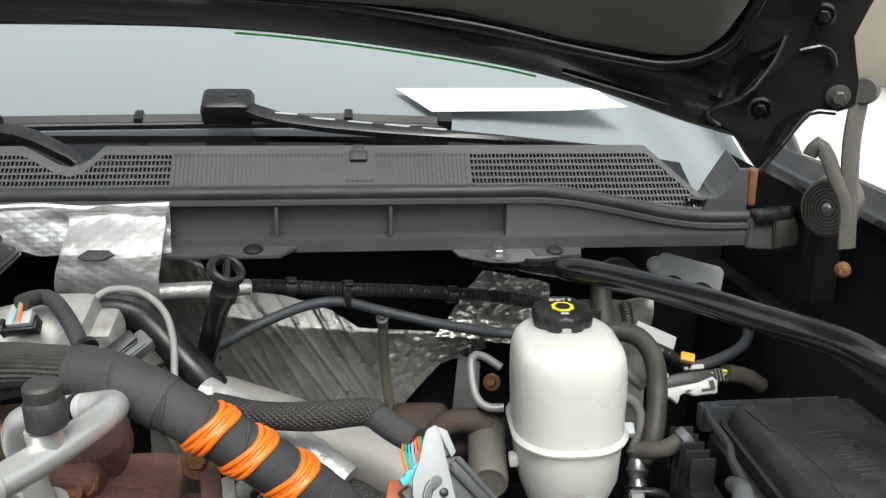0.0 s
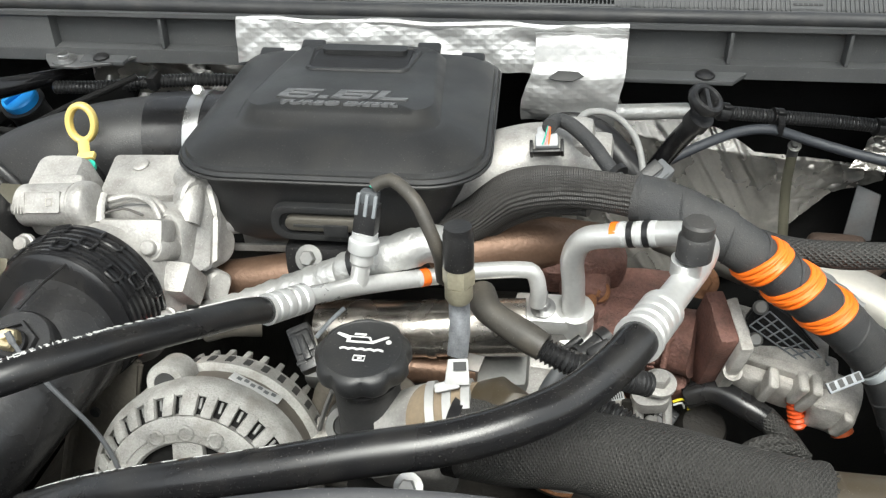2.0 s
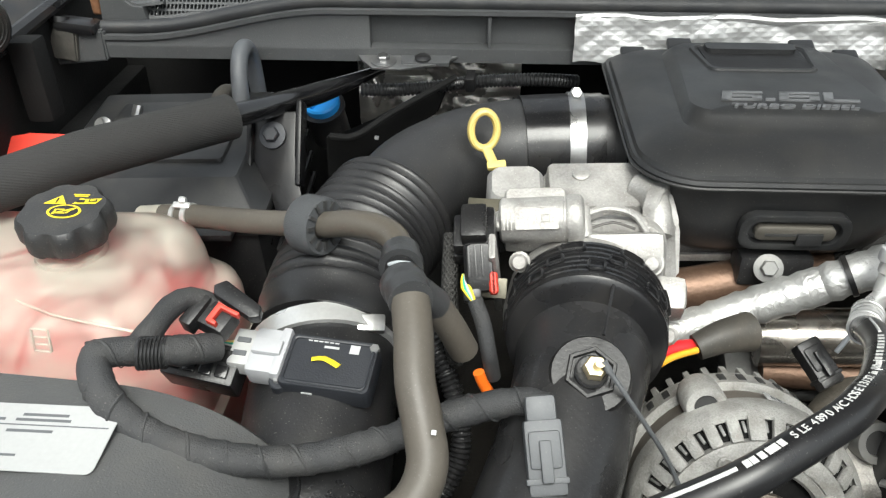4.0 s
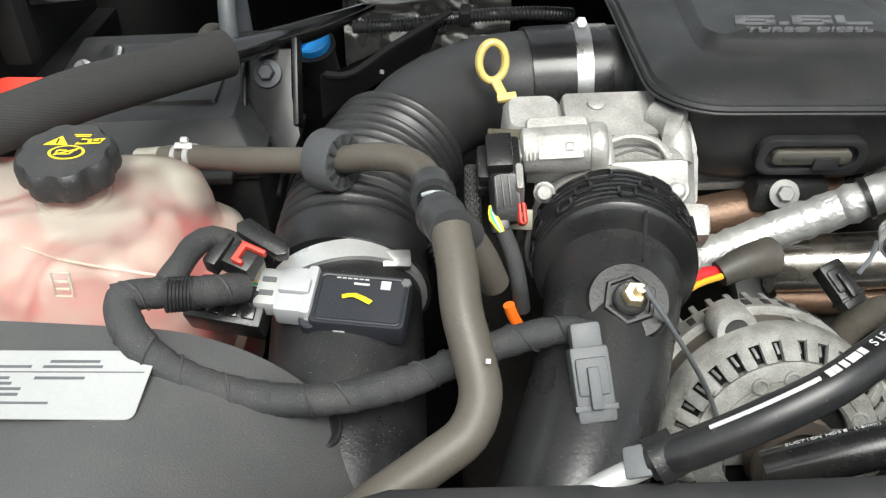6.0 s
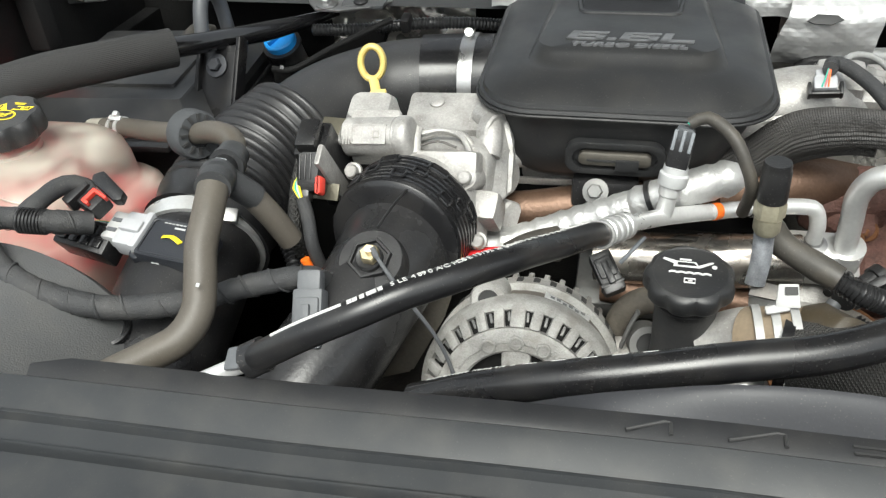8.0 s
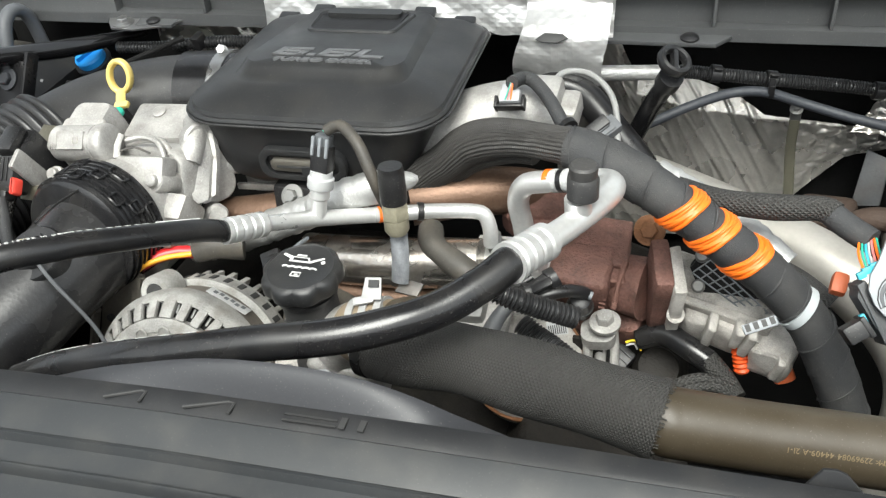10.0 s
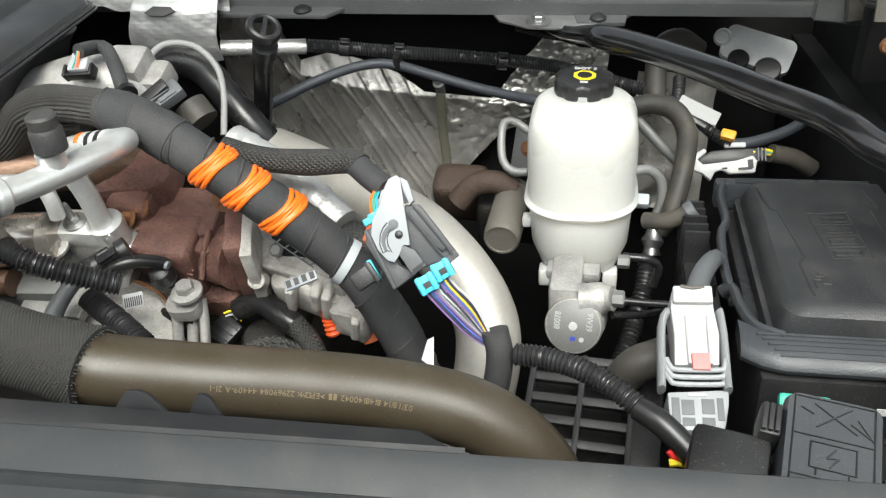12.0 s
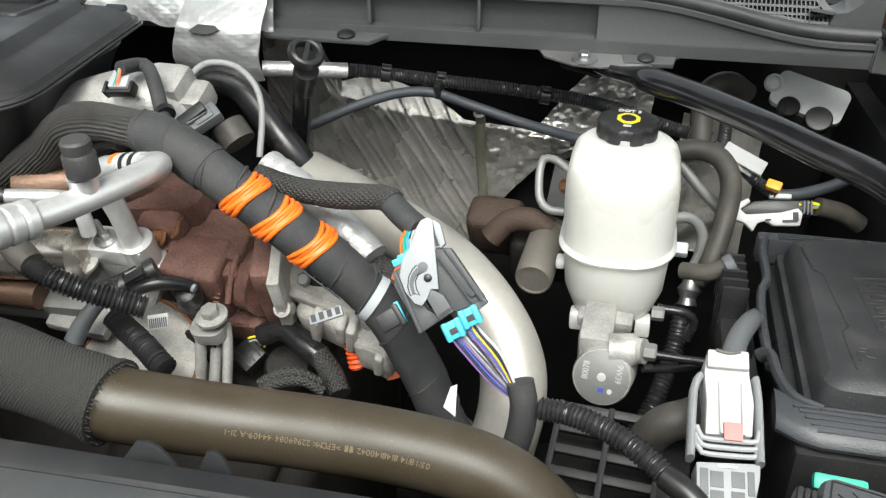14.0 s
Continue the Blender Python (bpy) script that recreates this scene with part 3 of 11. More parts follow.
        if not 0.352 < x < 0.392:
            for q in (x, -x):
                block((0.0012, 0.042, 0.0018), m @ pose(q, 0.027, 0.0006), 0, bm=solid)
            block((0.0026, 0.0035, 0.0006), m @ pose(x, 0.0515, 0.0004), 0, bm=dark)
    for i in range(6):
        block((0.0042, 0.0026, 0.0006), m @ pose(0.357 + i * 0.0058, 0.0145, 0.0004), 0, bm=dark)
    tagged(part("fine_ribs", solid, COWL, c), kind="stuff")
    tagged(part("perforation", dark, INKSHADE, c), kind="stuff")
    clip = part("cowl_clip", block((0.021, 0.014, 0.006), m @ pose(0.371, 0.049, 0.002), 0.002), PLASTIC, c, "dark push clip")
    part("clip_neck", block((0.013, 0.012, 0.005), m @ pose(0.371, 0.060, 0.001), 0.002), PLASTIC, clip)
    net = bmesh.new()
    for x0, x1 in ((0.508, 0.80), (-0.80, -0.50), (-0.15, 0.150)):
        k = round((x1 - x0) / 0.0047)
        for i in range(k + 1):
            x = x0 + (x1 - x0) * i / k
            lo, top = foot(x), head(x)
            if top - lo > 0.003:
                block((0.0014, top - lo, 0.005), Matrix.Translation(tilt(x, (top + lo) / 2, -0.002)) @ m.to_3x3().to_4x4(), 0, bm=net)
        for j in range(10):
            u = 0.0455 - j * 0.0094
            for i in range(k):
                xa, xb = x0 + (x1 - x0) * i / k, x0 + (x1 - x0) * (i + 1) / k
                if max(foot(xa), foot(xb)) < u < min(head(xa), head(xb)):
                    block((xb - xa + 0.0002, 0.0031, 0.0054), Matrix.Translation(tilt((xa + xb) / 2, u, -0.002)) @ m.to_3x3().to_4x4(), 0, bm=net)
    tagged(part("grille_net", net, COWL, c), kind="stuff")
    # near-black sheet behind the net paints the dark of the hollow
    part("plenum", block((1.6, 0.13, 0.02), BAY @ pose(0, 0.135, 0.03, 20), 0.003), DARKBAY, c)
    # raised curved ends beside the hinges: a post in front and a channel that curls up behind it
    near = ((0.770, 0.052), (0.795, 0.0490), (0.8075, 0.0506), (0.818, 0.059), (0.826, 0.071), (0.832, 0.0850))
    far = ((0.785, 0.030), (0.8156, 0.0392), (0.8207, 0.0478), (0.8281, 0.0608), (0.838, 0.0776), (0.849, 0.0950))
    for s in (-1, 1):
        a = spline([Vector((s * x, 0.047, z)) for x, z in near], 0.004)
        b = spline([Vector((s * x, 0.125, z)) for x, z in far], 0.004)
        def curl(u, v):
            return BAY @ a[round(u * (len(a) - 1))].lerp(b[round(u * (len(b) - 1))], v)
        part("end_upstand", grid(curl, 24, 8, 0.003), COWL, c)
        post = [(x, z) for x, z in near[1:]] + [(0.843, 0.086), (0.846, 0.03), (0.790, 0.03)]
        part("end_post", loft([[bay(s * x, y, z - d) for x, z in post] for y, d in ((0.044, 0.001), (0.046, 0.0), (0.07, 0.004))]), COWL, c)


cowl_panel()


def glass_and_wipers():
    w = thing("windshield", bay(0, 0.3, 0.08), "windshield glass coloured pale blue-grey like a reflected overcast sky", "windshield")
    m = BAY @ pose(0, 0.19, 0.075, 27)
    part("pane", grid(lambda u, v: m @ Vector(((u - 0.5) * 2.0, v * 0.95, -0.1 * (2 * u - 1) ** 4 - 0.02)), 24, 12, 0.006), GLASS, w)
    part("black_band", grid(lambda u, v: m @ Vector(((u - 0.5) * 1.7, -0.012 + v * 0.075, -0.05 * (2 * u - 1) ** 4 - 0.012)), 24, 2, 0.003), mat("band_black", (0.006, 0.006, 0.007), 0.08, var=0.1, bump=0.01), w)
    for s in (-1, 1):
        part("pillar", tube([bay(s * 0.99, 0.12, -0.1), bay(s * 0.99, 0.3, 0.1), bay(s * 0.9, 0.75, 0.4)], 0.03, 10, 0.03), BLACKPAINT, w)
    part("roof_edge", block((1.5, 0.2, 0.05), BAY @ pose(0, 1.12, 0.52, 10), 0.02), BLACKPAINT, w)
    sheet = thing("paper_sheet", bay(0.45, 0.33, 0.15), "white paper lying on the dashboard behind the glass", "paper")
    flat = m @ pose(0, 0, -0.012)
    rim = [hit(a, b, flat) for a, b in (((-0.055, 1.032, 1.510), (-0.085, 1.437, 1.466)), ((0.182, 1.036, 1.507), (0.247, 1.442, 1.462)), ((0.197, 1.033, 1.497), (0.268, 1.438, 1.447)), ((0.222, 1.030, 1.485), (0.303, 1.434, 1.431)), ((0.147, 1.028, 1.482), (0.198, 1.430, 1.427)), ((-0.012, 1.025, 1.483), (-0.025, 1.426, 1.428)))]
    part("sheet", loft([rim, [p + Vector((0, 0.0006, -0.0008)) for p in rim]]), PAPER, sheet)
    arm = thing("windshield_wiper", bay(0.2, 0.26, 0.1), "black wiper arm with a slotted spine lying along the glass", "wiper")
    on_glass = lambda x, v, h=0.0: m @ Vector((x, v, h))
    rows = []
    for x, v, w, h in ((0.215, 0.088, 0.016, 0.026), (0.24, 0.070, 0.015, 0.026), (0.27, 0.058, 0.013, 0.024), (0.33, 0.047, 0.0125, 0.022), (0.40, 0.038, 0.0115, 0.02), (0.48, 0.030, 0.010, 0.018), (0.55, 0.0235, 0.007, 0.016), (0.63, 0.015, 0.0045, 0.013), (0.71, 0.007, 0.003, 0.01)):
        rows.append([on_glass(x, v - w, h - 0.008), on_glass(x, v - w * 0.9, h - 0.001), on_glass(x, v - w * 0.3, h + 0.002), on_glass(x, v + w * 0.6, h + 0.001), on_glass(x, v + w, h - 0.004), on_glass(x, v + w, h - 0.009)])
    spine = part("arm", loft(rows), GLOSSY, arm)
    for x, v, h in ((0.275, 0.062, 0.0245), (0.325, 0.053, 0.0225), (0.375, 0.047, 0.021), (0.425, 0.0415, 0.0195), (0.475, 0.036, 0.0182)):
        part("arm_slot", block((0.034, 0.0035, 0.003), Matrix.Translation(on_glass(x, v, h)) @ (m @ pose(0, 0, 0, 0, 0, -7)).to_3x3().to_4x4(), 0.001), LABEL, spine, "pale gap through the slotted spine")
    part("head_cover", loft([moved(oblong(w, l, 0.008, z, 0.197, 0.092, 4), m) for w, l, z in ((0.068, 0.05, 0.004), (0.07, 0.05, 0.022), (0.064, 0.044, 0.03), (0.05, 0.034, 0.033))]), PLASTIC, arm)
    part("head_slot", block((0.012, 0.006, 0.002), m @ pose(0.205, 0.094, 0.0335), 0.0005), INKSHADE, arm)
    rows = []
    for x, v in ((-0.14, 0.068), (-0.135, 0.072), (0.0, 0.0765), (0.2, 0.081), (0.36, 0.082), (0.49, 0.0735), (0.502, 0.071)):
        w = 0.0025 if x in (-0.14, 0.502) else 0.009
        rows.append([on_glass(x, v - w, -0.006), on_glass(x, v - w, 0.006), on_glass(x, v, 0.012), on_glass(x, v + w, 0.006), on_glass(x, v + w, -0.006)])
    blade = part("blade", loft(rows), mat("blade_grey", (0.045, 0.046, 0.048), 0.5, var=0.15, bump=0.15), arm)
    part("blade_lip", sweep(bmesh.new(), [on_glass(x, v - 0.0095, 0.003) for x, v in ((-0.13, 0.072), (0.0, 0.0765), (0.2, 0.081), (0.36, 0.082), (0.49, 0.0735))], 0.0022, 6), MACHINED, blade)
    for x, v in ((0.08, 0.0785), (0.36, 0.082), (-0.132, 0.072), (0.493, 0.073)):
        part("blade_clip", block((0.012 if 0 < x < 0.4 else 0.02, 0.021, 0.018), m @ pose(x, v, 0.004), 0.003), PLASTIC, blade)
    arm2 = thing("windshield_wiper", bay(0.03, 0.15, 0.07), "black wiper arm rising from a dip in the cowl", "wiper")
    rows = []
    for x, v, w, h in ((0.034, -0.034, 0.009, 0.014), (0.018, -0.020, 0.013, 0.024), (-0.031, 0.011, 0.014, 0.028), (-0.060, 0.024, 0.0135, 0.029), (-0.091, 0.034, 0.014, 0.028), (-0.172, 0.046, 0.012, 0.024), (-0.26, 0.062, 0.011, 0.022), (-0.42, 0.075, 0.008, 0.02)):
        rows.append([on_glass(x, v - w, h - 0.012), on_glass(x, v - w * 0.8, h - 0.002), on_glass(x, v, h + 0.001), on_glass(x, v + w * 0.8, h - 0.002), on_glass(x, v + w, h - 0.012)])
    part("arm", loft(rows), GLOSSY, arm2)
    part("knuckle", block((0.016, 0.034, 0.014), m @ pose(-0.092, 0.034, 0.026, 0, 0, -20), 0.004), PLASTIC, arm2)
    part("post", revolve([(0.014, -0.03), (0.014, 0.014), (0.009, 0.018)], m @ pose(0.034, -0.036, 0.0), 20), PLASTIC, arm2)


glass_and_wipers()


def hood_panel():
    h = thing("hood", bay(0, 0.02, 0.2), "raised black hood with a grey felt lining underneath", "hood")
    prof = [(0.0, -0.02, 0.247), (0.25, -0.05, 0.246), (0.45, -0.085, 0.226), (0.57, -0.105, 0.204), (0.69, -0.12, 0.166), (0.75, -0.125, 0.150)]
    edge = spline([(-x, y, z) for x, y, z in prof[:0:-1]] + prof, 0.03)
    up = Vector((0, -0.5, 0.866))
    inn = Vector((0, -0.866, -0.5))
    rows = []
    for p in edge:
        rows.append([BAY @ (p + up * a + inn * b) for a, b in ((0, 0), (0.012, 0.012), (0.055, 0.03), (0.07, 0.022), (0.1, 0.024), (1.15, 0.02), (1.15, -0.01), (0.0, -0.012))])
    part("outer_skin", loft(rows), BLACKPAINT, h)
    part("edge_line", sweep(bmesh.new(), [BAY @ (p + up * 0.001 + inn * 0.0 + Vector((0, 0.004, -0.004))) for p in edge[len(edge) * 3 // 4 - 4:-7]], 0.0011, 6), GREENEDGE, h, "thin green line along the hood edge")
    def rim(x):
        k = min(range(len(edge) - 1), key=lambda i: abs((edge[i].x + edge[i + 1].x) / 2 - x))
        return edge[k].lerp(edge[k + 1], (x - edge[k].x) / (edge[k + 1].x - edge[k].x))
    under = lambda x, a, b: BAY @ (rim(x) + up * a + inn * b)
    border = ((0.0, 0.068), (0.45, 0.067), (0.50, 0.064), (0.552, 0.062), (0.601, 0.068), (0.625, 0.072), (0.649, 0.080), (0.666, 0.091), (0.679, 0.112), (0.686, 0.137), (0.689, 0.16))
    rows = []
    for x, a0 in [(-x, a) for x, a in border[:0:-1]] + list(border):
        rows.append([under(x, a, b) for a, b in ((a0, 0.021), (a0 + 0.002, 0.032), (a0 + 0.010, 0.036), (1.0, 0.038), (1.0, 0.021))])
    part("felt_lining", loft(rows), UNDERHOOD, h, "dull grey felt sound lining")
    for s in (-1, 1):
        part("pressed_ridge", sweep(bmesh.new(), spline([under(s * x, a, 0.028) for x, a in ((0.05, 0.056), (0.3, 0.056), (0.464, 0.055), (0.554, 0.053), (0.614, 0.060), (0.641, 0.067), (0.669, 0.084), (0.691, 0.111), (0.70, 0.16))], 0.008), 0.006, 10), BLACKPAINT, h)
        part("hem_line", sweep(bmesh.new(), [under(s * x, a, 0.015) for x, a in ((0.56, 0.017), (0.618, 0.018), (0.658, 0.021), (0.687, 0.027), (0.729, 0.025))], 0.0016, 6), BLACKPAINT, h)
    near = lambda p, k=0.94: Vector((0.02, 0.021, 1.62)).lerp(Vector(p), k)
    outline = [(0.268, 0.862, 1.502), (0.280, 0.860, 1.488), (0.299, 0.862, 1.478), (0.304, 0.853, 1.464), (0.314, 0.832, 1.447), (0.329, 0.820, 1.476), (0.350, 0.819, 1.505), (0.373, 0.815, 1.506), (0.391, 0.812, 1.512), (0.394, 0.818, 1.532), (0.384, 0.826, 1.575), (0.404, 0.831, 1.607), (0.397, 0.823, 1.651), (0.330, 0.823, 1.640), (0.325, 0.823, 1.588), (0.316, 0.823, 1.557), (0.303, 0.823, 1.536), (0.291, 0.823, 1.523)]
    panel = part("corner_panel", slab([near(q) for q in outline], 0.012), BLACKPAINT, h, "pressed black corner of the hood")
    part("panel_lip", sweep(bmesh.new(), spline([near(q, 0.932) for q in outline[13:] + outline[:2]], 0.006), 0.0026, 8), BLACKPAINT, panel)
    part("panel_lip", sweep(bmesh.new(), spline([near(q, 0.932) for q in outline[4:8]], 0.006), 0.0022, 8), BLACKPAINT, panel)
    part("pressed_arc", sweep(bmesh.new(), spline([(0.316, 0.771, 1.566), (0.3233, 0.770, 1.5678), (0.3346, 0.769, 1.5695), (0.3441, 0.769, 1.5628), (0.347, 0.769, 1.552)], 0.004), 0.0024, 8), BLACKPAINT, panel)
    face = (-0.25, -0.93, -0.2)
    for q in ((0.2843, 0.765, 1.518), (0.330, 0.765, 1.5962)):
        part("bolt_ring", revolve([(0.0105, -0.002), (0.0105, 0.002), (0.0085, 0.003), (0.0075, 0.0), (0.002, 0.0)], axes(q, face), 24), BLACKPAINT, panel)
        bolt(axes(q, face), 0.0052, 0.006, BLACKPAINT, panel, washer=False)
    bolt(axes((0.3509, 0.765, 1.528), face), 0.006, 0.008, DARKSTEEL, h, "nut")
    worn = mat("worn_hinge_steel", (0.12, 0.112, 0.1), 0.5, 0.3, var=0.3, bump=0.2, dust=0.3, dustcol=(0.16, 0.14, 0.11))
    part("hinge_arm", tube([(0.394, 0.815, 1.528), (0.390, 0.812, 1.480), (0.392, 0.808, 1.427), (0.394, 0.803, 1.377)], 0.0095, 10, flat=0.4, side=(0.2, -1, 0.1)), worn, h)
    part("hinge_knuckle", revolve([(0.012, -0.006), (0.013, -0.003), (0.013, 0.003), (0.011, 0.006)], axes((0.396, 0.812, 1.527), (-0.6, -0.8, 0)), 24), worn, h)
    part("hinge_link", tube([(0.352, 0.812, 1.466), (0.358, 0.811, 1.477), (0.368, 0.810, 1.466), (0.376, 0.808, 1.448), (0.388, 0.806, 1.425), (0.393, 0.805, 1.395)], 0.008, 10, flat=0.45, side=(0.3, -1, 0.1)), worn, h)
    part("hinge_bolt", revolve([(0.008, -0.006), (0.008, 0.0), (0.006, 0.001), (0.006, 0.006), (0.004, 0.008)], axes((0.411, 0.840, 1.342), (-0.35, -0.9, 0.1)), 12), RUSTBOLT, h, "rusty hinge stud")
    for s in (-1, 1):
        # near-black block also fills in for the dark hollow around the hinge
        g = part("hinge", block((0.03, 0.03, 0.09), axes(bay(s * 0.87, -0.09, 0.01), (0, 0, 1), (1, 0.1, 0)), 0.006), DARKBAY, h, "greasy steel hood hinge with a coiled clock spring")
        m = axes(bay(s * (0.843 if s > 0 else 0.885), -0.136, 0.084), (-s * 0.62, -0.78, 0.0), (s * 0.78, -0.62, 0)) @ Matrix.Diagonal((0.85, 1.0, 1, 1))
        part("spring_disc", revolve([(0.031, -0.024), (0.031, 0.008), (0.029, 0.01), (0.005, 0.011)], m, 40), worn if s > 0 else GREASY, g, "flat coiled steel spring")
        coil = []
        for i in range(130):
            a = i * 0.3
            q = 0.006 + 0.00018 * i
            coil.append(m @ Vector((q * math.cos(a), q * math.sin(a), 0.0105)))
        part("coil", sweep(bmesh.new(), coil, 0.0009, 6), GREASY, g)
        part("pivot", revolve([(0.005, 0.008), (0.005, 0.013), (0.003, 0.0145)], m, 20), STEEL, g)
        part("mud", block((0.011, 0.01, 0.048), axes(bay(s * 0.852, 0.05, 0.062), (0, 0, 1)), 0.004, 3), MUD, g, "patch of dried brown mud")


hood_panel()


def shroud_panel():
    s = thing("radiator_shroud", bay(0, -0.8, -0.03), "long dark grey plastic panel over the radiator", "shroud")
    def along(x, table):
        for (a, p), (b, q) in zip(table, table[1:]):
            if x <= b:
                return p + (q - p) * max(0.0, (x - a) / (b - a))
        return table[-1][1]
    sag = ((-0.84, -0.019), (-0.6, -0.016), (-0.45, -0.0125), (-0.3, -0.010), (-0.17, -0.004), (-0.05, -0.0005), (0.1, 0.0), (0.3, 0.0), (0.56, -0.001), (0.84, -0.004))
    rows = []
    for i in range(61):
        x = -0.84 + 1.68 * i / 60
        rows.append([bay(x, y, z + along(x, sag)) for y, z in ((-0.676, -0.07), (-0.675, -0.010), (-0.6755, -0.0072), (-0.677, -0.006), (-0.685, -0.0088), (-0.6975, -0.0162), (-0.699, -0.0158), (-0.7003, -0.0138), (-0.7022, -0.0138), (-0.7036, -0.0165), (-0.7045, -0.0188), (-0.717, -0.0228), (-0.7182, -0.0208), (-0.7198, -0.0205), (-0.7212, -0.0224), (-0.722, -0.029), (-0.74, -0.034), (-0.79, -0.045), (-0.84, -0.06), (-0.87, -0.09))])
    part("panel", loft(rows), SHROUD, s)
    edge = mat("strip_plastic", (0.017, 0.0175, 0.019), 0.55, spec=0.3, var=0.12, bump=0.05, fine=500, dust=0.06, specks=0.05)
    rows = []
    for i in range(41):
        x = -0.497 + 1.003 * i / 40
        e = -0.657 - 0.014 * max(0.0, (x - 0.496) / 0.01) ** 2 - 0.008 * max(0.0, (-0.485 - x) / 0.012)
        z = along(x, sag) - 0.004 - 0.021 * max(0.0, x - 0.13) + 0.005 * max(0.0, x - 0.33)
        rows.append([bay(x, y, q) for y, q in ((e, -0.07), (e, z - 0.003), (e - 0.001, z - 0.0007), (e - 0.003, z), (-0.672, along(x, sag) - 0.0068), (-0.6745, along(x, sag) - 0.0085), (-0.6745, -0.07))])
    part("edge_strip", loft(rows), edge, s, "dark recessed strip along the panel's back edge")
    crest = ((-0.17, -0.026), (-0.144, -0.016), (-0.118, -0.0075), (-0.09, 0.0), (-0.068, 0.0058), (-0.048, 0.010), (-0.024, 0.0129), (0.0, 0.0141), (0.024, 0.0139), (0.048, 0.0123), (0.066, 0.0092), (0.083, 0.0048), (0.1, -0.001), (0.117, -0.0082), (0.147, -0.019), (0.18, -0.032))
    def flap(u, v):
        x = -0.165 + 0.335 * u
        lo, hi = along(x, sag) - 0.0075, along(x, crest)
        return bay(x, -0.659 + 0.016 * v, lo + (hi - lo) * math.sin(v * math.pi / 2) if hi > lo else lo + (hi - lo) * v)
    part("rubber_flap", grid(flap, 56, 8, 0.003), mat("flap_rubber", (0.028, 0.029, 0.033), 0.55, var=0.15, bump=0.05, fine=400, specks=0.15), s, "smooth grey rubber flap")
    for x, w in ((0.330, 0.036), (0.3665, 0.022)):
        part("tab", plate([(-w / 2, -0.004), (w / 2, -0.004), (w * 0.45, 0.003), (w * 0.2, 0.0125), (w * 0.05, 0.0145), (-w * 0.15, 0.0142)], 0.003, BAY @ pose(x, -0.6535, -0.0185, 74), 0.0012), edge, s)
    # rib outlines and slots are dark shapes standing in for their shade
    for x, w in ((-0.088, 0.018), (-0.028, 0.022)):
        ear = [bay(x + a * w, -0.668 + b, -0.0052 + along(x, sag) + 0.0006) for a, b in ((-0.9, -0.004), (0.3, 0.0055), (0.5, 0.005), (0.5, -0.004))]
        part("moulded_rib", sweep(bmesh.new(), ear, 0.0011, 6), INKSHADE, s)
    for y in (-0.0025, 0.0025):
        part("slot", block((0.034, 0.0014, 0.001), BAY @ pose(0.035, -0.668 + y, -0.0047), 0), INKSHADE, s)
    for dx in (-0.006, 0.006):
        part("slot", block((0.004, 0.009, 0.001), BAY @ pose(0.062 + dx, -0.667, -0.0046), 0), INKSHADE, s)
    bm = block((1.66, 0.02, 0.3), BAY @ pose(0, -0.70, -0.2), 0.004)
    part("fan_shroud", bm, DARKBAY, s)
    grill = thing("front_grille", bay(0, -1.0, -0.3), "dark plastic front grille bar ahead of the radiator", "grille")
    part("bar", block((1.7, 0.12, 0.05), BAY @ pose(0, -0.94, -0.06), 0.02, 3), SHROUD, grill)
    part("lower_bar", block((1.7, 0.1, 0.6), BAY @ pose(0, -0.96, -0.4), 0.02, 3), DARKBAY, grill)


shroud_panel()


def foil_blanket():
    f = thing("heat_blanket", bay(-0.07, 0.0, 0.03), "silver diamond-embossed heat blanket draped over the cowl lip", "heat blanket")
    crumple = lambda x, z, q: q * noise.noise(Vector((x * 22, z * 40, 1.0))) + q * 0.5 * noise.noise(Vector((x * 60, z * 70, 4.0)))
    def upper(u, v):
        x, z = -0.29 + 0.452 * u, 0.004 + 0.05 * v + 0.0022 * math.sin(u * 23) + 0.0015 * math.sin(u * 61)
        return bay(x, 0.005 + 0.009 * v - 0.003 * math.sin(u * 9) + crumple(x, z, 0.004), z)
    part("upper_sheet", grid(upper, 110, 16, 0.003), DIAMOND, f)
    part("fold", tube([bay(-0.29 + 0.0452 * i, 0.015, 0.053 + 0.0018 * math.sin(i * 2.1)) for i in range(11)], 0.0045, 8, 0.01), DIAMOND, f)
    def flap(u, v):
        x = 0.054 + 0.104 * u + 0.006 * math.sin(v * 5 + 0.6) * (1 - 0.6 * u) - 0.004 * v
        k = min(1.0, v / 0.42)
        k = k * k * (3 - 2 * k)
        y = 0.004 - 0.031 * k + 0.012 * max(0.0, (v - 0.6) / 0.4) ** 2 - 0.006 * math.sin(math.pi * u) * k
        z = 0.05 - 0.095 * v - 0.006 * u * v + 0.003 * math.sin(u * 7) * v
        return bay(x, y + crumple(x, z, 0.0035), z)
    part("hanging_flap", grid(flap, 44, 44, 0.003), DIAMOND, f)
    part("slot", plate([(-0.020, -0.003), (-0.012, -0.006), (0.006, -0.006), (0.019, 0.001), (0.012, 0.006), (-0.010, 0.006)], 0.002, axes(bay(0.094, -0.0375, 0.0145), (0.05, -0.72, 0.69)), 0.0006), INKSHADE, f)


foil_blanket()


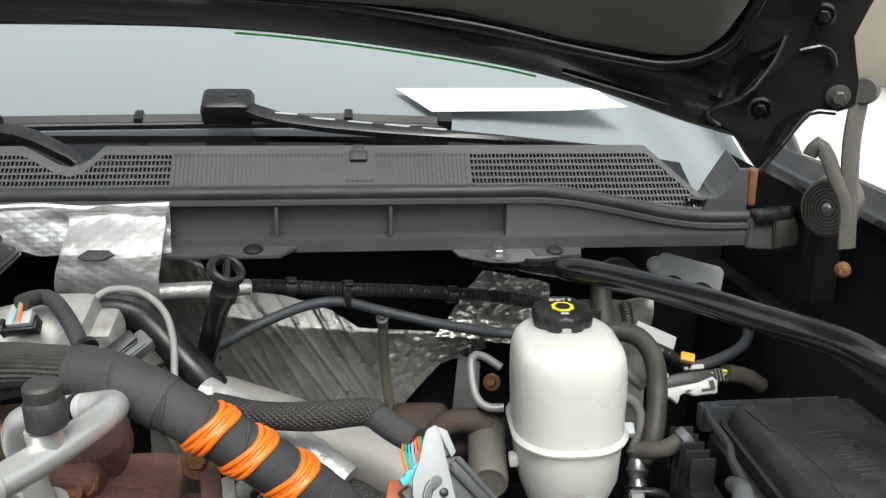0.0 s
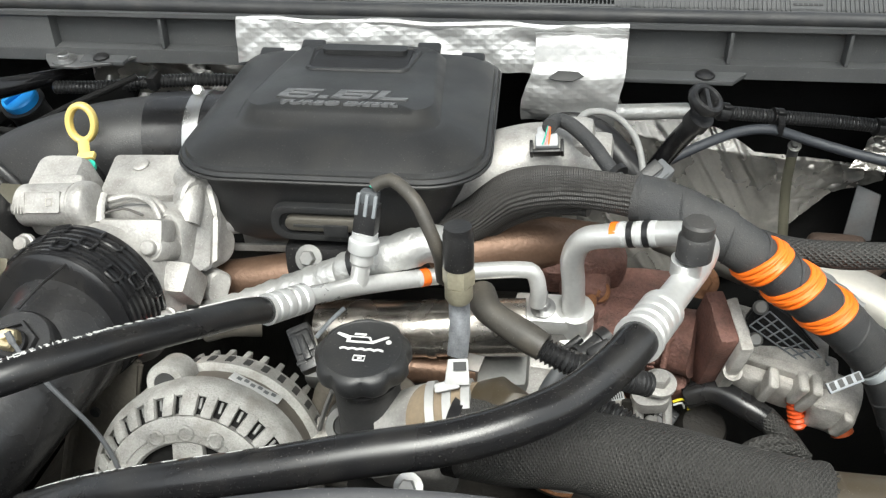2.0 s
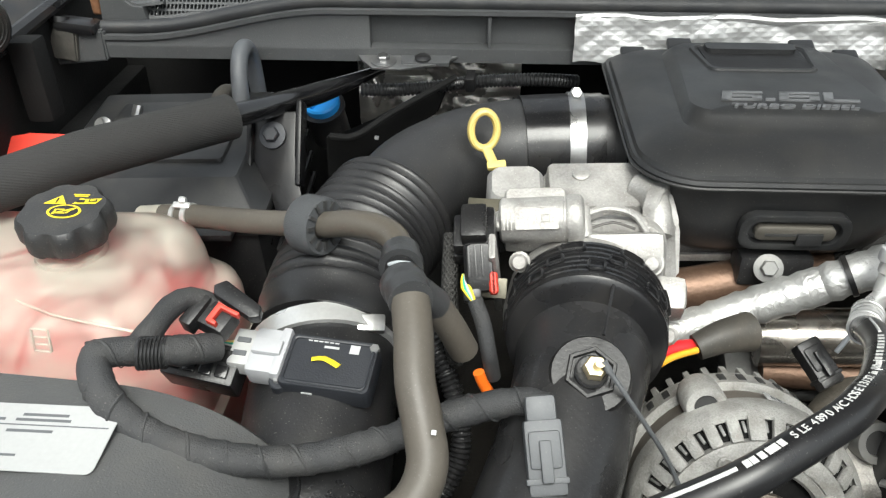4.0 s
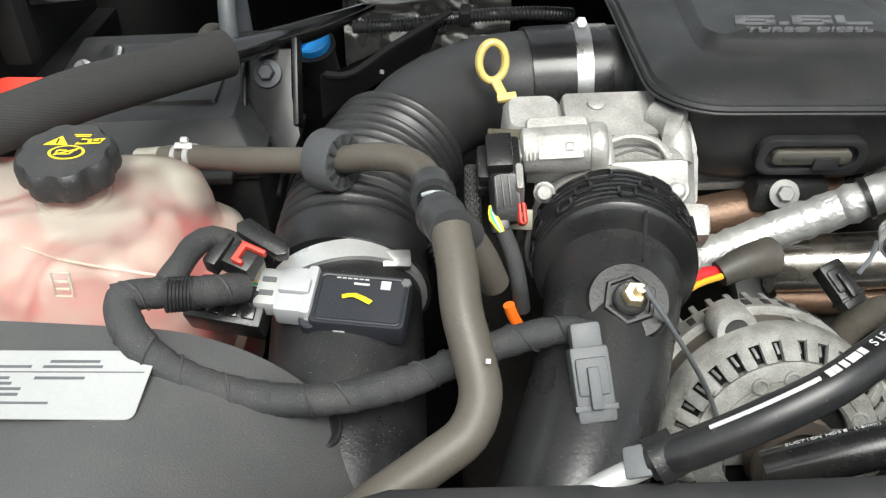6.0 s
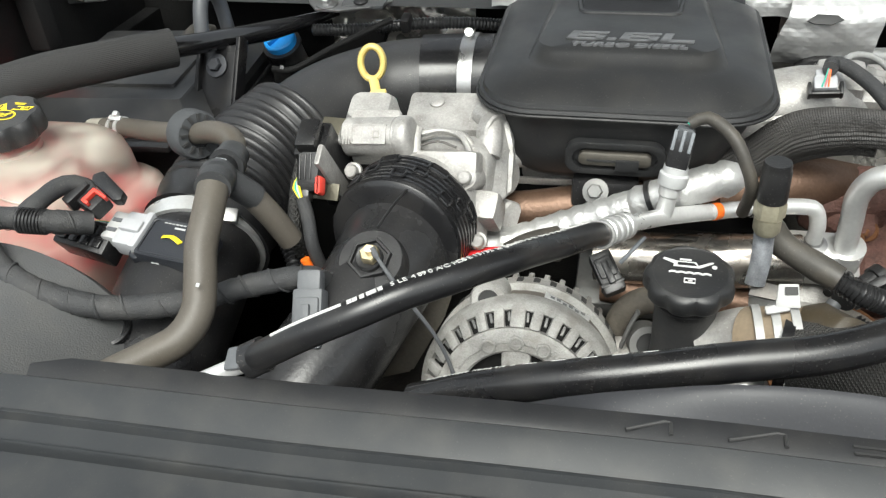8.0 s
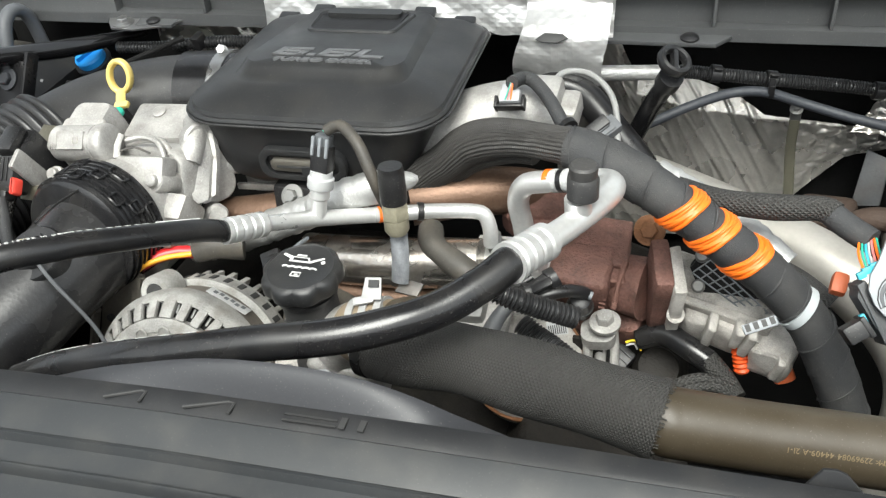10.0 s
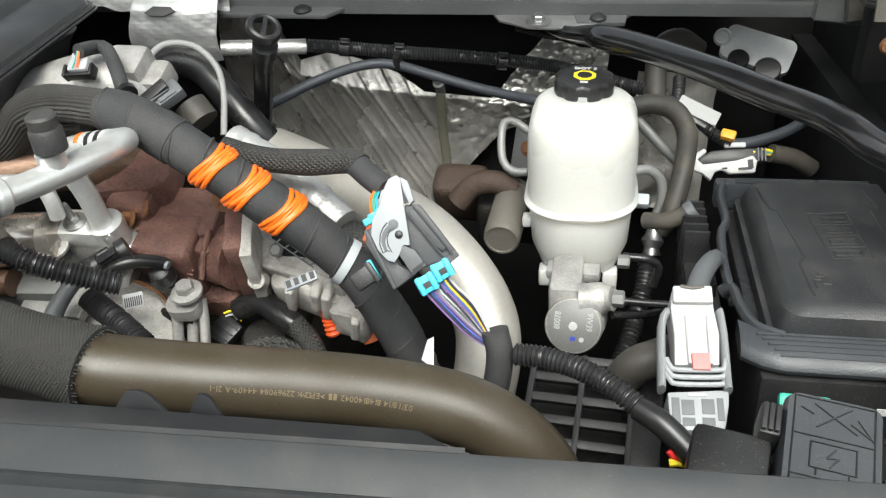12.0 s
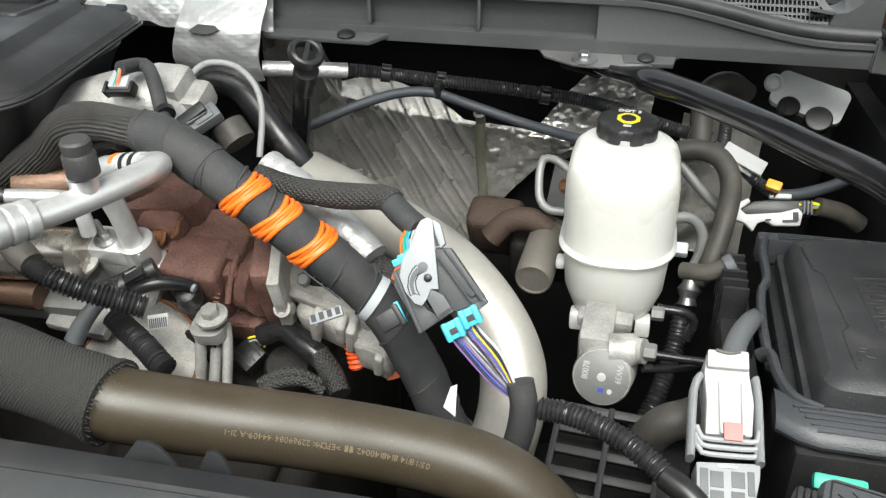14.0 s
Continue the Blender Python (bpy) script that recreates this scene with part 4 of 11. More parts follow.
def cowl_brackets():
    def bracket(x0, x1, bx, cx, z, label):
        b = thing("cowl_bracket", bay(bx, 0.0, z), label, "bracket", "cowl brackets")
        part("flange", plate([(x0, 0.03), (x0 + 0.012, 0.004), (bx - 0.012, -0.012), (bx + 0.02, -0.014), (x1 - 0.03, 0.0), (x1, 0.03)], 0.003, BAY @ pose(0, 0, z, 10), 0.0008), STEEL, b)
        part("tab", plate([(cx - 0.028, 0.03), (cx - 0.024, -0.003), (cx + 0.03, -0.002), (cx + 0.036, 0.03)], 0.005, BAY @ pose(0, 0.0, z + 0.0015, 8), 0.001), COWL, b)
        bolt(BAY @ pose(bx, 0.002, z + 0.001, 8), 0.0075, 0.008, STEEL, b)
        part("bolt_washer", revolve([(0.015, 0.0), (0.0145, 0.0016), (0.008, 0.0022)], BAY @ pose(bx, 0.002, z + 0.0008, 8), 24), STEEL, b)
        part("push_clip", revolve([(0.0095, 0), (0.0095, 0.002), (0.006, 0.0045)], BAY @ pose(cx, 0.006, z + 0.003, 8), 20), PLASTIC, b)
    bracket(0.472, 0.645, 0.5295, 0.5973, -0.006, "bare steel bracket bolted under the cowl with a push clip")
    bracket(-0.5435, -0.4089, -0.507, -0.462, 0.002, "bare steel bracket bolted under the cowl with a push clip")
    x = 0.251
    t = thing("cowl_tab", bay(x, 0.0, 0.003), "dark plastic cowl tab held by a push clip", "tab")
    part("tab", plate([(-0.11, 0.03), (-0.1, -0.004), (0.03, -0.006), (0.06, 0.03)], 0.006, BAY @ pose(x, 0, 0.003, 8), 0.002), COWL, t)
    part("push_clip", revolve([(0.011, 0), (0.011, 0.002), (0.007, 0.005)], BAY @ pose(x, 0.005, 0.004, 8), 20), PLASTIC, t)


cowl_brackets()


def brace_bars():
    r = thing("brace_bar", (0.362, 0.756, 1.303), "gloss black steel brace bar from cowl to fender", "brace bar", "brace bars")
    part("bar", tube([(0.068, 0.963, 1.316), (0.103, 0.936, 1.317), (0.138, 0.891, 1.329), (0.198, 0.844, 1.330), (0.252, 0.795, 1.329), (0.301, 0.755, 1.324), (0.336, 0.725, 1.322), (0.359, 0.694, 1.321), (0.382, 0.670, 1.313), (0.421, 0.650, 1.306), (0.479, 0.636, 1.302)], lambda s, L: 0.006 + 0.006 * min(1, s / 0.1) if s < 0.1 else 0.0138, 16, 0.01), BLACKPAINT, r)
    part("end_plate", block((0.05, 0.03, 0.006), axes((0.062, 0.968, 1.315), (0.1, -0.4, 0.9), (0.95, -0.1, -0.2)), 0.002), BLACKPAINT, r)
    l = thing("brace_bar", (-1.107, 0.622, 1.361), "black steel brace bar inside a woven black sleeve", "brace bar", "brace bars")
    part("bar", tube([(-0.981, 0.874, 1.335), (-1.023, 0.784, 1.342), (-1.051, 0.703, 1.357), (-1.081, 0.632, 1.370), (-1.123, 0.578, 1.374), (-1.164, 0.525, 1.379), (-1.224, 0.483, 1.370)], lambda s, L: 0.006 + 0.006 * min(1, s / 0.1) if s < 0.1 else 0.0125, 16, 0.01), BLACKPAINT, l)
    part("sleeve", tube([(-1.075, 0.634, 1.371), (-1.121, 0.574, 1.376), (-1.163, 0.525, 1.378), (-1.197, 0.491, 1.374), (-1.250, 0.450, 1.365)], 0.0225, 20, 0.008), SLEEVE, l, "woven black cloth sleeve")


brace_bars()


# ---------------------------------------------------------------- air intake
def intake_cover():
    c = thing("air_intake_cover", bay(-0.12, -0.17, -0.07), "black moulded air intake cover with raised lettering", "engine cover")
    m = BAY @ pose(-0.121, -0.168, 0.0)
    def lid_ring(w, l, rr, z, cy, tilt, taper=0.0):
        return [m @ Vector((p.x, p.y, z + tilt * p.y)) for p in oblong(w, l, rr, 0, 0, cy, 8, taper, 0.02)]
    rings = [lid_ring(0.268, 0.258, 0.052, 0.010, 0, 0.045), lid_ring(0.282, 0.272, 0.057, 0.012, 0, 0.045), lid_ring(0.284, 0.274, 0.058, 0.0165, 0, 0.045), lid_ring(0.281, 0.271, 0.057, 0.0195, 0, 0.045), lid_ring(0.275, 0.265, 0.055, 0.0195, 0, 0.045), lid_ring(0.272, 0.262, 0.054, 0.0235, 0, 0.045),
             lid_ring(0.258, 0.250, 0.05, 0.0285, 0.004, 0.04), lid_ring(0.236, 0.234, 0.045, 0.0325, 0.009, 0.032), lid_ring(0.208, 0.216, 0.036, 0.0355, 0.014, 0.022, 0.004), lid_ring(0.197, 0.208, 0.03, 0.0362, 0.016, 0.014, 0.008),
             lid_ring(0.190, 0.2075, 0.028, 0.0362, 0.0170, 0.014, 0.01), lid_ring(0.186, 0.198, 0.027, 0.0392, 0.0215, 0.01, 0.011), lid_ring(0.180, 0.190, 0.025, 0.0440, 0.0250, 0.0, 0.012), lid_ring(0.174, 0.184, 0.022, 0.0470, 0.0275, -0.004, 0.014), lid_ring(0.1, 0.12, 0.02, 0.0486, 0.02, -0.008, 0.01)]
    part("lid", loft(rings), COVER, c, "matt black lid with a sloping rim", 28)
    edge = lid_ring(0.285, 0.275, 0.058, 0.0135, 0, 0.045)
    part("seam", sweep(bmesh.new(), edge + edge[:1], 0.0016, 6, False), COVER, c)
    part("tub", loft([moved(q, m) for q in (oblong(0.262, 0.256, 0.05, 0.004), oblong(0.252, 0.25, 0.05, -0.008, -0.003), oblong(0.24, 0.244, 0.05, -0.03, -0.007), oblong(0.218, 0.232, 0.05, -0.06, -0.011), oblong(0.195, 0.21, 0.05, -0.072, -0.012), oblong(0.16, 0.18, 0.04, -0.08, -0.012))]), COVER, c)
    # grip well at the back of the lid, with the ribs that run down from it
    part("grip_well", loft([moved(q, m @ pose(0, 0.069, 0.0474, -0.5)) for q in (oblong(0.108, 0.076, 0.012, 0.0, taper=-0.006), oblong(0.106, 0.074, 0.012, 0.0026, taper=-0.006), oblong(0.1, 0.068, 0.01, 0.003, taper=-0.006), oblong(0.096, 0.064, 0.01, 0.0002, taper=-0.006))], caps=False), COVER, c)
    # floor coloured near black to paint the shade of a deeper well
    part("well_floor", block((0.1, 0.066, 0.002), m @ pose(0, 0.070, 0.0477), 0.0006), mat("well_shade", (0.006, 0.006, 0.007), 0.6, bump=0.2), c)
    part("grip", loft([moved(oblong(0.09, 0.02, 0.006, z, 0, 0.091), m) for z in (0.0475, 0.0525, 0.0535)]), COVER, c)
    for x, z in ((-0.112, 0.0325), (-0.064, 0.0425), (0.064, 0.0425), (0.112, 0.0325)):
        part("back_rib", block((0.026, 0.02, 0.008), m @ pose(x, 0.121, z, 20), 0.0035, 3), COVER, c)
    # latch pocket on the front of the tub
    fm = m @ pose(-0.003, -0.124, -0.035, 96)
    part("latch_pocket", loft([moved(q, fm) for q in (oblong(0.094, 0.036, 0.014, 0.0), oblong(0.094, 0.036, 0.014, 0.008), oblong(0.09, 0.032, 0.013, 0.009), oblong(0.08, 0.023, 0.011, 0.008), oblong(0.078, 0.021, 0.01, 0.003))]), COVER, c)
    part("latch", loft([moved(q, fm) for q in (oblong(0.068, 0.014, 0.006, 0.003), oblong(0.068, 0.014, 0.006, 0.009), oblong(0.064, 0.01, 0.005, 0.0105))]), mat("latch_metal", (0.1, 0.092, 0.078), 0.5, 0.4, dust=0.3), c, "dusty grey latch")
    part("latch_tongue", block((0.022, 0.012, 0.004), fm @ pose(0.012, -0.004, 0.011), 0.001), COVER, c)
    part("latch_slot", block((0.04, 0.0022, 0.002), fm @ pose(-0.006, 0.0, 0.0107), 0), INKSHADE, c)
    part("mount_foot", block((0.065, 0.03, 0.03), m @ pose(-0.01, -0.115, -0.078), 0.005), PLASTIC, c)
    bolt(axes((-0.562, 0.563, 1.281), (0.0, -0.8, 0.5)), 0.0075, 0.009, MACHINED, c)
    ink = mat("letter_black", (0.11, 0.112, 0.116), 0.3, var=0.1, bump=0.05)
    lm = m @ pose(-0.060, -0.0450, 0.0484)
    H, lean = 0.0215, 0.28
    bars_of = {"6": ((0, 0, 0.009, 1), (0, 0.78, 0.036, 1), (0, 0, 0.036, 0.2), (0, 0.42, 0.036, 0.62), (0.027, 0, 0.036, 0.62)), ".": ((0, 0, 0.0085, 0.26),), "L": ((0, 0, 0.009, 1), (0, 0, 0.032, 0.24))}
    x0 = 0.0
    for ch, wide in (("6", 0.036), (".", 0.0085), ("6", 0.036), ("L", 0.032)):
        glyph = bmesh.new()
        for a, b, c2, d in bars_of[ch]:
            plate([(x0 + p + lean * q * H, q * H) for p, q in ((a, b), (c2, b), (c2, d), (a, d))], 0.0022, lm @ pose(0, 0, 0.0014), 0.0005, bm=glyph)
        part("raised_letter", glyph, ink, c)
        x0 += wide + 0.0032
    writing("TURBO DIESEL", 0.0095, m @ pose(0.0, -0.0570, 0.0488, 0.2, 0, 0), ink, c, 0.0012, shear=0.28, stretch=1.8, bold=0.0002)


intake_cover()


def intake_duct():
    d = thing("intake_duct", (-0.917, 0.544, 1.293), "black plastic intake elbow with a ribbed rubber bellows", "air duct")
    axis = [(-0.655, 0.741, 1.308), (-0.730, 0.734, 1.309), (-0.795, 0.721, 1.309), (-0.845, 0.699, 1.307), (-0.887, 0.653, 1.303), (-0.907, 0.596, 1.297)]
    part("elbow", tube(axis, 0.053, 40, 0.01), mat("duct_plastic", (0.026, 0.026, 0.027), 0.46, var=0.25, dust=0.2, dustcol=(0.07, 0.066, 0.06), bump=0.15, fine=600, specks=0.3), d)
    part("coupler_band", tube([(-0.795, 0.721, 1.309), (-0.760, 0.729, 1.309), (-0.713, 0.736, 1.309)], 0.0565, 40, 0.01), RUBBER, d, "smooth rubber coupler")
    part("hose_clamp", sweep(bmesh.new(), spline([(-0.748, 0.732, 1.309), (-0.732, 0.734, 1.309)]), 0.0578, 40), STEEL, d, "bright steel worm clamp")
    bolt(axes((-0.742, 0.736, 1.367), (0.2, -0.8, 0.5)), 0.006, 0.012, BARE, d, "clamp_screw", False)
    part("collar", tube([(-0.715, 0.736, 1.309), (-0.700, 0.737, 1.309)], 0.0545, 40), PLASTIC, d)
    part("collar", tube([(-0.695, 0.737, 1.309), (-0.689, 0.738, 1.309)], 0.0575, 40), RUBBER, d)
    bell = spline([(-0.907, 0.596, 1.297), (-0.923, 0.535, 1.287), (-0.927, 0.473, 1.275), (-0.923, 0.422, 1.262)], 0.002)
    part("bellows", sweep(bmesh.new(), bell, lambda s, L: 0.0585 + 0.007 * abs(math.sin(math.pi * s / 0.0108)) ** 0.6 if s < L - 0.034 else 0.0655 - 0.003 * math.sin((L - s) / 0.034 * math.pi), 48), mat("bellows_rubber", (0.016, 0.016, 0.017), 0.4, var=0.25, dust=0.15, dustcol=(0.06, 0.055, 0.05), bump=0.06, specks=0.3), d, "ribbed black rubber bellows")
    part("hose_clamp", sweep(bmesh.new(), spline([(-0.925, 0.424, 1.264), (-0.921, 0.409, 1.259)]), 0.0625, 44), BARE, d, "bright steel worm clamp")
    part("clamp_housing", block((0.022, 0.014, 0.01), axes((-0.881, 0.409, 1.304), (0.3, -0.5, 0.8), (0.9, 0.3, -0.2)), 0.002), STEEL, d)
    part("sensor_housing", tube([(-0.922, 0.412, 1.260), (-0.912, 0.351, 1.243), (-0.902, 0.271, 1.213), (-0.897, 0.191, 1.168)], 0.058, 36, 0.02), PLASTIC, d)
    part("scuff", block((0.004, 0.004, 0.001), axes((-0.923, 0.618, 1.363), (0.2, -0.6, 0.7)), 0), COWL, d)


intake_duct()


def throttle_valve():
    t = thing("intake_throttle", (-0.729, 0.543, 1.332), "cast aluminium intake throttle valve with stamped actuator", "throttle valve")
    up = (0.05, -0.35, 0.93)
    xx = (1, 0.14, 0)
    top = axes((-0.716, 0.577, 1.3475), up, xx)
    part("upper_housing", loft([moved(q, top) for q in (oblong(0.094, 0.075, 0.010, -0.075), oblong(0.094, 0.072, 0.010, -0.034), oblong(0.092, 0.066, 0.008, -0.024), oblong(0.088, 0.06, 0.006, -0.0205), oblong(0.0865, 0.058, 0.006, -0.020), oblong(0.0865, 0.058, 0.006, -0.0165), oblong(0.084, 0.056, 0.006, -0.0155), oblong(0.082, 0.052, 0.006, -0.002), oblong(0.080, 0.050, 0.005, 0.0))]), CAST, t)
    part("cap_step", block((0.075, 0.004, 0.005), top @ pose(-0.003, -0.0275, -0.0128), 0.0014), CAST, t)
    part("top_nub", revolve([(0.008, -0.004), (0.008, 0.002), (0.006, 0.003)], top @ pose(-0.012, 0.012, 0.0), 18), CAST, t)
    part("shoulder", tube([(-0.681, 0.580, 1.346), (-0.669, 0.569, 1.345), (-0.663, 0.552, 1.338), (-0.662, 0.536, 1.323)], 0.012, 16), CAST, t)
    b0, b1 = Vector((-0.792, 0.501, 1.349)), Vector((-0.718, 0.504, 1.355))
    motor = axes(b0, b1 - b0, (0, 0, 1))
    part("motor_barrel", revolve([(0.006, -0.006), (0.008, -0.004), (0.009, 0.0), (0.0165, 0.001), (0.0185, 0.003), (0.0185, 0.052), (0.0178, 0.0525), (0.0178, 0.0545), (0.0192, 0.055), (0.02, 0.057), (0.02, 0.063), (0.019, 0.066), (0.0165, 0.068), (0.01, 0.069)], motor, 36), CAST, t)
    part("barrel_base", block((0.06, 0.03, 0.03), axes(b0.lerp(b1, 0.45) + Vector((0, 0.008, -0.012)), up, xx), 0.004), CAST, t)
    part("end_strap", tube([(-0.725, 0.518, 1.357), (-0.723, 0.507, 1.350), (-0.721, 0.500, 1.340)], 0.0048, 10, flat=0.6), CAST, t)
    lid = axes((-0.763, 0.505, 1.364), (0.05, -0.5, 0.86), xx)
    part("barrel_lid", loft([moved(q, lid) for q in (oblong(0.05, 0.034, 0.006, -0.012), oblong(0.05, 0.034, 0.006, -0.002), oblong(0.047, 0.031, 0.005, 0.0))]), CAST, t)
    bars([(-0.02 + 0.0034 * i, 0.004, 0.0024, 0.0026) for i in range(12)] + [(-0.02 + 0.0034 * i, -0.001, 0.0024, 0.0026) for i in range(8)], lid @ pose(0, 0, 0.0003), INKSHADE, t)
    part("side_boss", loft([moved(q, axes((-0.783, 0.541, 1.365), up, xx)) for q in (oblong(0.05, 0.045, 0.01, -0.04), oblong(0.048, 0.042, 0.01, -0.008), oblong(0.04, 0.034, 0.009, 0.0))]), CAST, t)
    part("main_flange", loft([moved(q, axes((-0.717, 0.513, 1.308), (0.0, -0.95, 0.25), xx)) for q in (oblong(0.125, 0.07, 0.02, -0.03), oblong(0.125, 0.07, 0.02, -0.004), oblong(0.12, 0.066, 0.019, 0.0))]), CAST, t)
    part("face_flange", block((0.062, 0.024, 0.024), axes((-0.690, 0.503, 1.330), (0, -0.85, 0.5), xx), 0.006), CAST, t)
    part("face_step", tube([(-0.724, 0.522, 1.344), (-0.704, 0.530, 1.349), (-0.683, 0.531, 1.345), (-0.671, 0.523, 1.336)], 0.004, 10), CAST, t)
    # thin dark tube draws the groove's shade on the casting
    part("face_groove", tube([(-0.717, 0.504, 1.346), (-0.701, 0.508, 1.350), (-0.683, 0.508, 1.345)], 0.0012, 8), DARKSTEEL, t)
    part("bolt_ear", revolve([(0.0125, -0.03), (0.0125, 0.0), (0.011, 0.002)], axes((-0.670, 0.490, 1.325), (0, -0.85, 0.5)), 24), CAST, t)
    part("side_wall", loft([moved(q, axes((-0.653, 0.559, 1.312), (0.9, -0.4, 0.1), (0.4, 0.9, 0))) for q in (oblong(0.045, 0.09, 0.018, -0.012), oblong(0.045, 0.09, 0.018, -0.002), oblong(0.041, 0.086, 0.017, 0.0))]), CAST, t)
    part("throat", revolve([(0.066, 0), (0.066, 0.03), (0.06, 0.034)], axes((-0.718, 0.499, 1.276), (-0.05, -0.86, -0.05)), 40), CAST, t)
    part("lower_lug", block((0.03, 0.03, 0.04), axes((-0.653, 0.496, 1.287), (0, -0.6, 0.8)), 0.008), CAST, t)
    for place in ((-0.669, 0.488, 1.326), (-0.652, 0.464, 1.274), (-0.772, 0.466, 1.333)):
        part("bolt_head", revolve([(0.0085, -0.004), (0.0085, 0.0), (0.0066, 0.001), (0.0062, 0.006), (0.005, 0.0072)], axes(place, (0, -0.85, 0.5)), 14), CAST, t)
    part("side_plate", block((0.006, 0.022, 0.1), axes((-0.791, 0.467, 1.319), (0, -0.5, 0.85), (1, 0.12, 0)), 0.003), CAST, t)
    cover = part("actuator_cover", block((0.024, 0.04, 0.085), axes((-0.803, 0.480, 1.328), (0, -0.45, 0.9), (1, 0.12, 0)), 0.004), PLASTIC, t, "black plastic actuator cover")
    for dx, dz, w in ((-0.004, 0.046, 0.02), (-0.012, 0.030, 0.018), (-0.014, 0.014, 0.016)):
        part("cover_step", block((w, 0.03, 0.014), axes((-0.803 + dx, 0.480 - 0.45 * dz, 1.328 + 0.9 * dz), (0, -0.45, 0.9), (1, 0.12, 0)), 0.003), PLASTIC, cover)
    part("clip_plate", block((0.032, 0.02, 0.003), axes((-0.803, 0.504, 1.357), (0, -0.5, 0.85)), 0.001), mat("olive_clip", (0.13, 0.12, 0.09), 0.4, 0.5), t)
    part("clip_plate", block((0.026, 0.016, 0.003), axes((-0.793, 0.448, 1.319), (0, -0.8, 0.6)), 0.001), MATS["olive_clip"], t)
    face = axes(b0.lerp(b1, 0.42) + Vector((0, -0.0155, 0.0105)), (0.0, -0.83, 0.56), b1 - b0)
    part("stamp_plate", loft([moved(q, face) for q in (oblong(0.034, 0.018, 0.001, -0.003, k=2), oblong(0.034, 0.018, 0.001, 0.0008, k=2), oblong(0.0325, 0.0165, 0.001, 0.0008, k=2), oblong(0.0325, 0.0165, 0.001, 0.0002, k=2))]), CAST, t)
    part("stamp_square", sweep(bmesh.new(), [face @ Vector((0.007 + x, y, 0.0006)) for x, y in ((-0.003, -0.003), (0.003, -0.003), (0.003, 0.003), (-0.003, 0.003), (-0.003, -0.003))], 0.0004, 6), SILVERPIPE, t)
    for x in (-0.004, 0.001, 0.006):
        part("barrel_rib", block((0.0016, 0.011, 0.003), face @ pose(-0.024 + x * 0.6, -0.004, -0.002), 0.0006), CAST, t)
    part("fixing_boss", revolve([(0.0048, 0.0), (0.0048, 0.012), (0.0035, 0.013)], axes(b0 + Vector((-0.004, -0.012, 0.002)), b1 - b0), 16), CAST, t)
    part("side_facet", slab([(-0.676, 0.560, 1.356), (-0.652, 0.566, 1.350), (-0.642, 0.552, 1.322), (-0.640, 0.530, 1.282), (-0.652, 0.512, 1.280), (-0.664, 0.520, 1.330)], 0.016, bevel=0.005), CAST, t)
    part("face_arch", sweep(bmesh.new(), spline([(-0.722, 0.520, 1.350), (-0.704, 0.527, 1.352), (-0.684, 0.524, 1.349), (-0.672, 0.514, 1.338)], 0.004), 0.003, 8), CAST, t)
    part("intake_duct", block((0.11, 0.085, 0.10), axes((-0.598, 0.642, 1.309), (0.0, -0.12, 1.0), (1, 0.12, 0)), 0.012), CAST, t)
    part("duct_rib", block((0.11, 0.004, 0.008), axes((-0.598, 0.5985, 1.268), (0.0, -0.12, 1.0), (1, 0.12, 0)), 0.0015), CAST, t)
    part("pipe_stub", tube([(-0.655, 0.585, 1.300), (-0.610, 0.596, 1.302), (-0.560, 0.612, 1.300)], 0.0135, 20), CAST, t)
    part("side_lug", loft([moved(q, axes((-0.640, 0.530, 1.262), (0.75, -0.6, 0.25), (0.2, 0.5, 0.8))) for q in (oblong(0.03, 0.022, 0.009, -0.02), oblong(0.03, 0.022, 0.009, 0.0), oblong(0.026, 0.018, 0.008, 0.003))]), CAST, t)
    part("seal_ring", revolve([(0.008, 0), (0.008, 0.004)], axes((-0.776, 0.573, 1.351), up), 16), GREEN, t, "green seal under the valve")


throttle_valve()


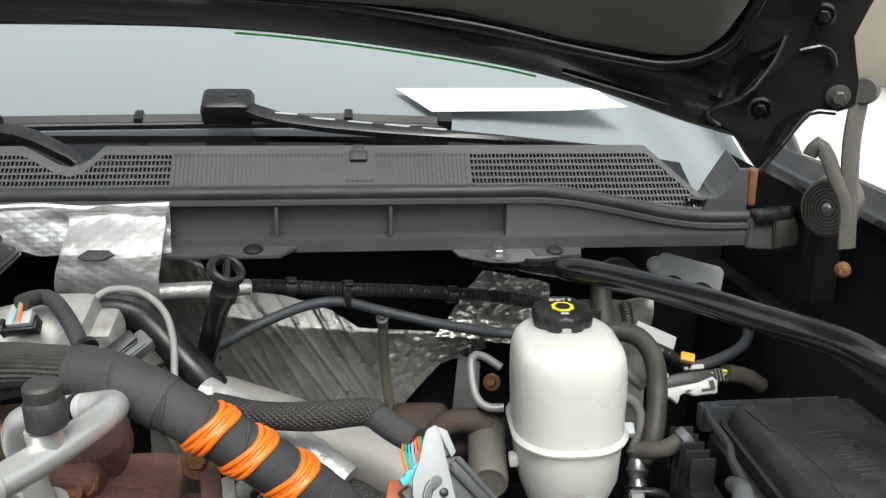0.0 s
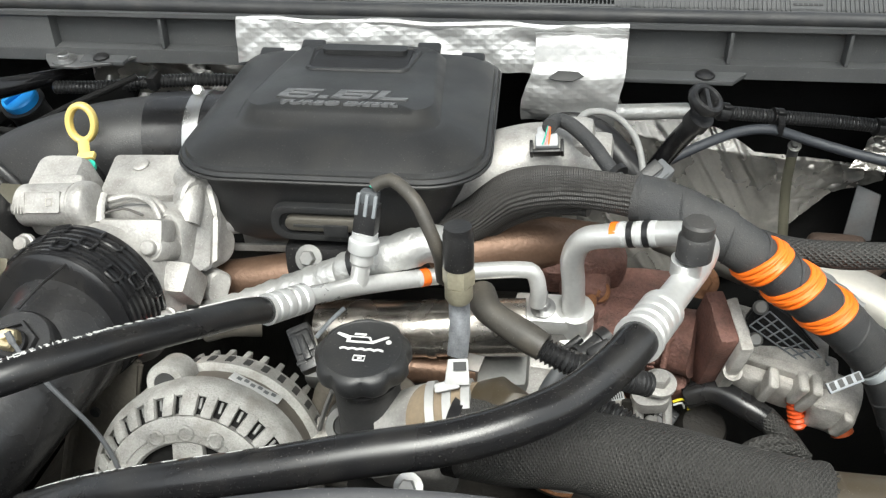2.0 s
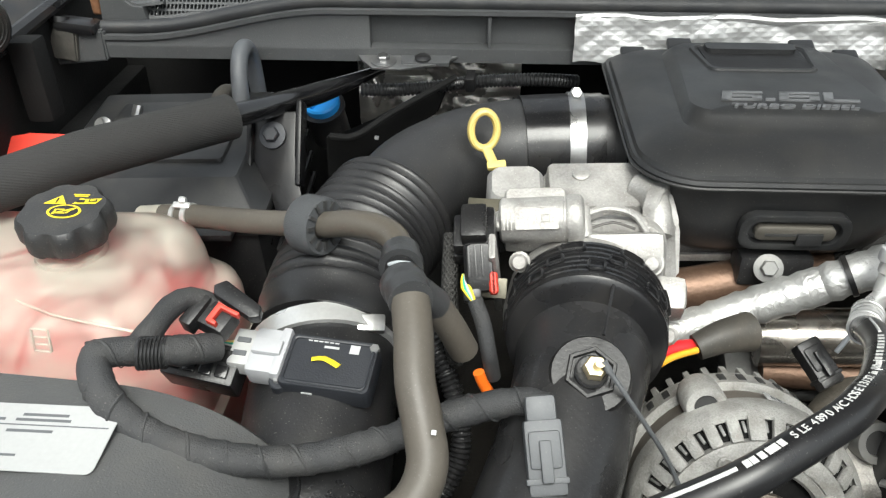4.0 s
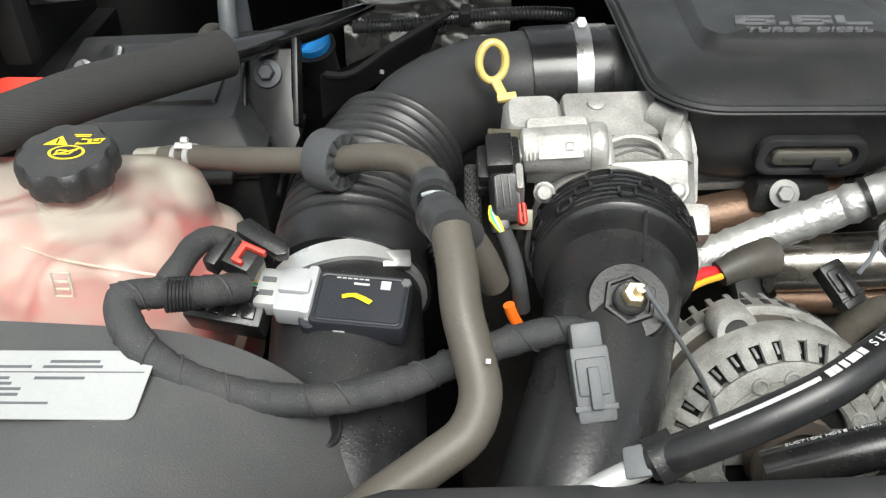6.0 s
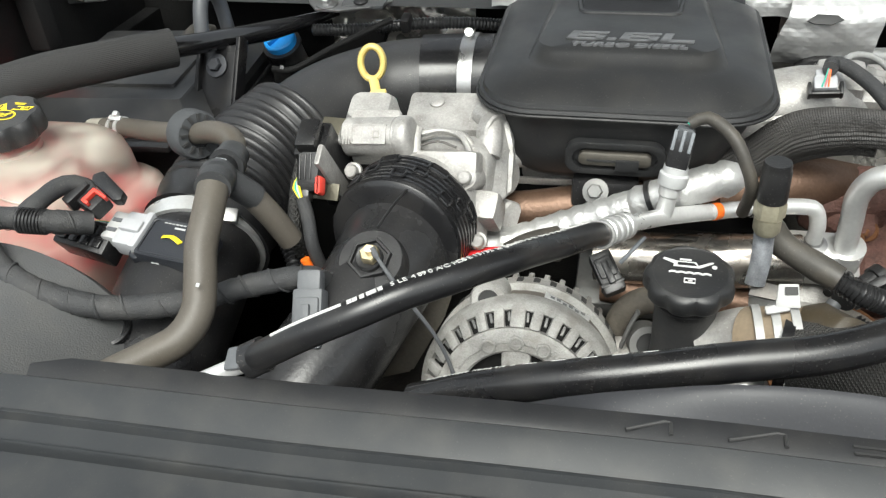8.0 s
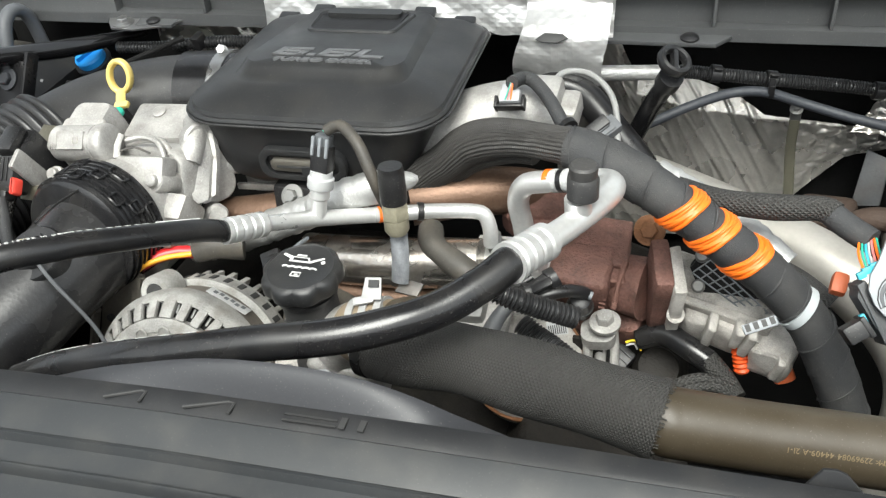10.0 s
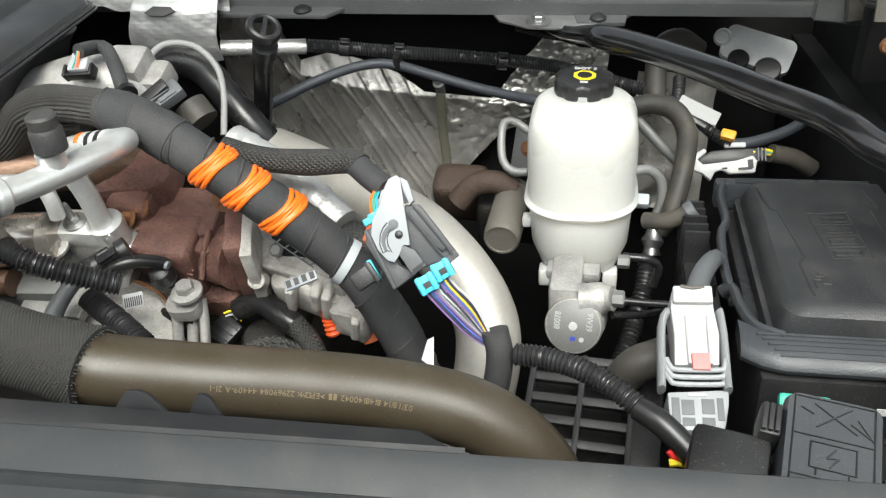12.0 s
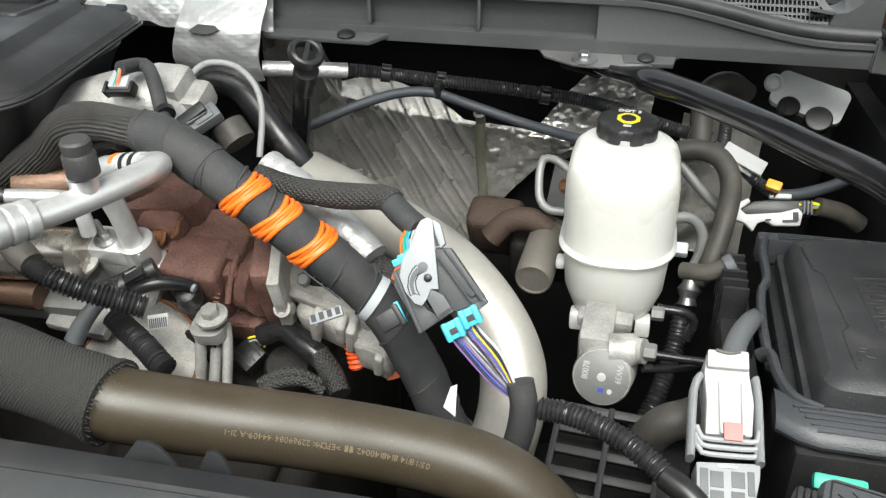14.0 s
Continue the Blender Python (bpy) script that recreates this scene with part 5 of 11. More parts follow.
def charge_pipe():
    c = thing("charge_air_pipe", (-0.756, 0.331, 1.216), "black plastic charge air elbow with a hexagonal sensor plug", "air pipe")
    line = [(-0.718, 0.492, 1.277), (-0.717, 0.446, 1.281), (-0.720, 0.398, 1.273), (-0.731, 0.334, 1.254), (-0.750, 0.262, 1.226), (-0.773, 0.192, 1.174), (-0.788, 0.132, 1.104)]
    part("elbow", tube(line, lambda s, L: 0.0575 - 0.0105 * (lambda k: k * k * (3 - 2 * k))(min(1, s / 0.14)), 64, 0.006), mat("elbow_plastic", (0.02, 0.02, 0.021), 0.28, var=0.3, dust=0.15, dustcol=(0.07, 0.065, 0.06), bump=0.1, specks=0.2), c)
    ring = axes((-0.717, 0.445, 1.290), Vector((0.0, -0.985, 0.06)))
    prof = [(0.058, -0.026), (0.0635, -0.024)]
    for k in range(7):
        a = -0.022 + 0.0062 * k
        w = 0.064 - 0.00035 * k
        prof += [(w, a), (w, a + 0.0026), (w - 0.0022, a + 0.0031), (w - 0.0022, a + 0.0055)]
    part("locking_ring", revolve(prof + [(0.0605, 0.0225), (0.056, 0.026)], ring, 56), GLOSSY, c, "ribbed black locking ring")
    for k in range(12):
        a0, wide = radians(8 + 14.5 * k), radians(11 if k % 3 else 17)
        z0, z1 = ((-0.021, -0.010), (-0.007, 0.004), (0.004, 0.016))[k % 3]
        loop = []
        for u, v in ((0.1, 0), (0.5, 0), (0.9, 0), (1, 0.2), (1, 0.8), (0.9, 1), (0.5, 1), (0.1, 1), (0, 0.8), (0, 0.2), (0.1, 0)):
            z = z0 + (z1 - z0) * v
            r = 0.0645 - 0.0016 * (z + 0.022) / 0.04
            loop.append(ring @ Vector((r * math.cos(a0 + wide * u), r * math.sin(a0 + wide * u), z)))
        part("ring_loop", sweep(bmesh.new(), loop, 0.0013, 6), GLOSSY, c)
    part("mould_line", tube([(-0.700, 0.424, 1.346), (-0.703, 0.395, 1.345), (-0.706, 0.372, 1.340)], 0.0012, 6), PLASTIC, c)
    n = Vector((0.06, -0.52, 0.85))
    pm = axes(Vector((-0.713, 0.366, 1.308)), n)
    boss = part("boss", revolve([(0.031, -0.02), (0.0295, -0.004), (0.0285, 0.003), (0.027, 0.005), (0.02, 0.005)], pm, 36), PLASTIC, c)
    hexr = lambda r, z: [pm @ Vector((r * math.cos(math.pi * (i + 0.4) / 3), r * math.sin(math.pi * (i + 0.4) / 3), z)) for i in range(6)]
    part("hex_plug", loft([hexr(0.0192, 0.003), hexr(0.0192, 0.0085), hexr(0.0184, 0.0095), hexr(0.0162, 0.0095), hexr(0.0156, 0.006)]), PLASTIC, boss)
    part("plug_collar", revolve([(0.0118, 0.005), (0.0118, 0.011), (0.0105, 0.012), (0.009, 0.0115)], pm, 28), PLASTIC, boss)
    hx = lambda r, z: [pm @ Vector((0.002 + r * math.cos(math.pi * i / 3), 0.001 + r * math.sin(math.pi * i / 3), z)) for i in range(6)]
    part("brass_fitting", loft([hx(0.0086, 0.010), hx(0.0086, 0.018), hx(0.0072, 0.0195)]), BRASS, boss, "brass hexagonal fitting")
    part("stem", tube([pm @ Vector((0.003, 0.001, 0.018)), pm @ Vector((0.004, 0.001, 0.027))], 0.0034, 12), BRASS, boss)
    part("stem_clip", tube([pm @ Vector((0.006, 0.003, 0.026)), pm @ Vector((0.011, -0.003, 0.022))], 0.0026, 8), MIDGREY, boss)
    part("thin_hose", tube([pm @ Vector((0.010, -0.002, 0.023)), (-0.683, 0.348, 1.300), (-0.653, 0.351, 1.246), (-0.637, 0.344, 1.206), (-0.630, 0.339, 1.163)], 0.0018, 8), MIDGREY, c, "thin grey vacuum hose")
    part("bracket", plate([(-0.006, -0.035), (0.006, -0.03), (0.008, 0.03), (-0.004, 0.035)], 0.004, axes((-0.724, 0.317, 1.276), (0.2, -0.6, 0.75), (0.8, -0.3, 0.2)), 0.001), PLASTIC, c)
    part("lower_cuff", tube([(-0.768, 0.178, 1.199), (-0.786, 0.110, 1.121)], lambda s, L: 0.05 + 0.003 * math.cos(2 * math.pi * s / 0.014), 36, 0.002), RUBBER, c, "ribbed rubber cuff")


charge_pipe()


def dipstick():
    d = thing("dipstick", (-0.809, 0.619, 1.336), "yellow plastic dipstick with a ring handle", "dipstick")
    m = axes((-0.823, 0.640, 1.366), (0.25, -0.93, 0.25), (1, 0, 0))
    ring = [m @ Vector((0.0125 * math.cos(a), 0.0175 * math.sin(a), 0)) for a in (2 * math.pi * k / 32 for k in range(33))]
    part("ring", sweep(bmesh.new(), ring, 0.0038, 10, flat=1.6, side=m.to_3x3() @ Vector((0, 0, 1))), YELLOW, d)
    part("stem", tube([(-0.819, 0.630, 1.351), (-0.810, 0.615, 1.341)], 0.0055, 10, flat=0.6), YELLOW, d)
    part("foot", block((0.018, 0.008, 0.006), axes((-0.808, 0.615, 1.342), (0, -0.5, 0.85), (1, 0.1, 0.25)), 0.002), YELLOW, d)
    part("tube", tube([(-0.808, 0.613, 1.337), (-0.802, 0.631, 1.299)], 0.005, 10), PLASTIC, d)


dipstick()


# ---------------------------------------------------------------- passenger side
def coolant_tank():
    t = thing("coolant_tank", (-1.16, 0.42, 1.11), "translucent coolant tank part filled with red coolant", "coolant tank")
    m = pose(-1.177, 0.418, 1.214, 0, 0, 6)
    def ring(g, z, cy=0.0):
        return moved(oblong(0.31 + g, 0.225 + g, 0.045, z, 0, cy), m)
    part("shell", loft([ring(-0.05, -0.1), ring(-0.01, -0.09), ring(0.0, -0.03), ring(0.012, -0.012), ring(0.012, -0.006), ring(0.0, 0.0), ring(-0.002, 0.04), ring(-0.008, 0.052), ring(-0.02, 0.06), ring(-0.032, 0.063), ring(-0.038, 0.068), ring(-0.041, 0.09), ring(-0.048, 0.108), ring(-0.066, 0.119), ring(-0.095, 0.125), ring(-0.13, 0.129)]), SHELL, t, "milky translucent plastic shell")
    part("coolant", loft([ring(-0.06, -0.094), ring(-0.022, -0.086), ring(-0.012, -0.03), ring(-0.010, 0.0), ring(-0.013, 0.034), ring(-0.03, 0.044), ring(-0.06, 0.046)]), FLUID, t, "red coolant inside")
    part("moulded_ridge", tube([(-1.138, 0.357, 1.339), (-1.104, 0.348, 1.336), (-1.060, 0.344, 1.333), (-1.030, 0.345, 1.328)], 0.0012, 8), SHELL, t)
    part("pour_neck", revolve([(0.03, 0), (0.03, 0.02), (0.027, 0.03)], axes((-1.129, 0.421, 1.318), (0.03, -0.08, 1)), 30), SHELL, t)
    part("outlet", tube([(-1.130, 0.530, 1.312), (-1.095, 0.523, 1.320)], 0.0112, 14), SHELL, t)
    lev = axes((-1.067, 0.288, 1.363), (0, -0.98, 0.15)) @ Matrix.Diagonal((0.75, 0.75, 1, 1))
    for dx, dy, w, h in ((0, 0.011, 0.016, 0.0015), (0, -0.011, 0.016, 0.0015), (0.008, 0, 0.0015, 0.022), (-0.008, 0, 0.0015, 0.022), (0, 0.003, 0.012, 0.0015), (0, -0.004, 0.012, 0.0015)):
        part("level_mark", block((w, h, 0.002), lev @ pose(dx, dy, 0), 0.0003), SHELL, t)
    cm = axes((-1.128, 0.425, 1.356), (0.05, -0.15, 1), (1, 0.1, 0))
    c = part("cap", revolve([(0.031, 0.002), (0.0355, 0.004, 1), (0.0372, 0.008, 1), (0.0372, 0.019, 1), (0.0357, 0.024, 1), (0.033, 0.0265, 0.6), (0.031, 0.0265)], cm, 80, 8, 0.14), CAPBLACK, t, "black ribbed coolant cap with yellow warning symbols")
    sm = cm @ pose(0.009, 0.003, 0.0267) @ Matrix.Diagonal((1, 0.72, 1, 1))
    part("warning_triangle", plate([(-0.026, 0.004), (-0.008, 0.004), (-0.015, 0.019)], 0.0004, sm @ pose(0, 0, 0.0004), 0), YELLOWINK, c)
    for y, h in ((0.0105, 0.0055), (0.006, 0.0014)):
        part("exclamation", block((0.0013, h, 0.0005), sm @ pose(-0.0162, y, 0.0008), 0), PLASTIC, c)
    part("manual_symbol", plate([(-0.005, 0.005), (0.013, 0.007), (0.016, 0.016), (0.004, 0.014), (-0.001, 0.015)], 0.0004, sm @ pose(0.002, 0, 0.0004), 0), YELLOWINK, c)
    for x, y in ((0.0025, 0.0095), (0.012, 0.0112)):
        part("open_book", block((0.0065, 0.0045, 0.0005), sm @ pose(x, y, 0.0006), 0), PLASTIC, c)
    for y in (0.0102, 0.0122):
        part("page_line", block((0.0042, 0.0008, 0.0005), sm @ pose(0.012, y, 0.0009), 0), YELLOWINK, c)
    rm = sm @ pose(-0.006, -0.0085, 0) @ Matrix.Diagonal((1, 0.85, 1, 1))
    part("round_symbol", revolve([(0.0135, 0), (0.0135, 0.0004), (0.0115, 0.0004), (0.0115, 0.0)], rm, 32), YELLOWINK, c)
    part("round_ground", revolve([(0.0113, 0), (0.0113, 0.0006)], rm, 32), PLASTIC, c)
    for x, y, w, h, a in ((0, 0, 0.021, 0.0016, 38), (-0.003, -0.0045, 0.010, 0.0014, 0), (-0.0068, -0.001, 0.0014, 0.008, 0), (-0.003, 0.003, 0.006, 0.0014, 0), (0.004, -0.001, 0.0014, 0.007, -20), (0.0055, 0.003, 0.004, 0.0014, 15)):
        part("pictogram_stroke", block((w, h, 0.0005), rm @ pose(x, y, 0.0007, 0, 0, a), 0), YELLOWINK, c)
    bars([(0.0, 0.0215, 0.013, 0.0013), (0.0005, 0.0188, 0.011, 0.0013)], sm @ pose(0, 0, 0.0003), YELLOWINK, c)


coolant_tank()


def vent_hose():
    h = thing("vent_hose", (-0.818, 0.275, 1.344), "grey-brown rubber vent hose with a quick coupling", "hose")
    part("upper_run", tube([(-1.105, 0.524, 1.319), (-1.072, 0.517, 1.325), (-1.000, 0.488, 1.341), (-0.935, 0.460, 1.359), (-0.898, 0.439, 1.375), (-0.873, 0.428, 1.379), (-0.858, 0.415, 1.378), (-0.851, 0.399, 1.375)], 0.0105, 18), PCV, h)
    part("foam_ring", revolve([(0.009, -0.012), (0.0225, -0.012), (0.024, -0.009), (0.024, 0.009), (0.022, 0.012), (0.012, 0.012), (0.012, 0.006)], axes((-0.9355, 0.4595, 1.3590), (0.90, -0.42, 0.12)), 36), FOAM, h, "grey foam spacer ring")
    ringm = axes((-0.928, 0.4555, 1.362), (0.90, -0.42, 0.12))
    for k in range(12):
        part("ring_notch", block((0.007, 0.0028, 0.002), ringm @ pose(0.0165 * math.cos(k * math.pi / 6), 0.0165 * math.sin(k * math.pi / 6), 0.0040, 0, 0, k * 30), 0), INKSHADE, h)
    part("coupling", tube([(-0.852, 0.403, 1.376), (-0.849, 0.392, 1.3755), (-0.847, 0.382, 1.376)], lambda s, L: 0.0138 + 0.0018 * (s > L * 0.55), 22, 0.002), COUPLER, h)
    part("coupling", tube([(-0.841, 0.361, 1.378), (-0.836, 0.350, 1.380), (-0.830, 0.336, 1.382)], lambda s, L: 0.0148 + 0.0012 * (s < L * 0.3), 22, 0.002), COUPLER, h)
    part("coupling_neck", tube([(-0.848, 0.384, 1.376), (-0.840, 0.359, 1.378)], 0.0108, 16), PLASTIC, h)
    part("neck_clip", tube([(-0.853, 0.374, 1.384), (-0.846, 0.371, 1.388), (-0.838, 0.372, 1.387)], 0.0016, 8), TIE, h)
    part("side_port", tube([(-0.838, 0.362, 1.377), (-0.830, 0.371, 1.362), (-0.823, 0.379, 1.349)], 0.0118, 18), COUPLER, h)
    part("lower_run", tube([(-0.831, 0.338, 1.381), (-0.825, 0.316, 1.370), (-0.820, 0.292, 1.355), (-0.812, 0.272, 1.339), (-0.806, 0.253, 1.325), (-0.812, 0.234, 1.313), (-0.832, 0.217, 1.305), (-0.857, 0.197, 1.297), (-0.881, 0.179, 1.287)], 0.0128, 20), PCV, h)
    part("branch", tube([(-0.825, 0.377, 1.352), (-0.815, 0.385, 1.328), (-0.806, 0.394, 1.298)], 0.0112, 16), PCV, h, "dusty branch hose")
    part("dab", block((0.003, 0.003, 0.0008), axes((-0.802, 0.257, 1.348), (0, -0.6, 0.8)), 0.0003), LABEL, h)
    c = thing("spring_clamp", (-1.063, 0.491, 1.341), "bright pinch clamp on the tank outlet", "clamp")
    part("band", tube([(-1.090, 0.5215, 1.3215), (-1.086, 0.5205, 1.3222)], 0.0118, 20), BARE, c)
    part("band", tube([(-1.077, 0.5185, 1.3240), (-1.072, 0.5172, 1.3250)], 0.0118, 20), BARE, c)
    part("tang", block((0.016, 0.006, 0.003), axes((-1.080, 0.516, 1.336), (0, -0.5, 0.85)), 0.001), BARE, c)
    part("tang_top", block((0.007, 0.006, 0.006), axes((-1.079, 0.518, 1.340), (0, -0.5, 0.85)), 0.002), BARE, c)


vent_hose()


def filter_box():
    f = thing("air_filter_box", (-1.1, 0.2, 1.0), "large black moulded air filter box lid with soft curves", "air filter box")
    def top(u, v):
        x = -1.41 + 0.605 * u
        yb = 0.302 - 0.055 * max(0, (u - 0.75) / 0.25) ** 2
        y = 0.095 + (yb - 0.095) * v
        z = 1.332 + 0.01 * math.sin(u * 2.6) - 0.012 * v
        z -= 0.16 * max(0, (min(u * 1.034, 0.93) - 0.66) / 0.34) ** 2.2
        z -= 0.022 * max(0, 1 - v * 5) ** 2
        z -= 0.03 * math.exp(-((u - 0.52) / 0.13) ** 2) * max(0, 1 - v * 1.3)
        z -= 0.03 * max(0, (v - 0.93) / 0.07) ** 2
        return Vector((x, y, z))
    part("lid", grid(top, 60, 30, 0.004), BOXLID, f)
    part("rear_wall", block((0.46, 0.02, 0.3), pose(-1.18, 0.29, 1.13), 0.005), BOXLID, f)
    part("side_wall", loft([[Vector((-0.84, 0.1 + 0.14 * (1 - k * 0.1), 1.17 - 0.05 * k)), Vector((-0.84, 0.09, 1.17 - 0.05 * k)), Vector((-0.86, 0.09, 1.17 - 0.05 * k)), Vector((-0.9, 0.25, 1.17 - 0.05 * k))] for k in range(7)]), BOXLID, f)
    part("dimple", revolve([(0.018, -0.03), (0.018, -0.001), (0.016, 0.0005), (0.012, -0.004)], axes((-0.912, 0.262, 1.280), (0.1, -0.25, 0.95)), 28), PLASTIC, f)
    s = thing("warning_label", (-1.028, 0.227, 1.343), "white printed label stuck on the filter box", "label")
    lm = axes((-1.040, 0.232, 1.335), (0.0, -0.12, 1.0), (1, 0.07, 0.0))
    part("sticker", loft([moved(oblong(0.125, 0.05, 0.005, 0.0, -0.02, 0), lm), moved(oblong(0.125, 0.05, 0.005, 0.0006, -0.02, 0), lm)]), mat("sticker_paper", (0.37, 0.375, 0.375), 0.5, var=0.1, bump=0.02), s)
    bars([(-0.02, 0.0085, 0.118, 0.0008), (-0.05, 0.0125, 0.04, 0.002), (-0.005, 0.0165, 0.03, 0.002), (-0.005, 0.0125, 0.036, 0.002), (-0.055, 0.004, 0.03, 0.002), (-0.01, 0.004, 0.03, 0.002), (-0.055, 0.0, 0.036, 0.002), (-0.05, -0.004, 0.04, 0.002), (-0.045, -0.008, 0.03, 0.002), (-0.04, -0.014, 0.06, 0.0016)], lm @ pose(0, 0, 0.0007), MIDGREY, s)


filter_box()


def airflow_sensor():
    s = thing("airflow_sensor", (-0.889, 0.341, 1.315), "square black airflow sensor with a yellow paint mark", "sensor")
    m = axes((-0.896, 0.349, 1.313), (0.03, -0.32, 0.94), (1, -0.02, -0.03))
    part("body", loft([moved(q, m) for q in (oblong(0.058, 0.036, 0.004, -0.02), oblong(0.066, 0.042, 0.005, -0.02), oblong(0.067, 0.043, 0.005, -0.002), oblong(0.065, 0.041, 0.004, 0.0))]), mat("sensor_plastic", (0.02, 0.022, 0.027), 0.4, var=0.1, bump=0.15, fine=700), s)
    part("rim", sweep(bmesh.new(), [m @ p for p in oblong(0.06, 0.036, 0.004, 0.0005)] + [m @ oblong(0.06, 0.036, 0.004, 0.0005)[0]], 0.0012, 6, False), MATS["sensor_plastic"], s)
    part("paint_mark", tube([m @ Vector((-0.013, 0.001, 0.0006)), m @ Vector((-0.004, 0.003, 0.0006)), m @ Vector((0.008, -0.002, 0.0006))], 0.003, 8, flat=0.2), YELLOWINK, s)
    part("code", block((0.007, 0.007, 0.0005), m @ pose(0.016, 0.013, 0.0002), 0), LABEL, s)
    bars([(-0.018 + 0.004 * i, 0.0165, 0.003, 0.0012) for i in range(6)] + [(-0.001, 0.0125, 0.011, 0.0018)], m @ pose(0, 0, 0.0002), LABEL, s)
    part("front_code", block((0.008, 0.0005, 0.006), m @ pose(-0.012, -0.0218, -0.011), 0), LABEL, s)
    part("ear", revolve([(0.007, -0.022), (0.007, -0.006), (0.006, -0.005)], m @ pose(-0.034, -0.016, 0), 20), MATS["sensor_plastic"], s)
    bolt(m @ pose(-0.034, -0.016, -0.006), 0.0038, 0.004, STEEL, s, "screw", False)
    bolt(m @ pose(0.03, 0.016, -0.002), 0.0038, 0.004, STEEL, s, "screw", False)
    c = thing("sensor_connector", (-0.950, 0.362, 1.308), "light grey sensor plug with a white locking end", "connector")
    lilac = mat("pale_grey", (0.38, 0.385, 0.4), 0.45, var=0.06, bump=0.05)
    part("housing", block((0.027, 0.037, 0.021), m @ pose(-0.046, 0.003, -0.008), 0.004), lilac, c)
    part("housing_band", block((0.008, 0.04, 0.024), m @ pose(-0.036, 0.003, -0.008), 0.003), lilac, c)
    part("housing_latch", block((0.022, 0.012, 0.006), m @ pose(-0.046, 0.004, 0.004), 0.002), lilac, c)
    part("rear_block", block((0.016, 0.03, 0.016), m @ pose(-0.066, 0.004, -0.007), 0.002), WHITECONN, c)
    for k in range(2):
        part("rear_slot", block((0.010, 0.004, 0.002), m @ pose(-0.066, -0.002 + 0.011 * k, 0.0012), 0.0005), MIDGREY, c)
    part("pink_seal", block((0.006, 0.012, 0.006), m @ pose(-0.073, -0.009, -0.014), 0.002), mat("magenta_seal", (0.45, 0.12, 0.28), 0.5, bump=0), c)
    for k, col in enumerate((WHITECONN, GREEN, YELLOW)):
        part("wire", tube([m @ Vector((-0.07, 0.006 + 0.003 * k, -0.006)), m @ Vector((-0.084, 0.008 + 0.001 * k, -0.007)), m @ Vector((-0.095, 0.008, -0.006))], 0.0009, 6), col, c)


airflow_sensor()


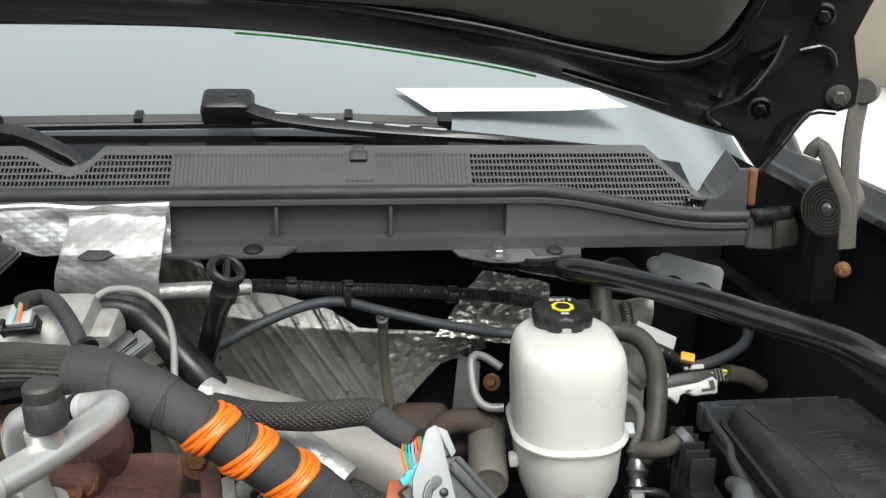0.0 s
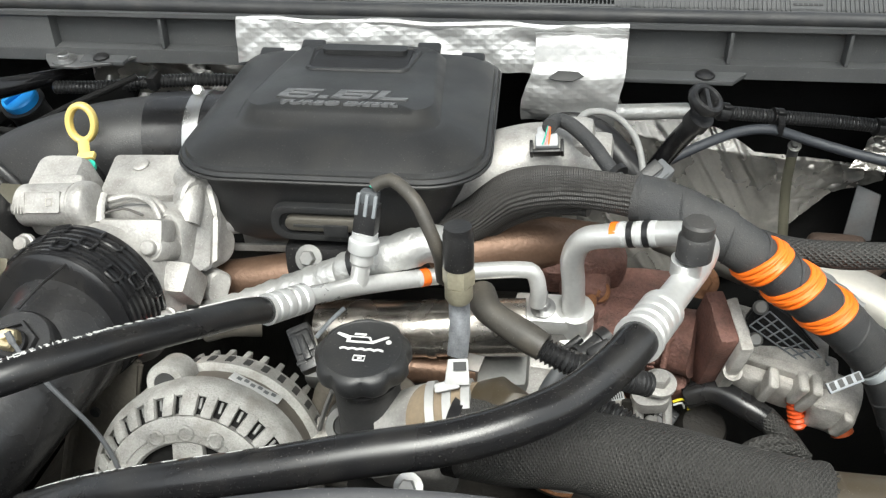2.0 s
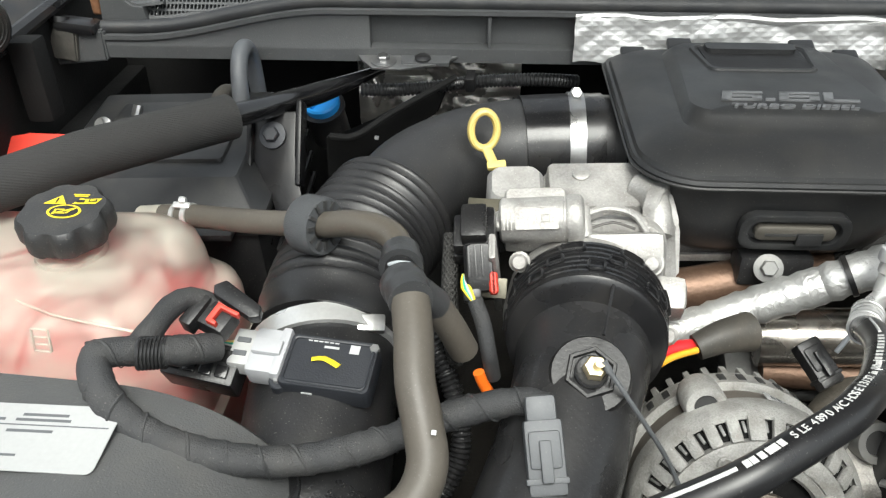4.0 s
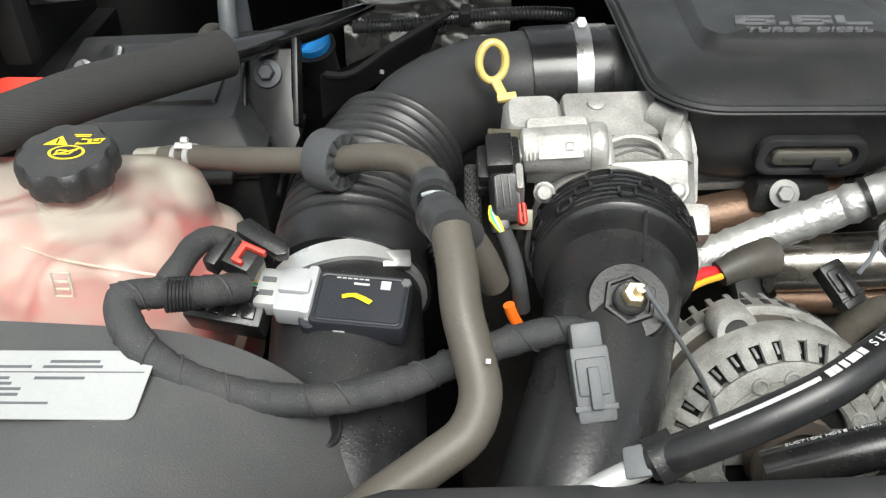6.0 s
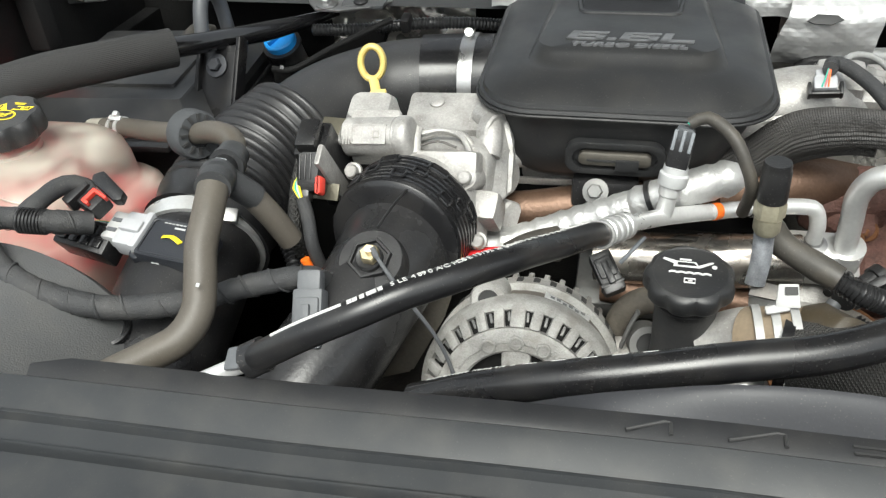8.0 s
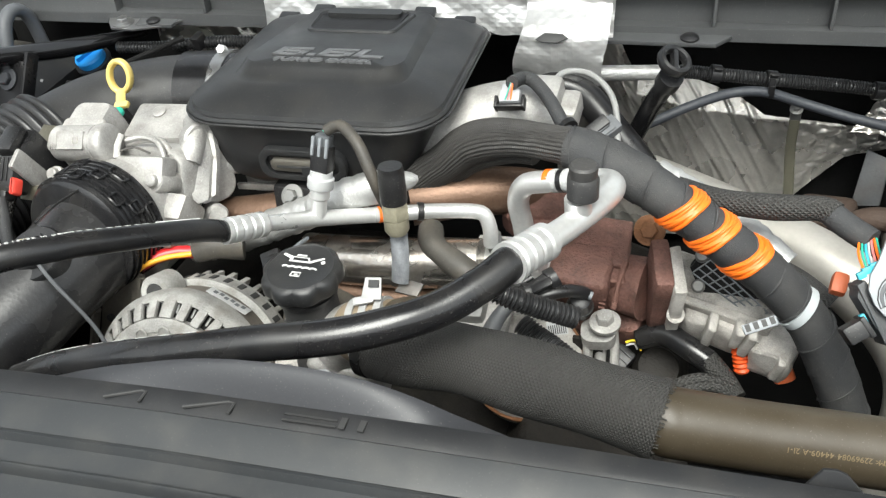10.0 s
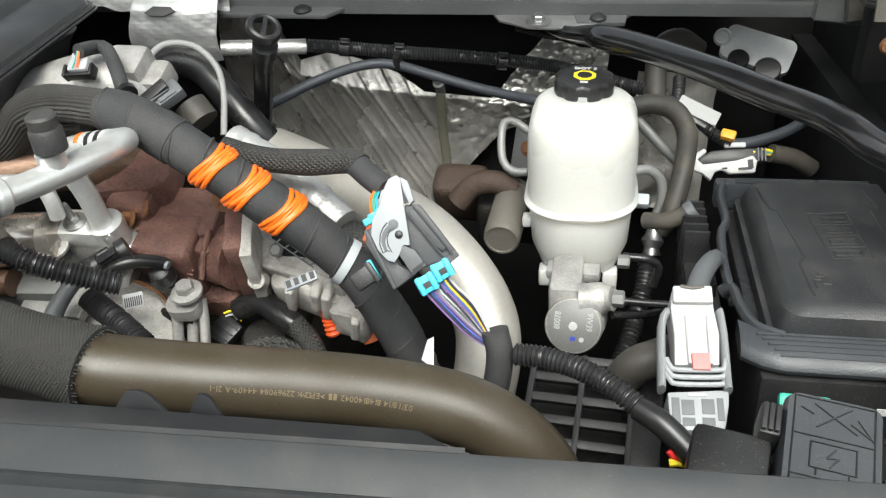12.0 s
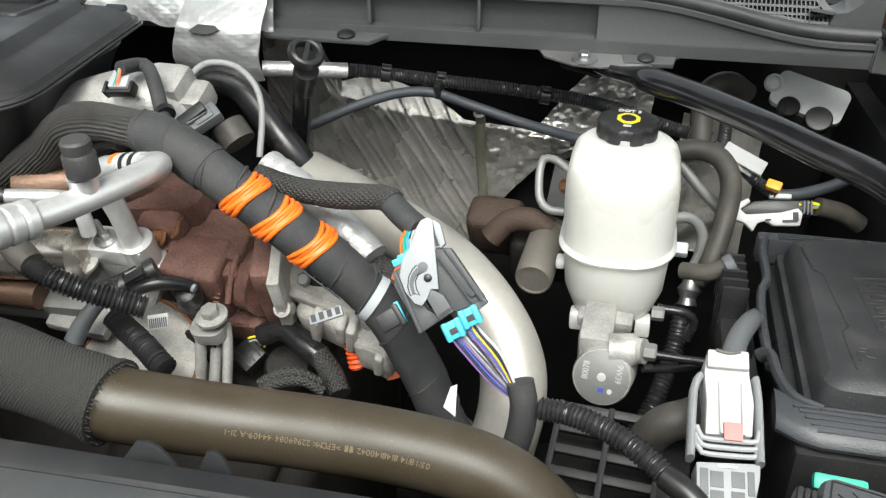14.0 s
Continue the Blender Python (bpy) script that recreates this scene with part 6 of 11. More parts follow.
def passenger_harness():
    h = thing("wiring_harness", (-0.943, 0.260, 1.303), "black tape-wrapped wiring harness looping over the filter box", "harness")
    wob = lambda r: (lambda s, L: r * (1 + 0.05 * math.sin(s * 190) + 0.04 * math.sin(s * 73 + 1)))
    part("loop", tube([(-0.973, 0.340, 1.326), (-0.992, 0.320, 1.337), (-1.015, 0.300, 1.350), (-1.029, 0.285, 1.355), (-1.019, 0.268, 1.346), (-0.999, 0.257, 1.332), (-0.973, 0.253, 1.320), (-0.941, 0.256, 1.308), (-0.902, 0.266, 1.300), (-0.870, 0.281, 1.297), (-0.845, 0.297, 1.295), (-0.815, 0.317, 1.298), (-0.783, 0.330, 1.303), (-0.757, 0.334, 1.308), (-0.740, 0.331, 1.308)], lambda s, L: 0.0102 * (0.97 + 0.1 * ((s / 0.017 + 0.2 * math.sin(s * 40)) % 1) + 0.04 * math.sin(s * 73)) * (1 if s < 0.3 else 0.95), 16, 0.003), TAPE, h)
    part("tape_edge", lapped([(-0.973, 0.340, 1.326), (-0.992, 0.320, 1.337), (-1.015, 0.300, 1.350), (-1.029, 0.285, 1.355), (-1.019, 0.268, 1.346), (-0.999, 0.257, 1.332), (-0.973, 0.253, 1.320), (-0.941, 0.256, 1.308), (-0.902, 0.266, 1.300), (-0.870, 0.281, 1.297), (-0.845, 0.297, 1.295), (-0.815, 0.317, 1.298), (-0.783, 0.330, 1.303), (-0.757, 0.334, 1.308), (-0.740, 0.331, 1.308)], 0.0105, 0.024, 0.0009), TAPE, h)
    part("branch", tube([(-1.012, 0.305, 1.348), (-1.007, 0.323, 1.354), (-1.004, 0.344, 1.356), (-0.996, 0.357, 1.355), (-0.985, 0.364, 1.344)], wob(0.0085), 14), TAPE, h)
    part("tape_tail", tube([(-1.037, 0.289, 1.357), (-1.023, 0.297, 1.356), (-1.005, 0.308, 1.350)], 0.006, 10), TAPE, h)
    for k in range(8):
        part("conduit_rib", revolve([(0.0112, -0.0012), (0.0118, 0), (0.0112, 0.0012)], axes(Vector((-1.006, 0.299, 1.350)).lerp(Vector((-0.997, 0.314, 1.340)), k / 7), (0.9, 0.2, -0.1)), 16), CONDUIT, h)
    c = thing("harness_connector", (-0.983, 0.361, 1.331), "black harness plug with a red locking clip", "connector")
    m = axes((-0.975, 0.356, 1.343), (0.1, -0.4, 0.9), (1, -0.35, -0.1))
    part("shell", block((0.03, 0.02, 0.018), m @ pose(-0.004, -0.004, -0.004), 0.003), PLASTIC, c)
    part("hood", plate([(-0.016, 0.006), (-0.010, 0.014), (0.024, 0.008), (0.028, 0.0), (0.022, -0.004), (-0.012, 0.0)], 0.010, m @ pose(0.002, 0.008, 0.010), 0.002), PLASTIC, c)
    part("cheek", block((0.010, 0.026, 0.016), m @ pose(-0.014, -0.008, 0.002), 0.002), PLASTIC, c)
    part("red_clip", plate([(-0.004, 0.005), (0.014, 0.005), (0.014, 0.002), (0.0, 0.002), (0.0, -0.008), (0.004, -0.008), (0.004, -0.011), (-0.004, -0.011)], 0.006, m @ pose(0.002, -0.001, 0.010), 0.0008), RED, c, "red locking clip")
    f = thing("fuse_block", (-1.002, 0.364, 1.289), "small black connector block behind the filter box", "connector")
    fm = axes((-0.991, 0.349, 1.299), (0.1, -0.5, 0.85), (1, -0.1, 0))
    part("body", block((0.055, 0.03, 0.03), fm, 0.003), PLASTIC, f)
    for i in range(4):
        for j in range(2):
            part("cell", block((0.009, 0.009, 0.004), fm @ pose(-0.018 + 0.012 * i, -0.006 + 0.012 * j, 0.016), 0.001), GLOSSY, f)


passenger_harness()


def plug(name, at, z, x, size, material, label, boot=None, group=""):
    """A small electrical plug: stepped body, latch and ribs."""
    c = thing(name, at, label, "connector", group)
    m = axes(at, z, x)
    w, l, h = size
    part("body", block((w, l, h), m, min(size) * 0.18), material, c)
    part("step", block((w * 0.82, l * 0.5, h * 1.25), m @ pose(0, l * 0.1, 0), min(size) * 0.15), material, c)
    part("latch", block((w * 0.3, l * 0.55, h * 0.3), m @ pose(0, -l * 0.05, h * 0.68), min(size) * 0.08), material, c)
    part("end_rib", block((w * 1.08, l * 0.08, h * 1.08), m @ pose(0, -l * 0.3, 0), min(size) * 0.04), material, c)
    if boot:
        part("boot", block((w * 0.8, l * 0.4, h * 0.8), m @ pose(0, l * 0.62, 0), min(size) * 0.2), boot, c)
    return c


def temperature_plug():
    c = plug("sensor_plug", (-0.739, 0.298, 1.295), (0.1, -0.7, 0.7), (1, 0.1, 0.15), (0.025, 0.048, 0.018), MIDGREY, "grey sensor plug hanging by the charge pipe", MIDGREY)
    part("lead", tube([(-0.750, 0.283, 1.270), (-0.751, 0.279, 1.256), (-0.744, 0.287, 1.221)], 0.003, 8), PLASTIC, c)
    part("yellow_tip", block((0.004, 0.0016, 0.0016), axes((-0.742, 0.322, 1.313), (0, -0.6, 0.8)), 0.001), YELLOW, c)


temperature_plug()


def actuator_plug():
    c = thing("actuator_plug", (-0.805, 0.432, 1.335), "black actuator plug with a red lock and coloured wires", "connector")
    m = axes((-0.801, 0.440, 1.342), (0.1, -0.75, 0.65), (1, 0.16, 0.06))
    part("shell", loft([moved(q, m) for q in (oblong(0.022, 0.036, 0.004, -0.012), oblong(0.022, 0.036, 0.004, 0.006), oblong(0.018, 0.028, 0.004, 0.010, 0.001, 0.003))]), PLASTIC, c)
    for x in (-0.007, -0.002, 0.003):
        part("shell_rib", block((0.0014, 0.024, 0.002), m @ pose(x, 0.004, 0.0105), 0.0004), GLOSSY, c)
    part("neck", block((0.014, 0.012, 0.014), m @ pose(-0.006, -0.020, 0.0), 0.003), GLOSSY, c)
    part("red_lock", loft([moved(oblong(w, 0.017, 0.003, z, 0.0105, -0.013), m) for w, z in ((0.007, 0.0), (0.007, 0.009), (0.004, 0.011))]), RED, c, "red secondary lock")
    for k, col in enumerate((YELLOWINK, GREEN, LABEL, YELLOWINK)):
        part("wire", tube([(-0.812, 0.434, 1.339), (-0.809, 0.421, 1.335), (-0.801, 0.415, 1.327)][0:1] + [Vector((-0.808, 0.422, 1.335)) + Vector((0.002 * k - 0.003, 0, 0)), Vector((-0.800, 0.416, 1.325))], 0.0012, 6), col, c)
    part("lead", tube([(-0.801, 0.418, 1.328), (-0.793, 0.408, 1.312), (-0.788, 0.399, 1.293), (-0.785, 0.401, 1.269)], 0.0062, 12), TAPE, c)
    part("orange_sleeve", tube([(-0.795, 0.393, 1.279), (-0.792, 0.393, 1.269), (-0.787, 0.393, 1.259)], 0.0045, 10), ORANGE, c, "orange sleeve")
    part("flat_loom", tube([(-0.829, 0.484, 1.343), (-0.826, 0.452, 1.316), (-0.821, 0.426, 1.287), (-0.818, 0.425, 1.260)], 0.007, 10), BRAID, c)
    part("drop_loom", conduit([(-0.856, 0.446, 1.297), (-0.821, 0.415, 1.245), (-0.809, 0.385, 1.201), (-0.828, 0.354, 1.162)], 0.009), CONDUIT, c)


actuator_plug()


def passenger_corner():
    b = thing("fuse_box", (-1.15, 0.66, 1.1), "black plastic electrical box with a faceted lid", "fuse box")
    m = axes((-1.144, 0.646, 1.301), (0.0, -0.1, 1.0), (1, 0.12, 0))
    part("body", block((0.24, 0.24, 0.2), m @ pose(-0.03, 0.05, -0.13), 0.006), PLASTIC, b)
    lidmat = mat("box_lid_black", (0.02, 0.0205, 0.0215), 0.36, var=0.15, bump=0.05, dust=0.08)
    part("lid", loft([moved(q, m) for q in (oblong(0.25, 0.25, 0.005, -0.03, -0.03, 0.05, 2), oblong(0.25, 0.25, 0.005, -0.018, -0.03, 0.05, 2), oblong(0.244, 0.244, 0.005, -0.016, -0.03, 0.05, 2), oblong(0.205, 0.19, 0.005, 0.010, -0.035, 0.062, 2), oblong(0.2, 0.185, 0.005, 0.0115, -0.035, 0.062, 2))]), lidmat, b, sharp=15)
    part("lid_panel", loft([moved(q, m) for q in (oblong(0.15, 0.13, 0.004, 0.010, -0.03, 0.062, 2), oblong(0.147, 0.127, 0.004, 0.0155, -0.03, 0.062, 2), oblong(0.143, 0.123, 0.004, 0.0162, -0.03, 0.062, 2))]), lidmat, b, sharp=15)
    part("lid_rim", block((0.26, 0.006, 0.01), m @ pose(-0.03, -0.076, -0.018), 0.002), lidmat, b)
    part("ledge", block((0.2, 0.016, 0.008), m @ pose(-0.03, -0.085, -0.02), 0.002), PLASTIC, b)
    for k in range(3):
        part("side_rib", block((0.004, 0.2, 0.006), m @ pose(0.1, 0.05, -0.04 - 0.03 * k), 0.001), PLASTIC, b)
    w = thing("washer_bottle", (-1.03, 0.77, 1.31), "washer fluid filler with a bright blue cap beneath the brace bar", "washer bottle")
    wm = axes((-1.043, 0.816, 1.313), (0.0, -0.45, 0.9))
    wc = part("cap", revolve([(0.02, -0.01), (0.022, -0.004), (0.022, 0.004), (0.02, 0.006)], wm, 36), BLUE, w)
    part("grip", block((0.036, 0.006, 0.008), wm @ pose(0, 0, 0.009, 0, 0, 60), 0.002), BLUE, wc)
    part("neck", revolve([(0.024, -0.06), (0.024, -0.012), (0.027, -0.01), (0.027, -0.006)], wm, 32), PLASTIC, w)
    p = thing("support_bracket", (-1.05, 0.69, 1.2), "gloss black steel support bracket with a flanged bolt", "bracket")
    mat("bracket_paint", (0.009, 0.009, 0.01), 0.3, spec=0.3, var=0.2, bump=0.05, dust=0.05)
    pm = axes((-1.050, 0.677, 1.328), (0.0, -0.8, 0.6), (1, 0.12, 0))
    part("plate", plate([(-0.024, 0.03), (0.022, 0.03), (0.022, -0.02), (0.03, -0.06), (0.012, -0.10), (-0.004, -0.06), (-0.024, -0.02)], 0.006, pm, 0.002), MATS["bracket_paint"], p)
    part("flange", block((0.006, 0.09, 0.02), pm @ pose(0.027, -0.005, -0.004), 0.002), MATS["bracket_paint"], p)
    part("flange", block((0.006, 0.06, 0.02), pm @ pose(-0.027, 0.0, -0.004), 0.002), MATS["bracket_paint"], p)
    bolt(pm @ pose(-0.002, 0.004, 0.001), 0.0085, 0.01, mat("dark_bolt", (0.04, 0.042, 0.048), 0.5, 0.3), p)
    part("gusset_edge", tube([(-1.007, 0.729, 1.310), (-0.979, 0.734, 1.310), (-0.942, 0.775, 1.324), (-0.882, 0.835, 1.343)], 0.004, 8), DARKBAY, p)
    part("gusset", slab([(-1.018, 0.745, 1.301), (-0.990, 0.751, 1.301), (-0.951, 0.792, 1.316), (-0.890, 0.853, 1.335), (-0.908, 0.846, 1.292), (-1.021, 0.746, 1.247)], 0.01), DARKBAY, p)
    h = thing("grey_hose", (-1.150, 0.846, 1.338), "grey rubber hose looping up behind the brace bar", "hose")
    part("run", tube([(-1.108, 0.735, 1.315), (-1.110, 0.742, 1.355), (-1.112, 0.757, 1.385), (-1.113, 0.778, 1.392), (-1.116, 0.80, 1.372), (-1.12, 0.815, 1.31)], 0.0095, 16), MIDGREY, h)
    part("inner_run", tube([(-1.147, 0.745, 1.329), (-1.149, 0.782, 1.335), (-1.140, 0.805, 1.325)], 0.009, 12), OLDRUBBER, h)
    r = thing("battery_cover", (-1.4, 0.55, 1.2), "red battery terminal cover beside the tank", "battery cover")
    part("cover", plate([(-0.12, -0.06), (0.03, 0.02), (0.06, 0.05), (-0.02, 0.055), (-0.12, 0.04)], 0.02, axes((-1.289, 0.604, 1.306), (0.0, -0.6, 0.8), (1, 0.1, 0)), 0.005), RED, r)
    c = thing("battery_clamp", (-1.253, 0.722, 1.312), "dull metal battery clamp with a nut", "clamp")
    part("bar", tube([(-1.282, 0.713, 1.305), (-1.260, 0.721, 1.312), (-1.241, 0.727, 1.317), (-1.236, 0.738, 1.333)], 0.009, 10, flat=0.6), STEEL, c)
    bolt(axes((-1.269, 0.712, 1.318), (0, -0.7, 0.7)), 0.006, 0.01, STEEL, c, "nut")


passenger_corner()


# ---------------------------------------------------------------- front accessories
def alternator():
    a = thing("alternator", (-0.588, 0.372, 1.175), "weathered cast aluminium alternator with vent slots", "alternator")
    m = axes((-0.588, 0.349, 1.191), (0.12, -0.93, 0.33), (1, 0.12, 0))
    face = part("front_face", revolve([(0.048, -0.012), (0.048, 0.0), (0.05, 0.002), (0.0555, 0.002), (0.0558, 0.001), (0.0566, 0.001), (0.057, 0.002), (0.0665, 0.0005), (0.069, -0.001), (0.0685, -0.010)], m, 72), ALTCAST, a)
    part("shoulder_ring", revolve([(0.081, -0.017), (0.0815, -0.0125), (0.0865, -0.018), (0.088, -0.024), (0.088, -0.036), (0.083, -0.038)], m, 72), ALTCAST, a)
    part("winding", revolve([(0.05, -0.034), (0.072, -0.034), (0.072, -0.03), (0.05, -0.024), (0.048, -0.016)], m, 48), mat("winding_brown", (0.1, 0.05, 0.025), 0.6, 0.3, var=0.5, bump=0.6), a, "dark brown copper windings")
    part("backing", revolve([(0.01, -0.037), (0.082, -0.037), (0.082, -0.034), (0.01, -0.034)], m, 40), DARKBAY, a)
    # black cone under the vent bars paints the shade inside the slots
    part("slot_shade", revolve([(0.0675, -0.0065), (0.0825, -0.0205)], m, 60), DARKBAY, a)
    for k in range(30):
        t = 2 * math.pi * k / 30
        part("winding_end", block((0.009, 0.0026, 0.003), m @ pose(0.0753 * math.cos(t), 0.0753 * math.sin(t), -0.0122, 0, 0, math.degrees(t) + 8) @ pose(0, 0, 0, 0, 42), 0.001), MACHINED, a)
    n = 30
    for k in range(n):
        t = 2 * math.pi * (k + 0.5) / n
        wide = 0.013 if min(abs((t % (math.pi / 2)) - math.pi / 4 * 0), abs((t % (math.pi / 2)) - math.pi / 2)) < 0.17 else 0.0095
        part("vent_bar", block((0.019, wide, 0.006), m @ pose(0.0753 * math.cos(t), 0.0753 * math.sin(t), -0.0085, 0, 0, math.degrees(t)) @ pose(0, 0, 0, 0, 42), 0.0028), ALTCAST, a)
    part("stator_band", revolve([(0.082, -0.066), (0.0825, -0.036)], m, 48), mat("stator_steel", (0.13, 0.115, 0.1), 0.6, 0.4, dust=0.4), a, "dull brown stator laminations")
    part("rear_case", revolve([(0.05, -0.118), (0.072, -0.112), (0.08, -0.1), (0.08, -0.09), (0.0875, -0.088), (0.0885, -0.066), (0.083, -0.064)], m, 64), ALTCAST, a)
    for k in range(36):
        t = 2 * math.pi * k / 36
        part("rear_fin", block((0.007, 0.0052, 0.018), m @ pose(0.0825 * math.cos(t), 0.0825 * math.sin(t), -0.098, 0, 0, math.degrees(t)), 0.0012), ALTCAST, a)
        part("rear_slot", block((0.004, 0.006, 0.012), m @ pose(0.0868 * math.cos(t + 0.087), 0.0868 * math.sin(t + 0.087), -0.077, 0, 0, math.degrees(t + 0.087)), 0.0008), INKSHADE, a)
    for k in range(4):
        t = math.pi / 2 + k * math.pi / 2
        part("spoke", block((0.05, 0.025, 0.010), m @ pose(0.036 * math.cos(t), 0.036 * math.sin(t), -0.004, 0, 0, math.degrees(t)), 0.004), ALTCAST, a)
        for dt, q in ((0, 0.0565), (0.42, 0.0565), (-0.42, 0.0565)):
            part("pad", revolve([(0.0066, -0.004), (0.0066, 0.0006), (0.0058, 0.0012), (0.0046, 0.0012), (0.0042, 0.0006)], m @ pose(q * math.cos(t + dt), q * math.sin(t + dt), 0.002), 20), ALTCAST, face)
    part("cooling_fan", revolve([(0.044, -0.014), (0.044, -0.01), (0.015, -0.01)], m, 48, 14, 0.22), mat("fan_brown", (0.22, 0.18, 0.14), 0.5, 0.4, dust=0.3), a)
    part("pulley", revolve([(0.02, 0.0), (0.02, 0.004), (0.034, 0.006), (0.034, 0.010), (0.031, 0.012), (0.034, 0.014), (0.031, 0.016), (0.034, 0.018), (0.031, 0.02), (0.034, 0.022), (0.034, 0.028), (0.028, 0.029), (0.024, 0.022), (0.01, 0.022), (0.01, 0.034)], m, 40), mat("pulley_steel", (0.11, 0.09, 0.075), 0.5, 0.6, dust=0.2), a)
    for place, size in (((-0.6262, 0.4152, 1.2521), 0.0165),):
        q = m.inverted() @ Vector(place)
        t, r = math.atan2(q.y, q.x), math.hypot(q.x, q.y)
        e = m @ Matrix.Translation(q)
        bm = revolve([(size * 0.5, -0.014), (size, -0.014), (size, 0.010), (size * 0.9, 0.013), (size * 0.56, 0.013), (size * 0.52, -0.013)], e, 32)
        block((0.042, size * 1.7, 0.022), m @ pose((r - 0.024) * math.cos(t), (r - 0.024) * math.sin(t), q.z * 0.6 - 0.004, 0, 0, math.degrees(t)) @ pose(0, 0, 0, 0, 20), 0.006, 3, bm=bm)
        ear = part("mounting_ear", bm, ALTCAST, a)
        part("ear_hole", revolve([(size * 0.53, 0.010), (size * 0.53, 0.0133)], e, 20), INKSHADE, ear)
    t = 1.1
    part("name_plate", block((0.0012, 0.044, 0.013), m @ pose(0.0832 * math.cos(t), 0.0832 * math.sin(t), -0.05, 0, 0, math.degrees(t)), 0.0003), LABEL, a, "small metal label")
    bars([(-0.015 + 0.006 * i, 0.002 * (i % 2), 0.004, 0.005) for i in range(6)], m @ pose(0.0840 * math.cos(t), 0.0840 * math.sin(t), -0.05, 0, 0, math.degrees(t) - 90) @ pose(0, 0, 0, -90), MIDGREY, a)


alternator()


def dusty_bracket():
    b = thing("engine_bracket", (-0.71, 0.43, 1.15), "dusty brown steel bracket with a round hole beside the alternator", "bracket")
    steel = mat("dusty_steel", (0.13, 0.118, 0.1), 0.75, 0.1, var=0.35, bump=0.3, dust=0.5, dustcol=(0.16, 0.14, 0.11))
    part("plate", slab([(-0.7285, 0.425, 1.205), (-0.7146, 0.43, 1.2249), (-0.6754, 0.43, 1.2514), (-0.6653, 0.432, 1.2458), (-0.6805, 0.43, 1.2001), (-0.7195, 0.428, 1.1253), (-0.7654, 0.42, 1.1091)], 0.008, bevel=0.003), steel, b)
    part("hole", revolve([(0.0045, -0.002), (0.0045, 0.0012)], axes((-0.7165, 0.4225, 1.194), (0, -1, 0.05)), 20), INKSHADE, b)
    part("fold", tube([(-0.7285, 0.419, 1.205), (-0.745, 0.417, 1.165), (-0.7654, 0.414, 1.1091)], 0.005, 8), steel, b)


dusty_bracket()


def oil_filler():
    o = thing("oil_filler", (-0.467, 0.41, 1.2), "black oil filler neck with a scalloped cap", "oil filler")
    m = axes((-0.460, 0.411, 1.292), (0.02, -0.12, 1.0), (1, 0.07, 0))
    cap = part("cap", revolve([(0.022, 0.001), (0.0335, 0.002, 1), (0.0355, 0.005, 1), (0.0355, 0.011, 1), (0.0345, 0.0150, 0.8), (0.032, 0.0175, 0.3), (0.0285, 0.0188), (0.0275, 0.0182), (0.005, 0.0182)], m, 96, 9, 0.075), COVER, o)
    top = m @ pose(0, 0, 0.0188)
    can = plate([(-0.014, 0.004), (0.006, 0.004), (0.016, 0.0105), (0.0165, 0.012), (0.0145, 0.012), (0.005, 0.0065), (0.003, 0.0105), (-0.012, 0.0105), (-0.0215, 0.0135), (-0.0225, 0.0115), (-0.014, 0.0075)], 0.0004, top @ pose(0.001, 0.001, 0.0004), 0)
    part("can_symbol", can, WHITEINK, cap)
    part("can_inside", plate([(-0.011, 0.0058), (0.004, 0.0058), (0.0015, 0.0088), (-0.011, 0.0088)], 0.0004, top @ pose(0.001, 0.001, 0.0008), 0), PLASTIC, cap)
    part("can_lid", block((0.009, 0.0018, 0.0005), top @ pose(-0.004, 0.0135, 0.0003), 0), WHITEINK, cap)
    part("drop", revolve([(0.002, 0), (0.002, 0.0005)], top @ pose(0.018, 0.0075, 0), 12), WHITEINK, cap)
    part("wave", sweep(bmesh.new(), [top @ Vector((-0.016 + 0.0011 * i, -0.002 + 0.0012 * abs(math.sin(i * 0.55)), 0.0003)) for i in range(30)], 0.0009, 6), WHITEINK, cap)
    part("book", sweep(bmesh.new(), [top @ Vector((x, -0.010 + y, 0.0002)) for x, y in ((-0.004, -0.0022), (0.004, -0.0022), (0.004, 0.0022), (-0.004, 0.0022), (-0.004, -0.0022))], 0.0007, 6), WHITEINK, cap)
    part("book", sweep(bmesh.new(), [top @ Vector((-0.0012, -0.010, 0.0002)), top @ Vector((0.002, -0.010, 0.0002))], 0.0007, 6), WHITEINK, cap)
    part("neck", revolve([(0.028, -0.13), (0.027, -0.1), (0.0245, -0.06), (0.0245, 0.003)], m, 36), mat("neck_plastic", (0.03, 0.03, 0.031), 0.55, var=0.3, dust=0.4, dustcol=(0.08, 0.075, 0.065)), o)
    part("rim", revolve([(0.0245, -0.012), (0.0265, -0.011), (0.0265, -0.007), (0.0245, -0.006)], m, 36), PLASTIC, o)
    part("band", tube([m @ Vector((-0.03, -0.02, -0.09)), m @ Vector((-0.012, -0.032, -0.082)), m @ Vector((0.012, -0.033, -0.08)), m @ Vector((0.03, -0.02, -0.083))], 0.005, 10, flat=0.5), STEEL, o)


oil_filler()


